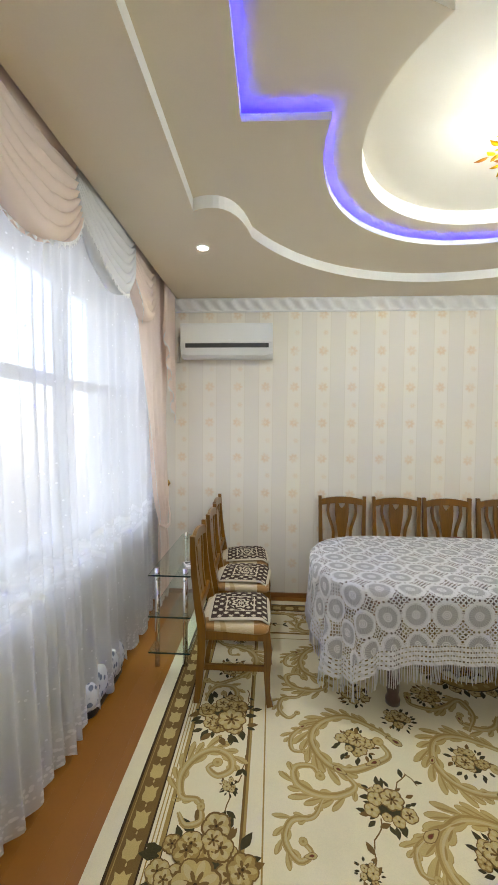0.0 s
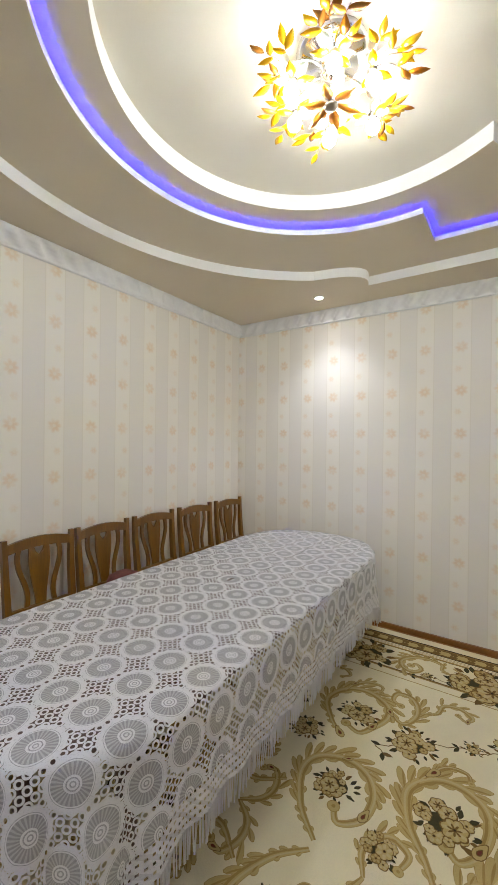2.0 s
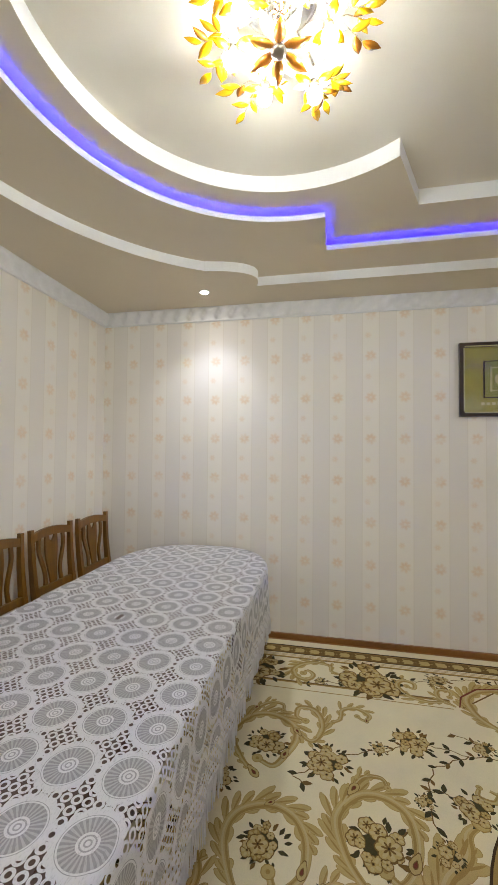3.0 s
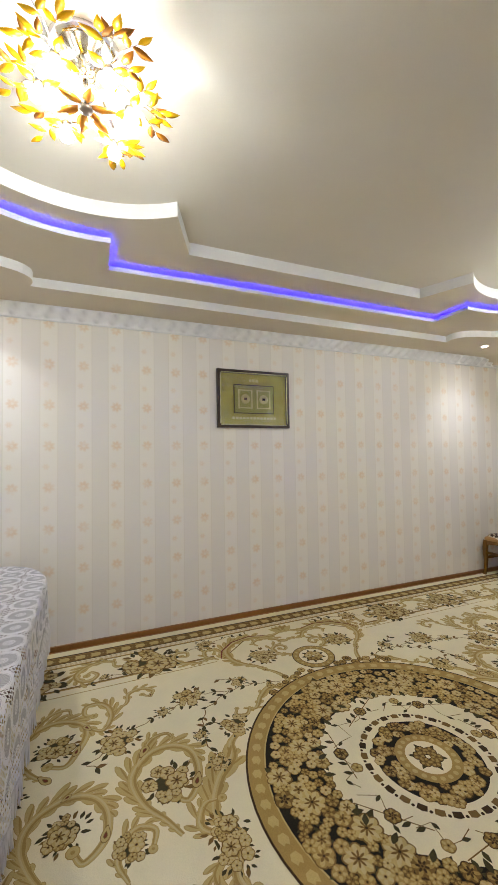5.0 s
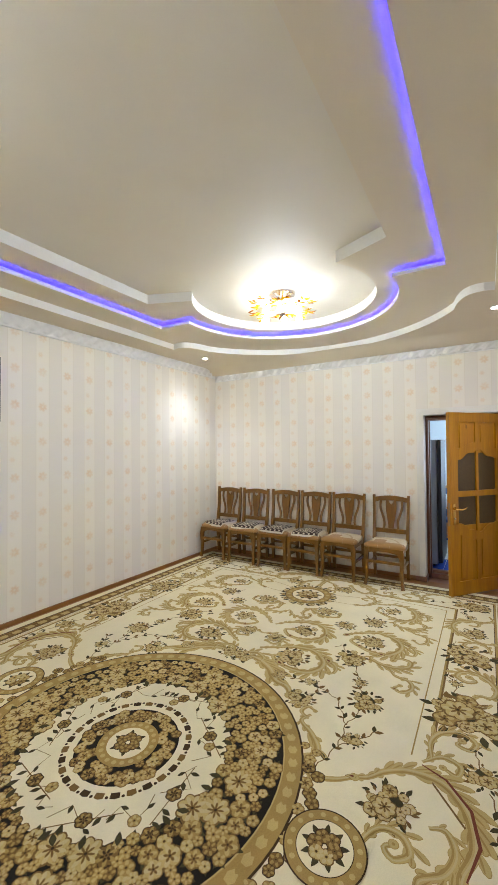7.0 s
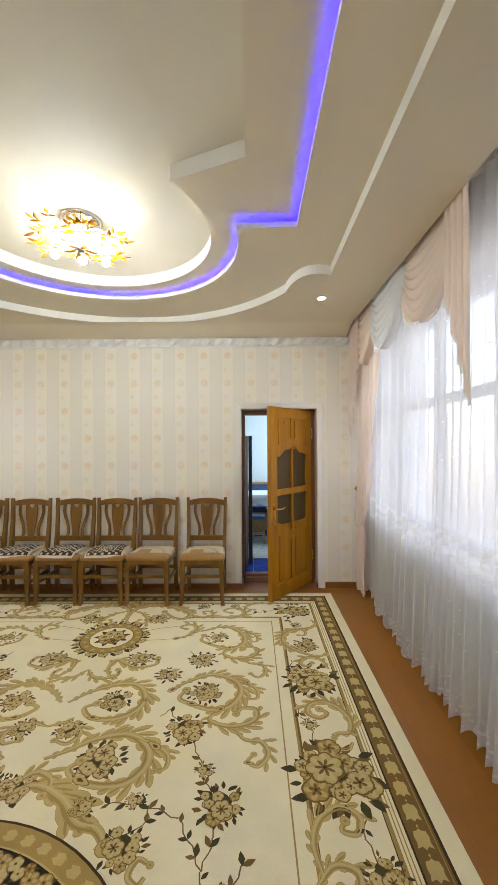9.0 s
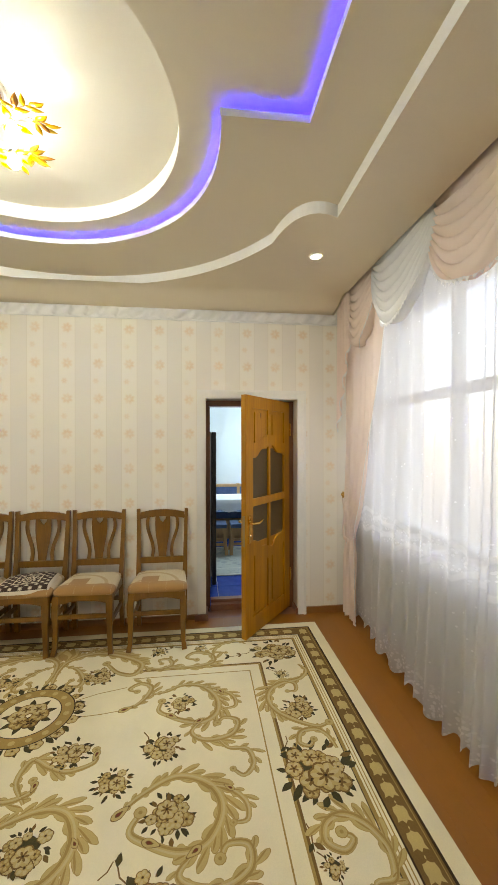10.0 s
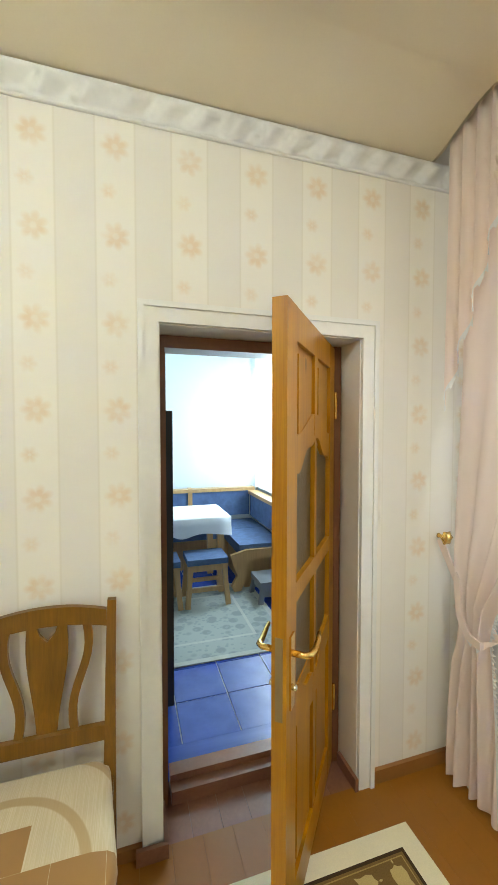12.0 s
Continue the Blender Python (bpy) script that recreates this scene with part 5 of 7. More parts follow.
def leaf_shape(bm, base, way, up, length, width, mat=0):
    """A pointed glass leaf with a raised middle."""
    way, up = Vector(way).normalized(), Vector(up)
    side = way.cross(up).normalized()
    up = side.cross(way).normalized()
    base = Vector(base)
    prof = [(0.0, 0.12), (0.12, 0.55), (0.3, 0.92), (0.48, 1.0), (0.66, 0.82), (0.85, 0.42), (1.0, 0.0)]
    rows = []
    for t, w in prof:
        c = base + way * length * t + up * 0.10 * length * math.sin(t * 2.2)
        h = width * w / 2
        rows.append([c - side * h, c + up * 0.006 * (w + 0.2), c + side * h, c - up * 0.005 * (w + 0.2)])
    sheet(bm, rows, mat, True)


def chandelier(m, seed, turn_by):
    r = random.Random(seed)
    ch = thing("chandelier", m, "flush chandelier with amber glass leaves, white glass petals and lit bulbs", "chandelier", "amber leaf chandeliers")
    bm = bmesh.new()
    lathe(bm, [(0.13, 0.0), (0.132, -0.012), (0.11, -0.03), (0.06, -0.045), (0.045, -0.07), (0.03, -0.085), (0.012, -0.09)], 32)
    part("ceiling_plate", bm, M_CHROME, ch, "round chrome ceiling plate")
    bm = bmesh.new()
    tube(bm, [(0, 0, -0.08), (0, 0, -0.19)], 0.009, 10)
    part("stem", bm, M_CHROME, ch)
    for k in range(6):
        a = radians(60 * k + 10)
        bm = bmesh.new()
        leaf_shape(bm, (0.015 * math.cos(a), 0.015 * math.sin(a), -0.19), (math.cos(a), math.sin(a), -0.12), (0, 0, -1), 0.10, 0.04, 0)
        part("leaf", bm, M_AMBERD, ch, "dark amber glass leaf")
        a += radians(30)
        bm = bmesh.new()
        leaf_shape(bm, (0.02 * math.cos(a), 0.02 * math.sin(a), -0.18), (math.cos(a), math.sin(a), 0.1), (0, 0, -1), 0.105, 0.04, 0)
        part("petal", bm, M_MILK, ch, "frosted white glass petal")
    bm = bmesh.new()
    lathe(bm, [(0.006, -0.19), (0.024, -0.193), (0.026, -0.202), (0.016, -0.21), (0.003, -0.213)], 14)
    part("centre_boss", bm, M_DARKC, ch)
    for k in range(6):
        a = radians(60 * k + turn_by)
        ca, sa = math.cos(a), math.sin(a)
        R, zb = 0.165 + r.uniform(-0.015, 0.02), -0.125 + r.uniform(-0.02, 0.02)
        bm = bmesh.new()
        tube(bm, [(0.02 * ca, 0.02 * sa, -0.075), (0.08 * ca, 0.08 * sa, -0.06), (0.125 * ca, 0.125 * sa, -0.075), (R * ca, R * sa, zb + 0.03)], 0.005, 8)
        arm = part("arm", bm, M_CHROME, ch)
        bm = bmesh.new()
        bmesh.ops.create_icosphere(bm, subdivisions=2, radius=0.027, matrix=Matrix.Translation(((R + 0.006) * ca, (R + 0.006) * sa, zb - 0.075)))
        for f in bm.faces:
            f.smooth = True
        part("bulb", bm, M_BULB, ch, "lit bulb")
        bm = bmesh.new()
        lathe(bm, [(0.004, -0.03), (0.018, -0.032), (0.019, -0.04), (0.010, -0.046), (0.002, -0.047)], 12, pose(R * ca, R * sa, zb))
        part("flower_boss", bm, M_DARKC, arm)
        for j in range(5):
            b = a + 2 * math.pi * (j + 0.5) / 5
            bm = bmesh.new()
            leaf_shape(bm, (R * ca + 0.012 * math.cos(b), R * sa + 0.012 * math.sin(b), zb - 0.03), (math.cos(b), math.sin(b), 0.25), (0, 0, -1), 0.062, 0.034)
            part("petal", bm, M_MILK, arm, "frosted white glass petal")
        for j in range(3):
            b = a + radians((-75, 60, 150)[j]) + r.uniform(-0.3, 0.3)
            bm = bmesh.new()
            leaf_shape(bm, (R * ca + 0.014 * math.cos(b), R * sa + 0.014 * math.sin(b), zb - 0.034), (math.cos(b), math.sin(b), 0.05), (0, 0, -1), 0.066, 0.034)
            part("leaf", bm, M_AMBER, arm, "amber glass leaf")
        # sprigs that reach outwards
        for j in range(4):
            b = a + radians((-46, -16, 14, 44)[j] + r.uniform(-9, 9))
            L = r.uniform(0.06, 0.135)
            p0 = Vector((R * ca, R * sa, zb - 0.02))
            p2 = p0 + Vector((math.cos(b) * L, math.sin(b) * L, r.uniform(-0.03, 0.035)))
            p1 = (p0 + p2) / 2 + Vector((0, 0, 0.018))
            bm = bmesh.new()
            tube(bm, [p0, p1, p2], 0.0019, 5)
            part("twig", bm, M_CHROME, arm)
            for q in range(3):
                d = b + radians((-50, 0, 48)[q] + r.uniform(-12, 12))
                at = p1.lerp(p2, (0.35, 1.0, 0.6)[q])
                ln = r.uniform(0.052, 0.078)
                dark = r.random() < 0.3
                bm = bmesh.new()
                leaf_shape(bm, at, (math.cos(d), math.sin(d), r.uniform(-0.25, 0.3)), (0, 0, -1), ln, ln * 0.42)
                part("leaf", bm, M_AMBERD if dark else M_AMBER, arm, "dark amber glass leaf" if dark else "amber glass leaf")
    return ch


chandelier(pose(CX, 1.85, Z_TOP), 3, 25)
chandelier(pose(CX, -1.53, Z_TOP), 8, 50)

# ---- air conditioner ----
M_ACWHITE = plain("white_plastic", (0.78, 0.78, 0.75), 0.35, var=0.02, bump=0.02)
M_ACDARK = plain("dark_vent", (0.06, 0.06, 0.06), 0.5)
ac = thing("air_conditioner", pose(-0.33, YN, 2.225), "white wall-mounted split air conditioner near the ceiling", "air conditioner")
bm = bmesh.new()
prof = [(0, 0.03), (-0.04, 0.0), (-0.13, 0.004), (-0.175, 0.03), (-0.20, 0.075), (-0.205, 0.10), (-0.205, 0.28), (-0.19, 0.30), (-0.03, 0.305), (0, 0.30)]
m_ = Matrix(((0, 0, 1, 0), (1, 0, 0, 0), (0, 1, 0, 0), (0, 0, 0, 1)))
prism(bm, prof, -0.41, 0.41, m_)
part("body", bm, M_ACWHITE, ac, bevel=0.006)
bm = bmesh.new()
slab(bm, (-0.40, -0.211, 0.125), (0.40, -0.203, 0.292))
part("front_panel", bm, M_ACWHITE, ac, bevel=0.005)
bm = bmesh.new()
slab(bm, (-0.365, -0.2085, 0.084), (0.375, -0.196, 0.121))
part("air_slot", bm, M_ACDARK, ac, "dark horizontal slot", bevel=0.003)
bm = bmesh.new()
prism(bm, [(-0.178, 0.026), (-0.202, 0.080), (-0.206, 0.079), (-0.182, 0.022)], -0.37, 0.37, m_)
part("louvre", bm, M_ACWHITE, ac)
solid("display_mark", (0.02, -0.213, 0.150), (0.045, -0.2105, 0.154), M_RING, ac, 0)
bm = bmesh.new()
tube(bm, [(-0.40, -0.05, 0.26), (-0.44, -0.03, 0.25), (-0.47, -0.02, 0.20), (-0.47, -0.02, -0.02)], 0.018, 10)
part("pipe", bm, M_LIP, ac)

# ---- framed picture ----
M_GOLD = plain("gold_green_foil", (0.50, 0.45, 0.09), 0.35, 0.45, var=0.18, coarse=8, fine=240, bump=0.6, depth=0.003)
M_GOLD2 = plain("pale_gold_foil", (0.74, 0.70, 0.36), 0.35, 0.3, var=0.12, coarse=10, fine=120, bump=0.3)
M_OLIVE = plain("olive_mat", (0.40, 0.40, 0.10), 0.4, 0.2, var=0.1, fine=150)
M_FRAMEW = plain("dark_bronze_frame", (0.045, 0.028, 0.018), 0.35, 0.3, var=0.2, fine=70, bump=0.3)
pic = thing("framed_picture", pose(XE - 0.004, 0.315, 2.10, 90, 0, -90), "gold and olive calligraphy panel in a dark beaded frame", "picture")
PW, PH = 0.385, 0.283
for lo, hi in (((-PW, -PH, 0), (PW, -PH + 0.034, 0.03)), ((-PW, PH - 0.034, 0), (PW, PH, 0.03)), ((-PW, -PH + 0.034, 0), (-PW + 0.034, PH - 0.034, 0.03)), ((PW - 0.034, -PH + 0.034, 0), (PW, PH - 0.034, 0.03))):
    solid("frame_bar", lo, hi, M_FRAMEW, pic, 0.006)
bm = bmesh.new()
n = 46
for i in range(n):
    for sx in (-1, 1):
        y = (-PH + 0.045) + 2 * (PH - 0.045) * i / (n - 1)
        slab(bm, (sx * (PW - 0.030) - 0.004, y - 0.004, 0.03), (sx * (PW - 0.030) + 0.004, y + 0.004, 0.036))
    for sy in (-1, 1):
        x = (-PW + 0.04) + 2 * (PW - 0.04) * i / (n - 1)
        slab(bm, (x - 0.005, sy * (PH - 0.030) - 0.004, 0.03), (x + 0.005, sy * (PH - 0.030) + 0.004, 0.036))
tagged(part("beading", bm, M_GOLD2, pic, "gilt beading"), kind="stuff")
solid("mat_board", (-PW + 0.03, -PH + 0.03, 0.002), (PW - 0.03, PH - 0.03, 0.010), M_GOLD, pic, 0)
solid("inner_border", (-0.215, -0.142, 0.010), (0.215, 0.142, 0.016), M_FRAMEW, pic, 0)
solid("inner_panel", (-0.207, -0.134, 0.016), (0.207, 0.134, 0.019), M_OLIVE, pic, 0)
for x in (-0.095, 0.10):
    bm = bmesh.new()
    for lo, hi in (((x - 0.075, -0.095, 0.019), (x - 0.062, 0.095, 0.022)), ((x + 0.062, -0.095, 0.019), (x + 0.075, 0.095, 0.022)), ((x - 0.062, 0.082, 0.019), (x + 0.062, 0.092, 0.022)), ((x - 0.062, -0.092, 0.019), (x + 0.062, -0.082, 0.022))):
        slab(bm, lo, hi)
    part("panel_border", bm, M_GOLD2, pic)
    bm = bmesh.new()
    lathe(bm, [(0.046, 0.019), (0.046, 0.024), (0.034, 0.026), (0.030, 0.023), (0.001, 0.023)], 28, pose(x, 0, 0))
    part("roundel", bm, M_GOLD2, pic, "pale round medallion")
    solid("roundel_mark", (x - 0.014, -0.012, 0.023), (x + 0.014, 0.012, 0.027), M_FRAMEW, pic, 0.004)
bm = bmesh.new()
for i in range(13):
    slab(bm, (-0.23 + i * 0.037, -0.197, 0.010), (-0.205 + i * 0.037, -0.175, 0.012))
for i in range(3):
    slab(bm, (-0.05 + i * 0.035, 0.172, 0.010), (-0.025 + i * 0.035, 0.200, 0.012))
tagged(part("script_marks", bm, M_GOLD2, pic), kind="stuff")
solid("glazing", (-PW + 0.03, -PH + 0.03, 0.028), (PW - 0.03, PH - 0.03, 0.030), glass("picture_glass"), pic, 0)
for sx in (-0.2, 0.17):
    bm = bmesh.new()
    lathe(bm, [(0.004, 0), (0.004, 0.012), (0.007, 0.014), (0.002, 0.016)], 10, pose(sx, PH + 0.012, 0))
    part("wall_hook", bm, M_RING, pic)

# ---- glass stand with the remote control, and the bundle by the curtain ----
M_SHELF = glass("green_tinted_glass", (0.80, 0.90, 0.86))
M_EDGE = plain("dark_glass_edge", (0.02, 0.045, 0.04), 0.15, var=0.1, bump=0.0)
stand = thing("glass_stand", pose(-0.575, 3.02, 0), "three-tier clear glass television stand with metal legs", "glass stand")
for z in (0.125, 0.365, 0.64):
    bm = bmesh.new()
    slab(bm, (-0.14, -0.49, z - 0.008), (0.14, 0.49, z))
    sh = part("glass_shelf", bm, M_SHELF, stand, "clear greenish glass shelf", bevel=0.0015)
    sh.visible_shadow = False
    bm = bmesh.new()
    slab(bm, (-0.14, -0.4945, z - 0.0085), (0.14, -0.4905, z + 0.0005))
    part("shelf_edge", bm, M_EDGE, sh)
for sx in (-1, 1):
    for y in (-0.44, 0.44):
        bm = bmesh.new()
        tube(bm, [(sx * 0.095, y, 0), (sx * 0.095, y, 0.67)], 0.016, 14)
        part("leg", bm, M_CHROME, stand)
remote = thing("remote_control", pose(-0.485, 2.70, 0.6415, 0, 0, 25), "small white remote control lying on a glass shelf", "remote control")
solid("case", (-0.024, -0.055, 0), (0.024, 0.055, 0.016), M_ACWHITE, remote, 0.005)
solid("screen", (-0.017, 0.012, 0.0155), (0.017, 0.044, 0.0175), M_ACDARK, remote, 0.001)
for i in range(3):
    solid("button", (-0.015 + i * 0.011, -0.02, 0.0155), (-0.007 + i * 0.011, -0.01, 0.018), M_GREY, remote, 0.001)

bundle = thing("cloth_bundle", pose(-0.95, 2.30, 0), "low bundle in blue-white patterned cloth on a black base", "bundle")
g = Graph("blue_white_print")
v_ = g.node("ShaderNodeTexVoronoi", Vector=g.scaled(g.coords(), (26, 26, 26)), Scale=1.0)
g.set(Base_Color=g.mix(g.ramp(v_.outputs["Distance"], 0.35, 0.45), (0.16, 0.19, 0.27), (0.62, 0.64, 0.70)), Roughness=0.9)
bm = bmesh.new()
puffy(bm, rounded(0.16, 0.16, 0.52, 0.07), [(0.95, 0.05), (1.04, 0.09), (1.0, 0.16), (0.85, 0.21), (0.55, 0.235), (0.2, 0.24)])
part("wrapped_body", bm, g.mat, bundle)
bm = bmesh.new()
puffy(bm, rounded(0.15, 0.15, 0.48, 0.06), [(0.95, 0.0), (1.0, 0.01), (1.0, 0.05), (0.97, 0.055)])
part("base", bm, M_BLACK, bundle, "black plastic base")


# ---- carpet ----
RX0, RX1, RY0, RY1 = -0.575, 3.31, -3.08, 3.60
RCX, RCY = 1.352, 0.268
RZ = 0.011


def pile(name, col, var=0.10):
    g = Graph(name)
    w = g.world()
    big, small = g.noise(5.0, 4, w), g.noise(240.0, 2, w)
    f = g.ramp(g.m("ADD", g.m("MULTIPLY", big, 0.5), g.m("MULTIPLY", small, 0.5)), 0.32, 0.68)
    g.set(Base_Color=g.mix(f, shade(col, 1 - var), shade(col, 1 + var)), Roughness=0.95, Specular_IOR_Level=0.15)
    g.bump(small, 0.5, 0.003)
    return g.mat


R_CREAM = pile("cream_pile", (0.78, 0.69, 0.46), 0.06)
R_TAN = pile("tan_pile", (0.385, 0.25, 0.078), 0.16)
R_LIGHT = pile("straw_pile", (0.52, 0.38, 0.15), 0.14)
R_MID = pile("brown_pile", (0.20, 0.115, 0.035), 0.18)
R_DARK = pile("dark_brown_pile", (0.062, 0.036, 0.016), 0.25)
R_LEAF = pile("dark_olive_pile", (0.070, 0.056, 0.024), 0.3)
R_BLACK = pile("near_black_pile", (0.022, 0.017, 0.012), 0.3)
R_PALE = pile("pale_straw_pile", (0.56, 0.44, 0.22), 0.1)
R_WINE = pile("wine_pile", (0.20, 0.055, 0.030), 0.2)
RUG_M = [R_CREAM, R_TAN, R_LIGHT, R_MID, R_DARK, R_LEAF, R_BLACK, R_PALE, R_WINE]
CREAM, TAN, LIGHT, MID_, DARK, LEAF, BLACK, PALE, WINE = range(9)
rug = thing("carpet", Matrix(), "large cream carpet with brown flowers, scrolls and a round medallion", "carpet")
bm = bmesh.new()
slab(bm, (RX0, RY0, 0.0005), (RX1, RY1, RZ))
part("pile_ground", bm, R_CREAM, rug, bevel=0.003)


class Motifs:
    """Flat coloured pieces of pile, each a little above the ground."""

    def __init__(self):
        self.bm = bmesh.new()
        self.lift = 0

    def poly(self, pts, mat, h):
        self.lift = (self.lift + 1) % 89
        z = RZ + h + self.lift * 0.000004
        f = self.bm.faces.new([self.bm.verts.new((x, y, z)) for x, y in pts])
        f.material_index = mat
        if f.normal.z < 0:
            f.normal_flip()

    def petal(self, x, y, a, ln, w, mat, h, base=0.1):
        c, s = math.cos(a), math.sin(a)
        prof = [(base, 0.18), (0.35, 0.75), (0.62, 1.0), (0.85, 0.8), (1.0, 0.25)]
        pts = [(t * ln, k * w / 2) for t, k in prof] + [(t * ln, -k * w / 2) for t, k in reversed(prof)]
        self.poly([(x + u * c - v * s, y + u * s + v * c) for u, v in pts], mat, h)

    def flower(self, x, y, r, rnd, n=None, h=0.0012, tone=None):
        n = n or rnd.choice((5, 5, 6))
        a0 = rnd.uniform(0, 6.28)
        tone = tone if tone is not None else rnd.choice((LIGHT, LIGHT, LIGHT, TAN))
        under = {LIGHT: MID_, TAN: MID_, MID_: DARK, PALE: TAN}[tone]
        over = {LIGHT: PALE, TAN: LIGHT, MID_: TAN, PALE: PALE}[tone]
        for k in range(n):
            a = a0 + 6.283 * k / n
            self.petal(x, y, a, r * 1.06, r * 1.12 * 5.5 / n, under, h)
            self.petal(x, y, a, r * rnd.uniform(0.90, 1.0), r * 0.90 * 5.5 / n, tone, h + 0.0004)
            self.petal(x, y, a + 0.12, r * 0.90, r * 0.40 * 5.5 / n, over, h + 0.0008, 0.38)
            if r > 0.034:
                self.petal(x, y, a - 0.10, r * 0.55, r * 0.22 * 5.5 / n, under, h + 0.0010, 0.15)
        m = 7
        self.poly([(x + 0.2 * r * math.cos(6.283 * i / m), y + 0.2 * r * math.sin(6.283 * i / m)) for i in range(m)], MID_, h + 0.0012)
        self.poly([(x + 0.1 * r * math.cos(6.283 * i / m), y + 0.1 * r * math.sin(6.283 * i / m)) for i in range(m)], DARK, h + 0.0016)

    def leaf(self, x, y, a, ln, mat=LEAF, h=0.0009):
        c, s = math.cos(a), math.sin(a)
        prof = [(0, 0), (0.2, 0.6), (0.45, 1.0), (0.75, 0.6), (1.0, 0.0)]
        w = ln * 0.24
        pts = [(t * ln, k * w) for t, k in prof] + [(t * ln, -k * w) for t, k in reversed(prof[1:-1])]
        self.poly([(x + u * c - v * s, y + u * s + v * c) for u, v in pts], mat, h)

    def stroke(self, pts, widths, mat, h):
        """A band of changing width along a line."""
        n = len(pts)
        side = []
        for i in range(n):
            a, b = Vector(pts[max(0, i - 1)]), Vector(pts[min(n - 1, i + 1)])
            d = (b - a).normalized()
            side.append(Vector((-d.y, d.x)))
        self.lift = (self.lift + 1) % 89
        z = RZ + h + self.lift * 0.000004
        L = [self.bm.verts.new((*(Vector(p) + s * w / 2), z)) for p, s, w in zip(pts, side, widths)]
        Rr = [self.bm.verts.new((*(Vector(p) - s * w / 2), z)) for p, s, w in zip(pts, side, widths)]
        for i in range(n - 1):
            f = self.bm.faces.new((L[i], Rr[i], Rr[i + 1], L[i + 1]))
            f.material_index = mat
            f.normal_update()
            if f.normal.z < 0:
                f.normal_flip()

    def vine(self, ctrl, width, leafy=True, h=0.0005):
        """A tapering scroll through a few control points, with acanthus lobes and a curled tip."""
        c = [Vector(ctrl[0]) * 2 - Vector(ctrl[1])] + [Vector(p) for p in ctrl] + [Vector(ctrl[-1]) * 2 - Vector(ctrl[-2])]
        pts = []
        for k in range(1, len(c) - 2):
            m = max(3, int((c[k + 1] - c[k]).length / 0.014))
            for i in range(m):
                t = i / m
                pts.append(0.5 * (2 * c[k] + (c[k + 1] - c[k - 1]) * t + (2 * c[k - 1] - 5 * c[k] + 4 * c[k + 1] - c[k + 2]) * t * t + (3 * c[k] - c[k - 1] - 3 * c[k + 1] + c[k + 2]) * t ** 3))
        pts.append(Vector(ctrl[-1]))
        n = len(pts)
        width *= 1.06
        w = [width * (0.22 + 0.78 * math.sin(math.pi * (0.05 + 0.85 * i / (n - 1))) ** 0.9) for i in range(n)]
        if leafy:
            # scalloped acanthus edge on the outer side of the bend
            bend = sum((pts[i] - pts[i - 1]).cross(pts[i + 1] - pts[i]) for i in range(1, n - 1))
            out = -1 if bend > 0 else 1
            for i in range(2, int(n * 0.74), 3):
                d = (pts[i + 1] - pts[i - 1]).normalized()
                grow = 0.65 + 0.6 * math.sin(math.pi * i / (0.74 * n)) + 0.25 * math.sin(i * 1.3)
                for sd, k in ((out, 1.0), (-out, 0.72)):
                    if k < 1 and i % 2:
                        continue
                    side = Vector((-d.y, d.x)) * sd
                    q = pts[i] + side * w[i] * 0.14
                    a = math.atan2(d.y + side.y * 0.42, d.x + side.x * 0.42)
                    ln, wd = w[i] * 1.7 * k * grow, w[i] * 0.58
                    self.petal(q.x, q.y, a, ln + 0.003, wd + 0.004, TAN, h - 0.0003)
                    self.petal(q.x, q.y, a, ln, wd, LIGHT, h + 0.0001)
                    self.petal(q.x, q.y, a - 0.10 * sd, ln * 0.9, wd * 0.26, TAN, h + 0.0005, 0.2)
        self.stroke(pts, [x * 0.72 + 0.004 for x in w], TAN, h)
        self.stroke(pts, [x * 0.72 for x in w], LIGHT, h + 0.0003)
        shift = [Vector((-(pts[min(n - 1, i + 1)] - pts[max(0, i - 1)]).y, (pts[min(n - 1, i + 1)] - pts[max(0, i - 1)]).x)).normalized() for i in range(n)]
        self.stroke([p - q * x * 0.20 for p, q, x in zip(pts, shift, w)], [x * 0.20 for x in w], TAN, h + 0.0006)
        self.stroke([p + q * x * 0.10 for p, q, x in zip(pts, shift, w)], [x * 0.16 for x in w], PALE, h + 0.0006)
        ex, ey = pts[-1]
        for r_, mt, dh in ((0.48, TAN, 0.0008), (0.42, LIGHT, 0.0011), (0.15, TAN, 0.0014)):
            self.poly([(ex + r_ * width * math.cos(0.628 * i), ey + r_ * width * math.sin(0.628 * i)) for i in range(10)], mt, h + dh)

    def twig(self, ctrl, rnd, every=0.07):
        """A thin winding stem with paired dark leaves."""
        for p, q in zip(ctrl, ctrl[1:]):
            p, q = Vector(p), Vector(q)
            m = max(2, int((q - p).length / 0.03))
            nrm = Vector((-(q - p).y, (q - p).x)).normalized()
            pts = [p.lerp(q, i / m) + nrm * 0.008 * math.sin(i * 1.7) for i in range(m + 1)]
            self.stroke(pts, [0.0055] * (m + 1), MID_, 0.0004)
            k = max(1, int((q - p).length / every))
            base = math.atan2(q.y - p.y, q.x - p.x)
            for i in range(k):
                at = p.lerp(q, (i + 0.7) / k)
                for sd in (-1, 1):
                    if rnd.random() < 0.8:
                        self.leaf(at.x, at.y, base + sd * rnd.uniform(0.5, 1.0), rnd.uniform(0.036, 0.056), LEAF if rnd.random() < 0.7 else MID_)

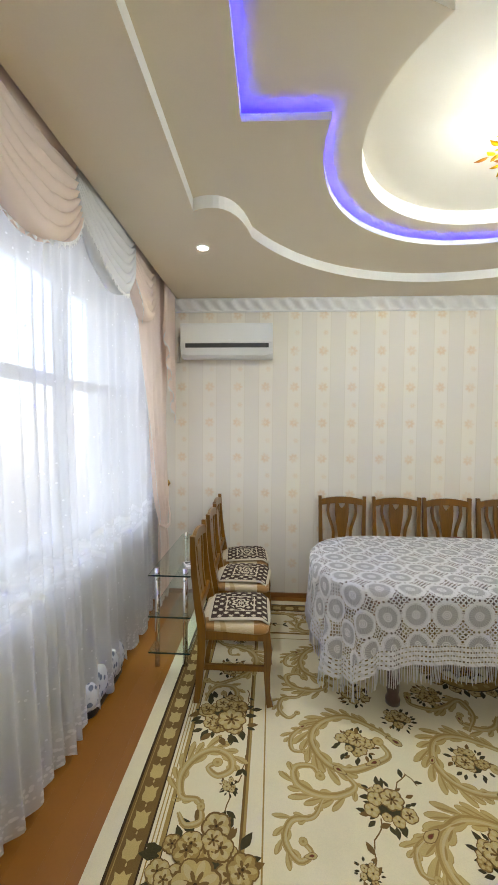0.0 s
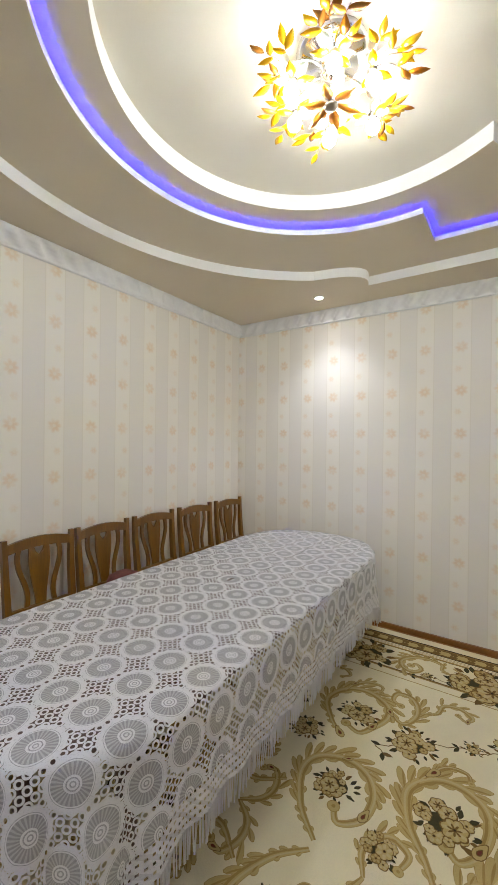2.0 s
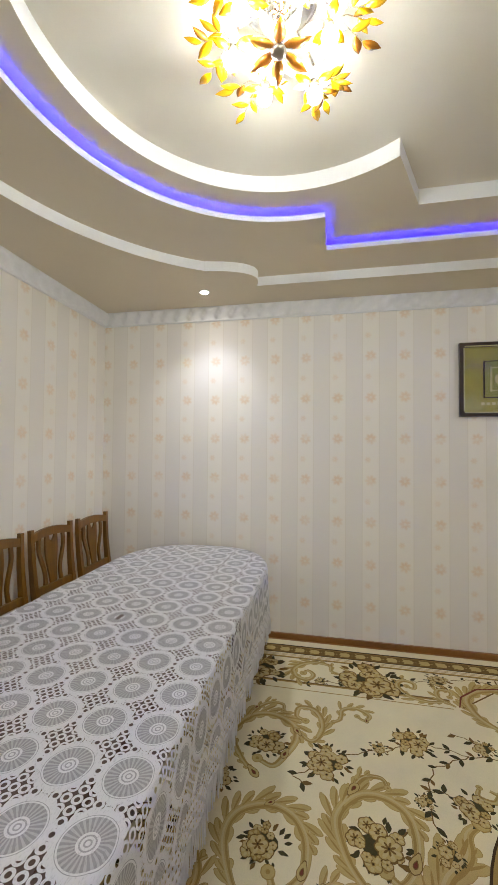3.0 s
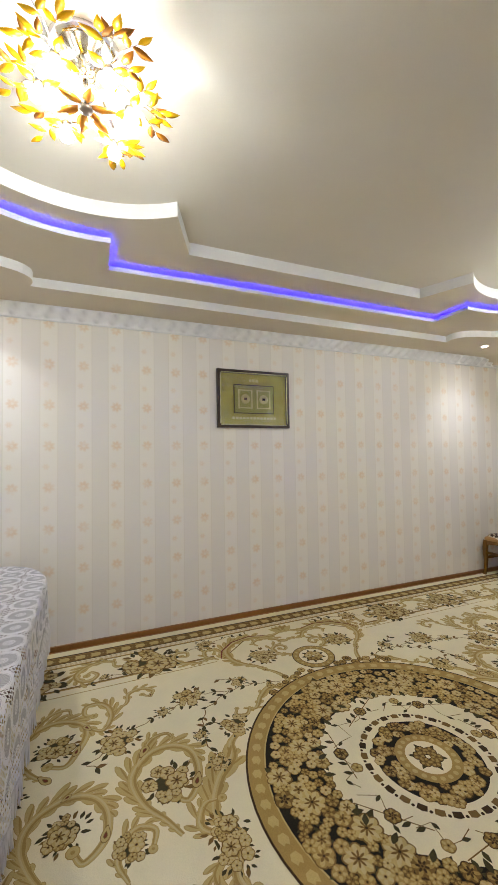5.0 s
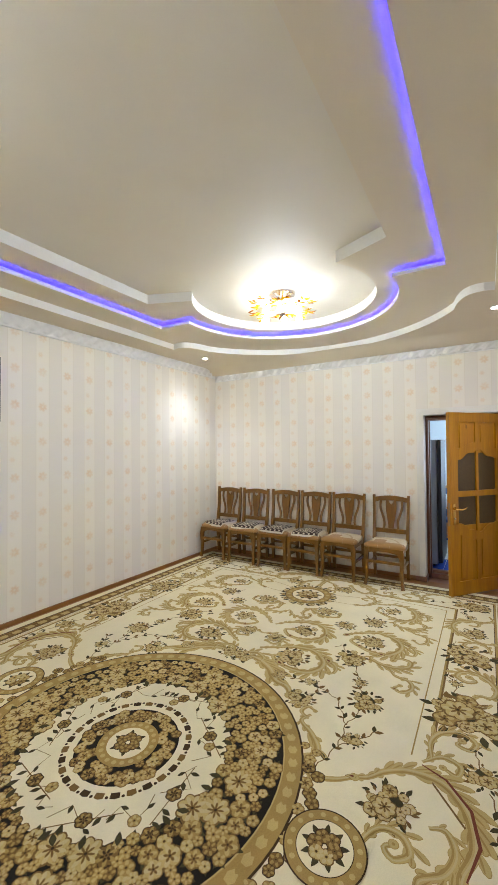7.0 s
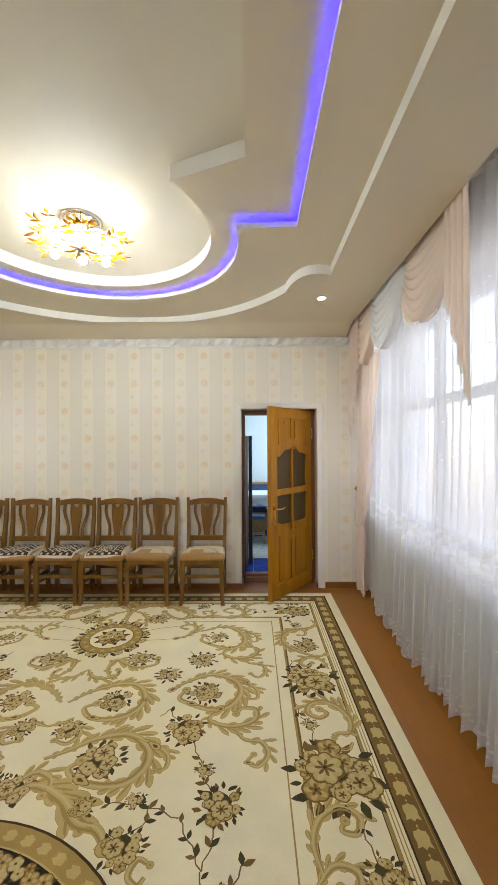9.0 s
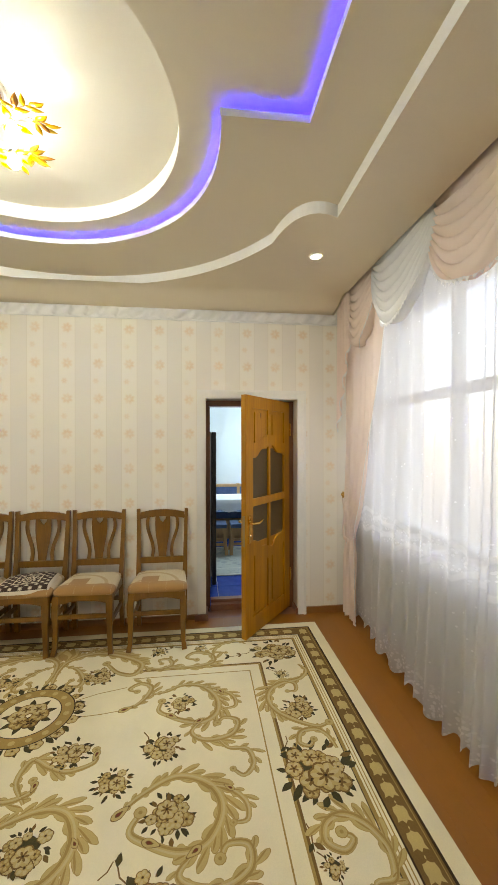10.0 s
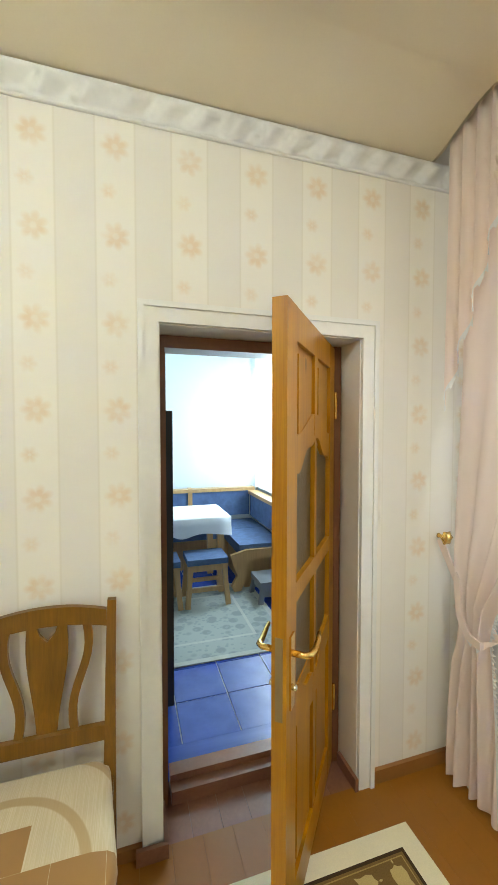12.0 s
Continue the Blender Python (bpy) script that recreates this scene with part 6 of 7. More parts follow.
    def eye(self, x, y, a, s):
        for ln, mat, h in ((1.75, MID_, 0.0016), (1.55, LIGHT, 0.0020), (0.72, MID_, 0.0024), (0.5, WINE, 0.0028)):
            self.petal(x - s * ln * 0.62 * math.cos(a), y - s * ln * 0.62 * math.sin(a), a, s * ln, s * ln * 0.52, mat, h, 0.0)

    def bouquet(self, x, y, r, rnd, big=True):
        n = int(14 + r * 80)
        for k in range(n):
            a = 6.283 * k / n + rnd.uniform(-0.25, 0.25)
            d = r * rnd.uniform(0.70, 1.02)
            self.leaf(x + d * math.cos(a) * 0.85, y + d * math.sin(a) * 0.85, a + rnd.uniform(-0.7, 0.7), r * rnd.uniform(0.26, 0.46), LEAF if rnd.random() < 0.75 else MID_, 0.0008)
        m = 11
        self.poly([(x + 0.6 * r * (0.85 + 0.15 * math.cos(3 * i)) * math.cos(6.283 * i / m), y + 0.6 * r * math.sin(6.283 * i / m)) for i in range(m)], LEAF, 0.0007)
        fl = int(6 + r * 55)
        for k in range(fl):
            a = 6.283 * k / fl * 1.618 + rnd.uniform(-0.4, 0.4)
            d = r * rnd.uniform(0.34, 0.78)
            self.flower(x + d * math.cos(a), y + d * math.sin(a), r * rnd.uniform(0.17, 0.31), rnd, h=0.0012 + 0.00025 * k)
        off = rnd.uniform(0, 6.283)
        self.flower(x + 0.28 * r * math.cos(off), y + 0.28 * r * math.sin(off), r * 0.44, rnd, 7 if big else 6, 0.0012 + 0.00025 * fl + 0.0004, LIGHT)

    def done(self, name, label):
        ob = part(name, self.bm, RUG_M, rug, label, normals=False)
        return tagged(ob, kind="stuff")


def frame_band(mo, inset, width, mat, h):
    a, b, c, d = RX0 + inset, RY0 + inset, RX1 - inset, RY1 - inset
    w = width
    for q in ([(a, b), (c, b), (c - w, b + w), (a + w, b + w)], [(c, b), (c, d), (c - w, d - w), (c - w, b + w)], [(c, d), (a, d), (a + w, d - w), (c - w, d - w)], [(a, d), (a, b), (a + w, b + w), (a + w, d - w)]):
        mo.poly(q, mat, h)


# border stripes
mo = Motifs()
frame_band(mo, 0.075, 0.012, DARK, 0.0004)
frame_band(mo, 0.087, 0.105, MID_, 0.0004)
frame_band(mo, 0.096, 0.004, TAN, 0.0008)
frame_band(mo, 0.192, 0.008, DARK, 0.0004)
frame_band(mo, 0.212, 0.005, TAN, 0.0004)
frame_band(mo, 0.228, 0.005, TAN, 0.0004)
frame_band(mo, 0.243, 0.018, TAN, 0.0004)
frame_band(mo, 0.261, 0.004, DARK, 0.0006)
# tulips along the brown band
def tulip(x, y, a):
    c, s = math.cos(a), math.sin(a)
    shape = [(-0.036, -0.010), (-0.034, -0.024), (-0.012, -0.030), (0.012, -0.026), (0.034, -0.032), (0.026, -0.012), (0.040, 0.0), (0.026, 0.012), (0.034, 0.032), (0.012, 0.026), (-0.012, 0.030), (-0.034, 0.024), (-0.036, 0.010), (-0.044, 0.0)]
    mo.poly([(x + u * c - v * s, y + u * s + v * c) for u, v in shape], LIGHT, 0.0010)
    mo.leaf(x - 0.062 * c, y - 0.062 * s, a, 0.016, LIGHT, 0.0010)


pitch = 0.112
for k in range(int((RY1 - RY0 - 0.3) / pitch) + 1):
    y = RY0 + 0.16 + k * pitch
    tulip(RX0 + 0.144, y, radians(90))
    tulip(RX1 - 0.144, y, radians(90))
for k in range(1, int((RX1 - RX0 - 0.3) / pitch)):
    x = RX0 + 0.16 + k * pitch
    tulip(x, RY0 + 0.144, 0)
    tulip(x, RY1 - 0.144, 0)
mo.done("border_band", "brown border band with straw tulips and stripes")

# inner frame lines, broken in the middle of each side
mo = Motifs()
for inset, w, m in ((0.555, 0.012, MID_), (0.567, 0.012, TAN), (0.640, 0.007, TAN)):
    a, b, c, d = RX0 + inset, RY0 + inset, RX1 - inset, RY1 - inset
    gx, gy = 0.52, 0.68
    for y in (b, d):
        mo.stroke([(a, y), (RCX - gx, y)], [w, w], m, 0.0004)
        mo.stroke([(RCX + gx, y), (c, y)], [w, w], m, 0.0004)
    for x in (a, c):
        mo.stroke([(x, b), (x, RCY - gy)], [w, w], m, 0.0004)
        mo.stroke([(x, RCY + gy), (x, d)], [w, w], m, 0.0004)
mo.done("inner_border", "thin brown frame lines")

# the four quarters
mo = Motifs()
rq = random.Random(21)
for sx in (-1, 1):
    for sy in (-1, 1):
        def P(dx, dy):
            return RCX + sx * dx, RCY + sy * dy

        def V(ctrl, w=0.042, leafy=True):
            mo.vine([P(*c) for c in ctrl], w, leafy)

        def T(ctrl):
            mo.twig([P(*c) for c in ctrl], rq)

        def E(dx, dy, a, size=0.045):
            mo.eye(*P(dx, dy), math.atan2(sy * math.sin(a), sx * math.cos(a)), size)

        # border along the long side
        mo.bouquet(*P(1.49, 2.93), 0.155, rq)
        mo.bouquet(*P(1.52, 2.30), 0.10, rq)
        mo.bouquet(*P(1.51, 1.88), 0.175, rq)
        mo.bouquet(*P(1.51, 1.13), 0.205, rq)
        mo.bouquet(*P(1.44, 1.46), 0.045, rq, False)
        mo.bouquet(*P(1.60, 0.70), 0.085, rq, False)
        mo.bouquet(*P(1.49, 2.64), 0.045, rq, False)
        V([(1.63, 2.74), (1.66, 2.66), (1.60, 2.58), (1.49, 2.55), (1.40, 2.50), (1.36, 2.41), (1.38, 2.31), (1.46, 2.22), (1.58, 2.15), (1.66, 2.17)], 0.050)
        V([(1.40, 2.52), (1.47, 2.57), (1.55, 2.53), (1.54, 2.46), (1.49, 2.46)], 0.034, False)
        V([(1.64, 1.99), (1.62, 2.08), (1.57, 2.13), (1.49, 2.12), (1.46, 2.05), (1.51, 2.02), (1.54, 2.06)], 0.040)
        V([(1.54, 1.33), (1.57, 1.39), (1.64, 1.40), (1.665, 1.50), (1.62, 1.60), (1.54, 1.65), (1.46, 1.62), (1.44, 1.55), (1.50, 1.51), (1.55, 1.55), (1.51, 1.58)], 0.052)
        V([(1.64, 1.33), (1.60, 1.28), (1.54, 1.30), (1.55, 1.36)], 0.036, False)
        V([(1.34, 0.66), (1.42, 0.74), (1.50, 0.72), (1.49, 0.65), (1.43, 0.67)], 0.038)
        V([(1.38, 0.70), (1.36, 0.82), (1.40, 0.92), (1.49, 0.97), (1.56, 0.93), (1.54, 0.86), (1.48, 0.87), (1.50, 0.91)], 0.044)
        T([(1.38, 1.63), (1.39, 1.52), (1.44, 1.44), (1.44, 1.31)])
        T([(1.60, 0.96), (1.56, 0.84), (1.60, 0.72)])
        T([(1.62, 0.62), (1.66, 0.50), (1.65, 0.36)])
        T([(1.40, 2.10), (1.38, 2.0), (1.42, 1.92)])
        T([(1.44, 2.80), (1.42, 2.70), (1.49, 2.62)])
        # border along the short side
        mo.bouquet(*P(0.96, 3.04), 0.045, rq, False)
        mo.bouquet(*P(0.66, 3.02), 0.055, rq, False)
        mo.bouquet(*P(0.30, 2.76), 0.095, rq, False)
        V([(1.30, 3.06), (1.22, 3.10), (1.10, 3.06), (1.06, 2.98), (1.14, 2.95)], 0.034)
        V([(0.58, 2.83), (0.68, 2.80), (0.76, 2.84), (0.74, 2.91), (0.67, 2.91), (0.69, 2.86)], 0.036)
        V([(0.70, 2.81), (0.90, 2.80), (1.04, 2.84), (1.03, 2.94), (0.92, 2.98), (0.86, 2.92), (0.93, 2.88)], 0.046)
        T([(1.32, 2.94), (1.22, 2.90), (1.14, 2.90)])
        T([(0.84, 3.08), (0.72, 3.05), (0.60, 2.98)])
        # arch at the middle of the short side
        V([(0.02, 2.70), (0.01, 2.86), (0.05, 2.98), (0.20, 3.05), (0.40, 2.99), (0.55, 2.88), (0.52, 2.76), (0.41, 2.79), (0.31, 2.91)], 0.058)
        V([(0.03, 2.92), (0.13, 2.86), (0.20, 2.74), (0.19, 2.67), (0.11, 2.69), (0.13, 2.74)], 0.042)
        for k in range(5):
            a_ = radians(54 + 18 * k)
            x_, y_ = P(0.02, 2.98)
            mo.leaf(x_, y_, math.atan2(sy * math.sin(a_), sx * math.cos(a_)), 0.17 - 0.02 * abs(k - 2), LIGHT if k % 2 else TAN, 0.0016)
        mo.stroke([P(0.20, 2.52), P(0.34, 2.58), P(0.50, 2.62)], [0.006] * 3, TAN, 0.0006)
        mo.stroke([P(0.26, 2.38), P(0.40, 2.39), P(0.52, 2.41)], [0.006] * 3, TAN, 0.0006)
        # field sprays
        for dx, dy, r in ((0.84, 2.43, 0.085), (0.77, 2.10, 0.095), (0.83, 1.73, 0.105), (0.30, 1.66, 0.095), (0.56, 1.92, 0.085), (0.32, 2.12, 0.095), (0.76, 1.42, 0.115),
                          (0.90, 1.16, 0.05), (0.98, 0.98, 0.105), (1.01, 0.63, 0.06), (0.38, 1.22, 0.12), (0.62, 0.80, 0.09), (1.25, 0.34, 0.115), (0.62, 1.00, 0.045), (0.40, 0.96, 0.06), (0.13, 1.42, 0.075)):
            mo.bouquet(*P(dx, dy), r, rq, r > 0.1)
        V([(0.66, 2.53), (0.75, 2.55), (0.84, 2.60), (0.96, 2.58), (1.05, 2.46), (1.05, 2.33), (0.97, 2.26), (0.87, 2.28), (0.78, 2.33), (0.72, 2.38), (0.73, 2.46)], 0.050)
        V([(0.53, 2.41), (0.59, 2.45), (0.64, 2.53), (0.65, 2.61), (0.58, 2.65), (0.52, 2.60), (0.57, 2.57)], 0.042)
        V([(0.96, 2.58), (1.07, 2.53), (1.15, 2.46), (1.16, 2.37), (1.09, 2.35)], 0.032)
        V([(0.96, 2.27), (0.91, 2.19), (0.97, 2.13), (1.07, 2.13), (1.14, 2.17), (1.16, 2.25), (1.09, 2.28), (1.05, 2.24)], 0.044)
        V([(1.05, 2.12), (1.10, 2.06), (1.19, 2.04), (1.21, 1.95), (1.16, 1.89), (1.11, 1.93)], 0.034)
        V([(0.62, 1.76), (0.70, 1.84), (0.85, 1.92), (1.00, 1.86), (1.05, 1.74), (0.99, 1.61), (0.88, 1.58), (0.75, 1.63), (0.68, 1.68), (0.71, 1.76)], 0.056)
        V([(0.98, 1.86), (1.08, 1.83), (1.15, 1.76), (1.15, 1.68), (1.09, 1.67)], 0.032)
        V([(0.94, 1.58), (0.88, 1.50), (0.96, 1.45), (1.06, 1.45), (1.14, 1.50), (1.14, 1.58), (1.06, 1.59), (1.03, 1.54)], 0.048)
        V([(1.03, 1.43), (1.08, 1.35), (1.17, 1.33), (1.20, 1.25), (1.15, 1.18), (1.10, 1.21), (1.13, 1.25)], 0.036)
        V([(0.02, 1.64), (0.13, 1.75), (0.29, 1.82), (0.41, 1.79), (0.47, 1.67), (0.44, 1.56), (0.34, 1.50), (0.21, 1.51), (0.14, 1.59), (0.20, 1.63)], 0.056)
        V([(0.21, 1.86), (0.13, 1.98), (0.15, 2.10), (0.24, 2.05), (0.34, 2.01), (0.45, 2.05), (0.44, 2.13)], 0.042)
        V([(0.00, 1.98), (0.06, 1.90), (0.14, 1.88), (0.22, 1.92), (0.20, 1.98)], 0.040)
        V([(0.10, 1.22), (0.19, 1.27), (0.31, 1.35), (0.47, 1.38), (0.59, 1.29), (0.61, 1.18), (0.55, 1.09), (0.44, 1.07), (0.32, 1.10), (0.25, 1.16), (0.29, 1.21)], 0.062)
        V([(0.52, 1.36), (0.62, 1.31), (0.70, 1.25), (0.71, 1.17), (0.66, 1.15)], 0.034)
        V([(0.00, 1.44), (0.10, 1.47), (0.20, 1.40), (0.17, 1.32), (0.09, 1.34)], 0.040)
        # leaves that hug the medallion
        V([(0.02, 1.00), (0.14, 1.07), (0.30, 1.00), (0.40, 0.90), (0.50, 0.87), (0.56, 0.80)], 0.075)
        V([(0.02, 1.04), (0.10, 1.14), (0.20, 1.10), (0.20, 1.02)], 0.045)
        V([(0.74, 0.70), (0.71, 0.63), (0.80, 0.56), (0.87, 0.47), (0.85, 0.38), (0.90, 0.31), (1.00, 0.34), (1.08, 0.40)], 0.046)
        V([(0.74, 0.66), (0.68, 0.70), (0.70, 0.76), (0.75, 0.74)], 0.030, False)
        mo.bouquet(*P(0.05, 1.05), 0.09, rq)
        # arch at the middle of the long side
        V([(1.06, 0.40), (1.13, 0.43), (1.20, 0.51), (1.30, 0.57), (1.44, 0.57), (1.54, 0.46), (1.57, 0.30), (1.53, 0.15), (1.57, 0.02)], 0.062)
        mo.stroke([P(1.34, 0.64), P(1.45, 0.60), P(1.555, 0.48), P(1.59, 0.32), P(1.55, 0.16)], [0.006, 0.012, 0.014, 0.014, 0.006], WINE, 0.0012)
        V([(1.20, 0.03), (1.19, 0.12), (1.24, 0.21), (1.32, 0.22), (1.36, 0.16), (1.31, 0.11), (1.27, 0.14), (1.30, 0.17)], 0.042)
        V([(1.41, 0.31), (1.47, 0.33), (1.51, 0.25), (1.48, 0.15), (1.40, 0.08), (1.42, 0.02)], 0.046)
        mo.stroke([P(1.34, 0.62), P(1.58, 0.33), P(1.685, 0.32)], [0.010] * 3, MID_, 0.0004)
        for k in range(4):
            x_, y_ = P(1.56, 0.02)
            a_ = radians(-20 + 22 * k)
            mo.leaf(x_, y_, math.atan2(sy * math.sin(a_), sx * math.cos(a_)), 0.12, LIGHT if k % 2 else TAN, 0.0016)
        T([(0.90, 0.36), (0.95, 0.55), (0.94, 0.72), (0.82, 0.92), (0.63, 0.99), (0.49, 0.98)])
        T([(0.94, 0.72), (0.97, 0.84), (0.99, 0.96)])
        T([(0.98, 0.98), (0.90, 1.10), (0.86, 1.24), (0.80, 1.36)])
        T([(0.95, 0.55), (1.02, 0.62), (1.10, 0.76)])
        T([(0.70, 1.50), (0.64, 1.58), (0.60, 1.52)])
        T([(0.66, 2.22), (0.70, 2.14), (0.76, 2.12)])
        T([(0.60, 0.82), (0.70, 0.92), (0.68, 0.98)])
        for dx, dy, a, z_ in ((0.52, 2.41, 3.6, 0.05), (1.08, 2.51, -0.8, 0.035), (0.79, 2.33, 2.6, 0.045), (0.95, 2.27, 0.6, 0.04), (0.62, 1.76, 3.9, 0.05), (0.76, 1.63, 2.8, 0.045), (0.94, 1.58, 0.6, 0.04),
                          (1.09, 1.83, -0.6, 0.032), (0.22, 1.51, 2.9, 0.045), (0.33, 1.10, 2.7, 0.055), (0.63, 1.30, -0.6, 0.05), (0.45, 2.10, 1.4, 0.04), (0.22, 1.95, 1.5, 0.035), (1.10, 1.20, 3.0, 0.03), (0.48, 1.66, -1.0, 0.03), (1.07, 0.40, 0.4, 0.03)):
            E(dx, dy, a, z_)
mo.done("scrollwork", "tan scrolls with flower sprays and dark leaves")


# medallions
def disc(mo, x, y, r, mat, h, n=72, wav=0.0, waves=0):
    mo.poly([(x + (r + wav * math.cos(waves * 6.283 * i / n)) * math.cos(6.283 * i / n), y + (r + wav * math.cos(waves * 6.283 * i / n)) * math.sin(6.283 * i / n)) for i in range(n)], mat, h)


mo = Motifs()
rm = random.Random(5)
disc(mo, RCX, RCY, 0.915, DARK, 0.0020)
disc(mo, RCX, RCY, 0.905, TAN, 0.0024)
disc(mo, RCX, RCY, 0.822, LIGHT, 0.0027)
disc(mo, RCX, RCY, 0.815, BLACK, 0.0030)
for k in range(64):
    a = 6.283 * k / 64
    x, y = RCX + 0.862 * math.cos(a), RCY + 0.862 * math.sin(a)
    c, s = math.cos(a + 1.571), math.sin(a + 1.571)
    shape = [(-0.028, -0.012), (-0.006, -0.024), (0.022, -0.012), (0.014, 0.0), (0.026, 0.012), (0.0, 0.024), (-0.028, 0.014)]
    mo.poly([(x + u * c - v * s, y + u * s + v * c) for u, v in shape], LIGHT, 0.0030)
placed = []
tries = 0
while len(placed) < 420 and tries < 16000:
    tries += 1
    rr = math.sqrt(rm.uniform(0.535 ** 2, 0.790 ** 2))
    a = rm.uniform(0, 6.283)
    x, y = RCX + rr * math.cos(a), RCY + rr * math.sin(a)
    size = rm.choice((0.046, 0.038, 0.032, 0.027, 0.023)) if len(placed) > 22 else rm.uniform(0.058, 0.070)
    if rr + size * 0.8 > 0.815:
        continue
    if all(math.hypot(x - p[0], y - p[1]) > 0.74 * (size + p[2]) for p in placed):
        placed.append((x, y, size))
for k, (x, y, s) in enumerate(placed):
    for q in range(2):
        mo.leaf(x, y, rm.uniform(0, 6.28), s * 1.5, LEAF, 0.0034)
    mo.flower(x, y, s, rm, 8 if s > 0.056 else None, 0.0040, rm.choice((LIGHT, TAN, TAN, MID_)) if s < 0.056 else LIGHT)
# pale inner disc
disc(mo, RCX, RCY, 0.530, CREAM, 0.0033, 120, 0.010, 20)
for k in range(26):
    a = 6.283 * k / 26 + rm.uniform(-0.1, 0.1)
    mo.leaf(RCX + 0.55 * math.cos(a), RCY + 0.55 * math.sin(a), a + 3.14 + rm.uniform(-0.7, 0.7), 0.06, LEAF, 0.0065)
for k in range(28):
    a = 6.283 * k / 28
    c, s = math.cos(a), math.sin(a)
    x, y = RCX + 0.315 * c, RCY + 0.315 * s
    mo.poly([(x + u * c - v * s, y + u * s + v * c) for u, v in ((-0.016, -0.020), (0.012, -0.022), (0.018, 0.0), (0.012, 0.022), (-0.016, 0.020))], MID_ if k % 2 else DARK, 0.0040)
    b = a + 3.1416 / 28
    disc(mo, RCX + 0.322 * math.cos(b), RCY + 0.322 * math.sin(b), 0.008, DARK, 0.0040, 8)
for k in range(7):
    a = 6.283 * k / 7 + 0.2
    x, y = RCX + 0.43 * math.cos(a), RCY + 0.43 * math.sin(a)
    mo2 = [(x + 0.16 * t * math.cos(a + 1.9) , y + 0.16 * t * math.sin(a + 1.9)) for t in (-1, -0.6, -0.2, 0.2, 0.6, 1)]
    mo.stroke(mo2, [0.005] * 6, MID_, 0.0040)
    for t in (-0.9, -0.5, 0.45, 0.8):
        q = rm.uniform(-0.8, 0.8)
        mo.leaf(x + 0.16 * t * math.cos(a + 1.9), y + 0.16 * t * math.sin(a + 1.9), a + q, 0.05, LEAF, 0.0044)
    mo.flower(x, y, 0.036, rm, 6, 0.0048, MID_)
for k in range(11):
    a = 6.283 * k / 11 + 0.5
    ring_ = [(RCX + (0.42 + 0.05 * math.sin(j * 2.1 + k)) * math.cos(a + 0.13 * j), RCY + (0.42 + 0.05 * math.sin(j * 2.1 + k)) * math.sin(a + 0.13 * j)) for j in range(5)]
    mo.stroke(ring_, [0.004] * 5, MID_, 0.0042)
    mo.leaf(*ring_[1], a + rm.uniform(0, 6), 0.042, LEAF, 0.0045)
    mo.leaf(*ring_[3], a + rm.uniform(0, 6), 0.042, LEAF, 0.0045)
    if k % 2:
        mo.flower(*ring_[2], 0.028, rm, 5, 0.0048, TAN)
disc(mo, RCX, RCY, 0.265, BLACK, 0.0040)
for k in range(66):
    rr = math.sqrt(rm.uniform(0.165 ** 2, 0.252 ** 2))
    a = 2.39996 * k
    mo.flower(RCX + rr * math.cos(a), RCY + rr * math.sin(a), rm.uniform(0.022, 0.036), rm, None, 0.0046 + 0.00001 * k, rm.choice((TAN, LIGHT, MID_)))
disc(mo, RCX, RCY, 0.158, TAN, 0.0066)
for k in range(20):
    a = 6.283 * k / 20
    disc(mo, RCX + 0.133 * math.cos(a), RCY + 0.133 * math.sin(a), 0.013, LIGHT, 0.0070, 8)
disc(mo, RCX, RCY, 0.108, CREAM, 0.0072)
for k in range(6):
    a = 6.283 * k / 6
    mo.leaf(RCX + 0.05 * math.cos(a), RCY + 0.05 * math.sin(a), a, 0.045, LEAF, 0.0075)
    mo.flower(RCX + 0.042 * math.cos(a), RCY + 0.042 * math.sin(a), 0.030, rm, 5, 0.0078, MID_)
# satellites
for x, y, r in ((RCX - 1.075, RCY - 0.02, 0.155), (RCX + 1.085, RCY - 0.01, 0.155), (RCX, RCY - 2.42, 0.235), (RCX, RCY + 2.42, 0.235)):
    if r > 0.2:
        for k in range(30):
            a = 6.283 * k / 30
            mo.leaf(x + r * math.cos(a), y + r * math.sin(a), a + rm.uniform(-0.6, 0.6), 0.07, LEAF, 0.0016)
            if k % 2 == 0:
                mo.flower(x + r * 1.08 * math.cos(a), y + r * 1.08 * math.sin(a), rm.uniform(0.025, 0.04), rm, None, 0.0018)
    disc(mo, x, y, r + 0.006, DARK, 0.0042, 48)
    disc(mo, x, y, r, TAN, 0.0045, 48)
    disc(mo, x, y, r * 0.72, DARK, 0.0048, 48)
    disc(mo, x, y, r * 0.70, CREAM, 0.0051, 48)
    for k in range(16):
        a = 6.283 * k / 16
        disc(mo, x + 0.86 * r * math.cos(a), y + 0.86 * r * math.sin(a), r * 0.075, LIGHT, 0.0050, 7)
    for k in range(9):
        a = 6.283 * k / 9
        mo.leaf(x + 0.28 * r * math.cos(a), y + 0.28 * r * math.sin(a), a, r * 0.34, LEAF, 0.0056)
    for k in range(6):
        a = 6.283 * k / 6
        mo.flower(x + 0.26 * r * math.cos(a), y + 0.26 * r * math.sin(a), r * 0.2, rm, 5, 0.0060, rm.choice((LIGHT, TAN, MID_)))
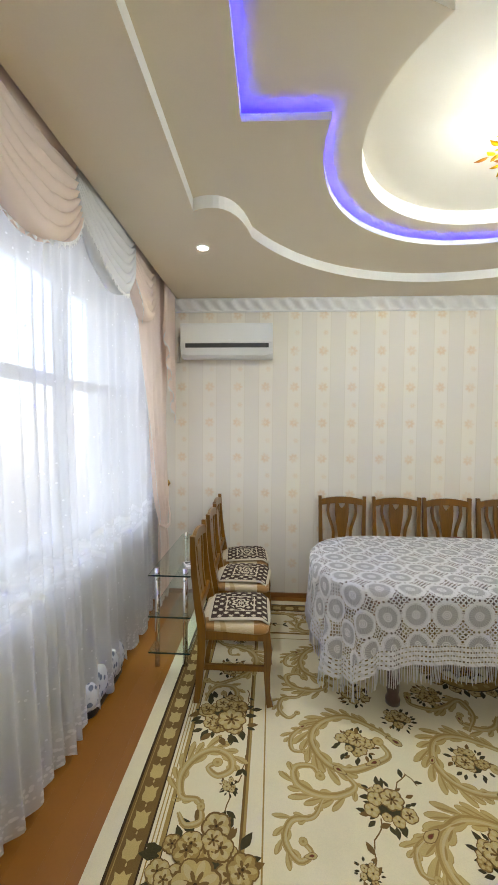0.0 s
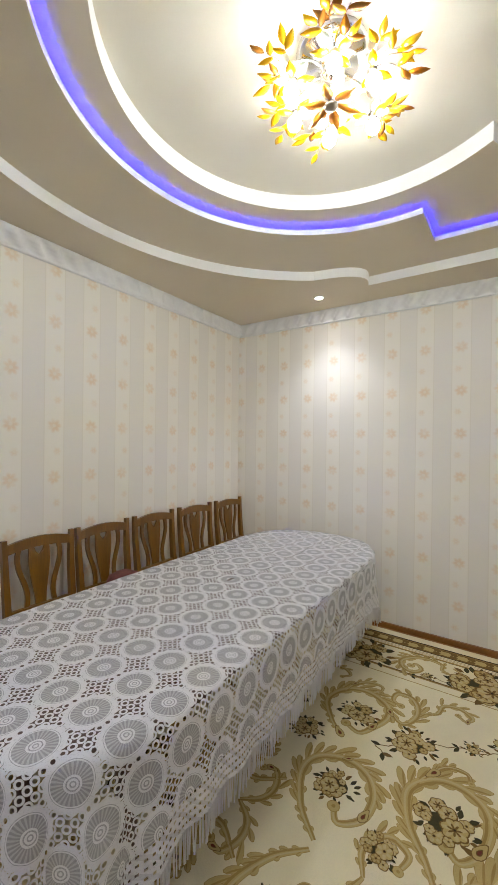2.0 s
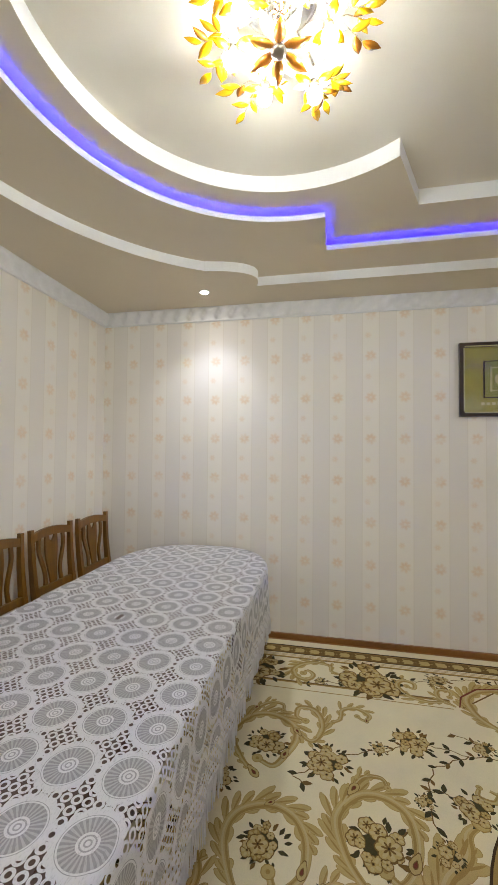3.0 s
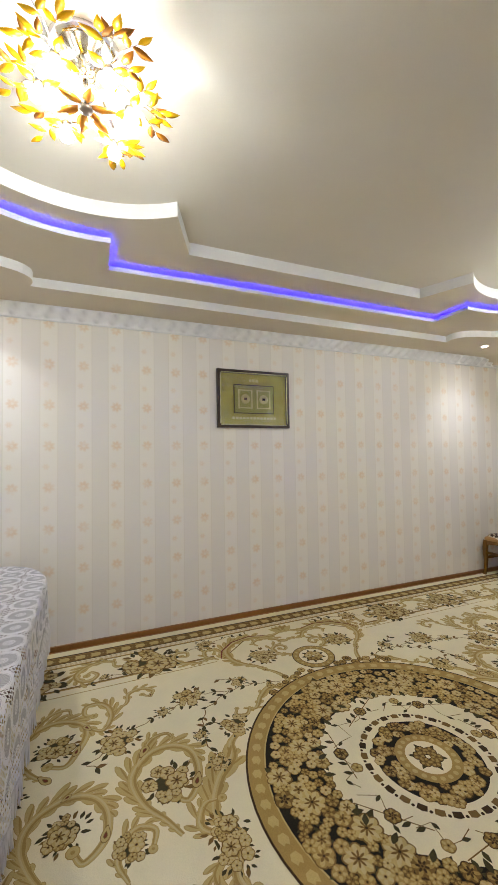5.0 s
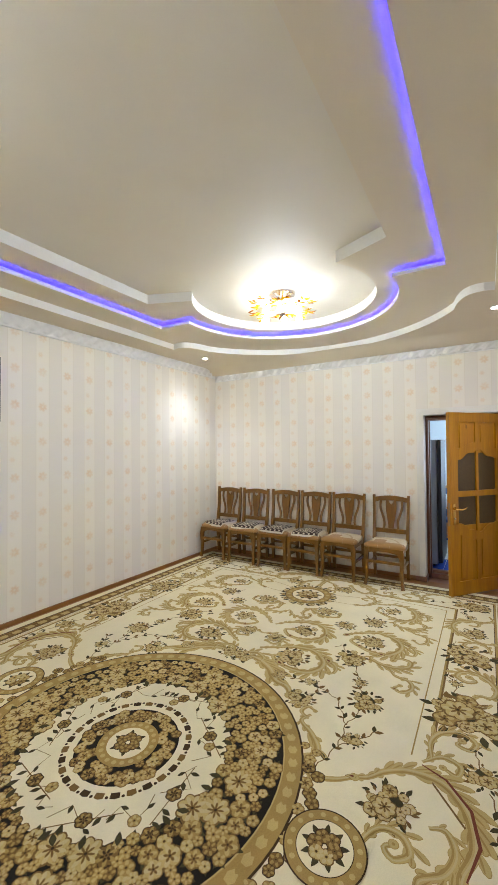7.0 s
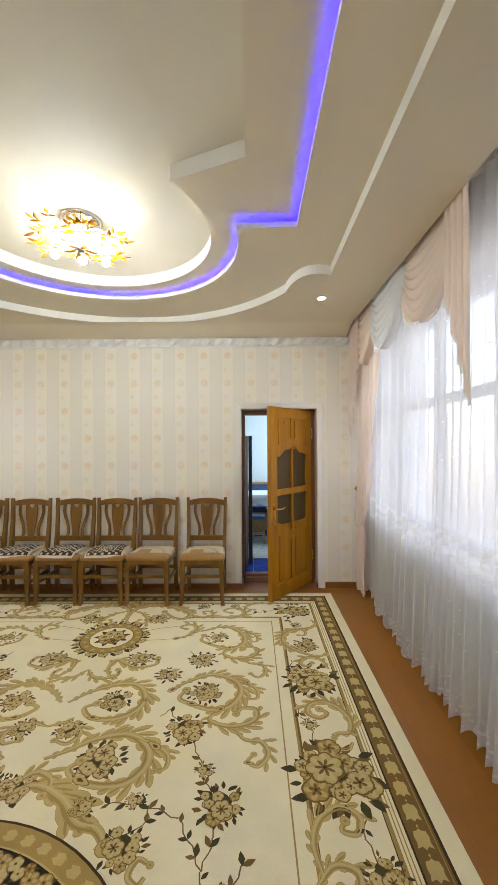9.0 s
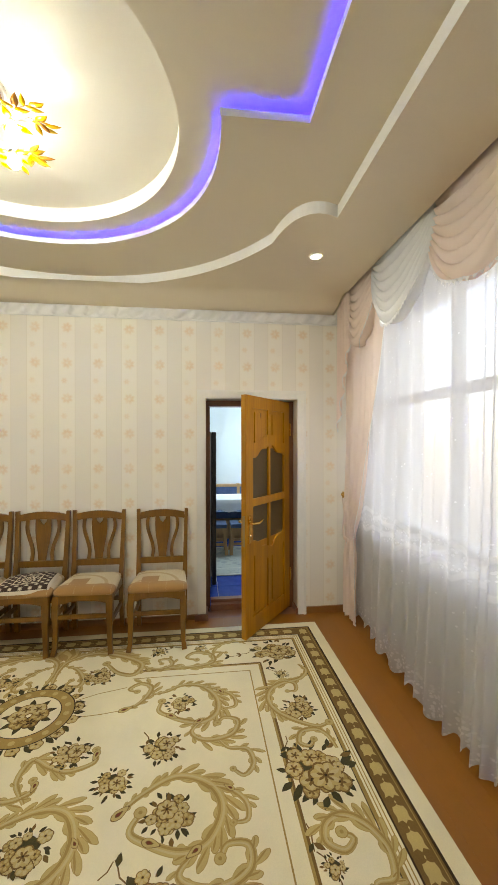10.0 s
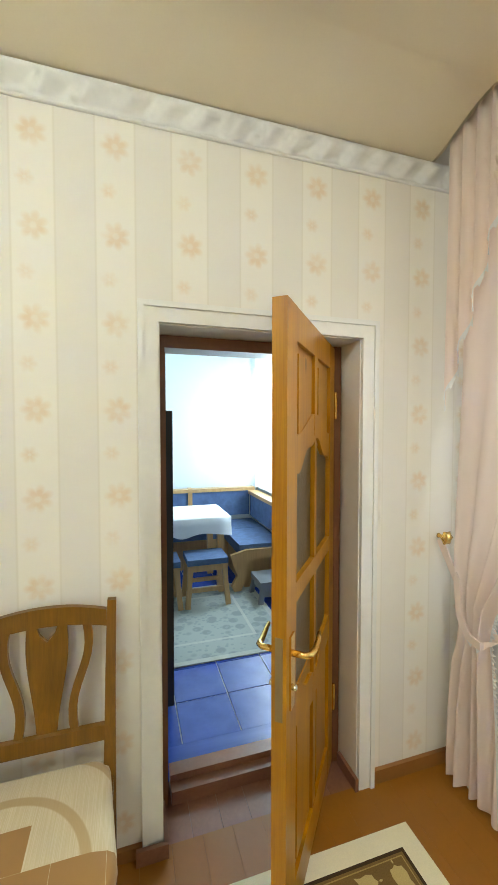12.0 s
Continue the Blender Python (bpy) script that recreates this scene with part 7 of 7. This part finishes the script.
for sy in (-1, 1):
    for k in range(22):
        a = radians(180 if sy < 0 else 0) + radians(-30 + 60 * k / 21)
        rr = 0.955 + 0.03 * math.sin(k * 2.3)
        mo.flower(RCX + rr * math.cos(a), RCY + rr * math.sin(a), rm.uniform(0.022, 0.036), rm, None, 0.0014, rm.choice((TAN, MID_)))
mo.done("medallion", "round floral medallion on a near-black ground")


# ---- floorboards and tiles ----
def shared_box(name, lo, hi, mat, bevel):
    bm = bmesh.new()
    slab(bm, lo, hi)
    bmesh.ops.bevel(bm, geom=[e for e in bm.edges if e.verts[0].co.z > lo[2] and e.verts[1].co.z > lo[2]], offset=bevel, segments=1, affect="EDGES")
    me = bpy.data.meshes.new(name)
    bm.to_mesh(me)
    bm.free()
    me.materials.append(mat)
    return me


PLANK = 0.118
plank = shared_box("floorboard", (0.00015, 0, -0.022), (PLANK - 0.00015, YN - YS, 0), M_FLOOR, 0.0003)
plank_door = shared_box("floorboard", (0.0003, 0, -0.022), (PLANK - 0.0003, 0.27, 0), M_THRESH, 0.0008)
x = XW
while x < XE - 0.02:
    ob = new("floorboard", plank)
    ob.parent = floor
    ob.matrix_basis = pose(x, YS, 0)
    x += PLANK
x = DOOR[0] + 0.006
while x < DOOR[1] - 0.02:
    ob = new("floorboard", plank_door)
    ob.parent = floor
    ob.matrix_basis = pose(x, YS - 0.268, 0)
    x += PLANK
g = Graph("glossy_blue_tile")
info_ = g.t.nodes.new("ShaderNodeObjectInfo")
n_ = g.noise(3.0, 4)
g.set(Base_Color=g.mix(g.ramp(n_, 0.3, 0.7), (0.022, 0.065, 0.36), (0.035, 0.10, 0.47)), Roughness=g.m("ADD", 0.16, g.m("MULTIPLY", info_.outputs["Random"], 0.08)))
g.bump(g.noise(20, 2), 0.05, 0.001)
TILE = 0.305
tile = shared_box("floor_tile", (0.003, 0.003, -0.004), (TILE - 0.003, TILE - 0.003, 0.0005), g.mat, 0.0012)
for i in range(-4, 7):
    for j in range(-9, 2):
        tx, ty = -0.09 + i * TILE, -4.035 + j * TILE
        if tx > KX0 - 0.25 and tx + TILE < KX1 and ty > KY0 - 0.25 and ty < KY1 - 0.3:
            ob = new("floor_tile", tile)
            ob.parent = kfloor
            ob.matrix_basis = pose(tx, ty, 0)
bm = bmesh.new()
slab(bm, (KX0, KY1 - 0.185, -0.004), (KX1, KY1, 0.0))
part("floor_tile", bm, g.mat, kfloor)
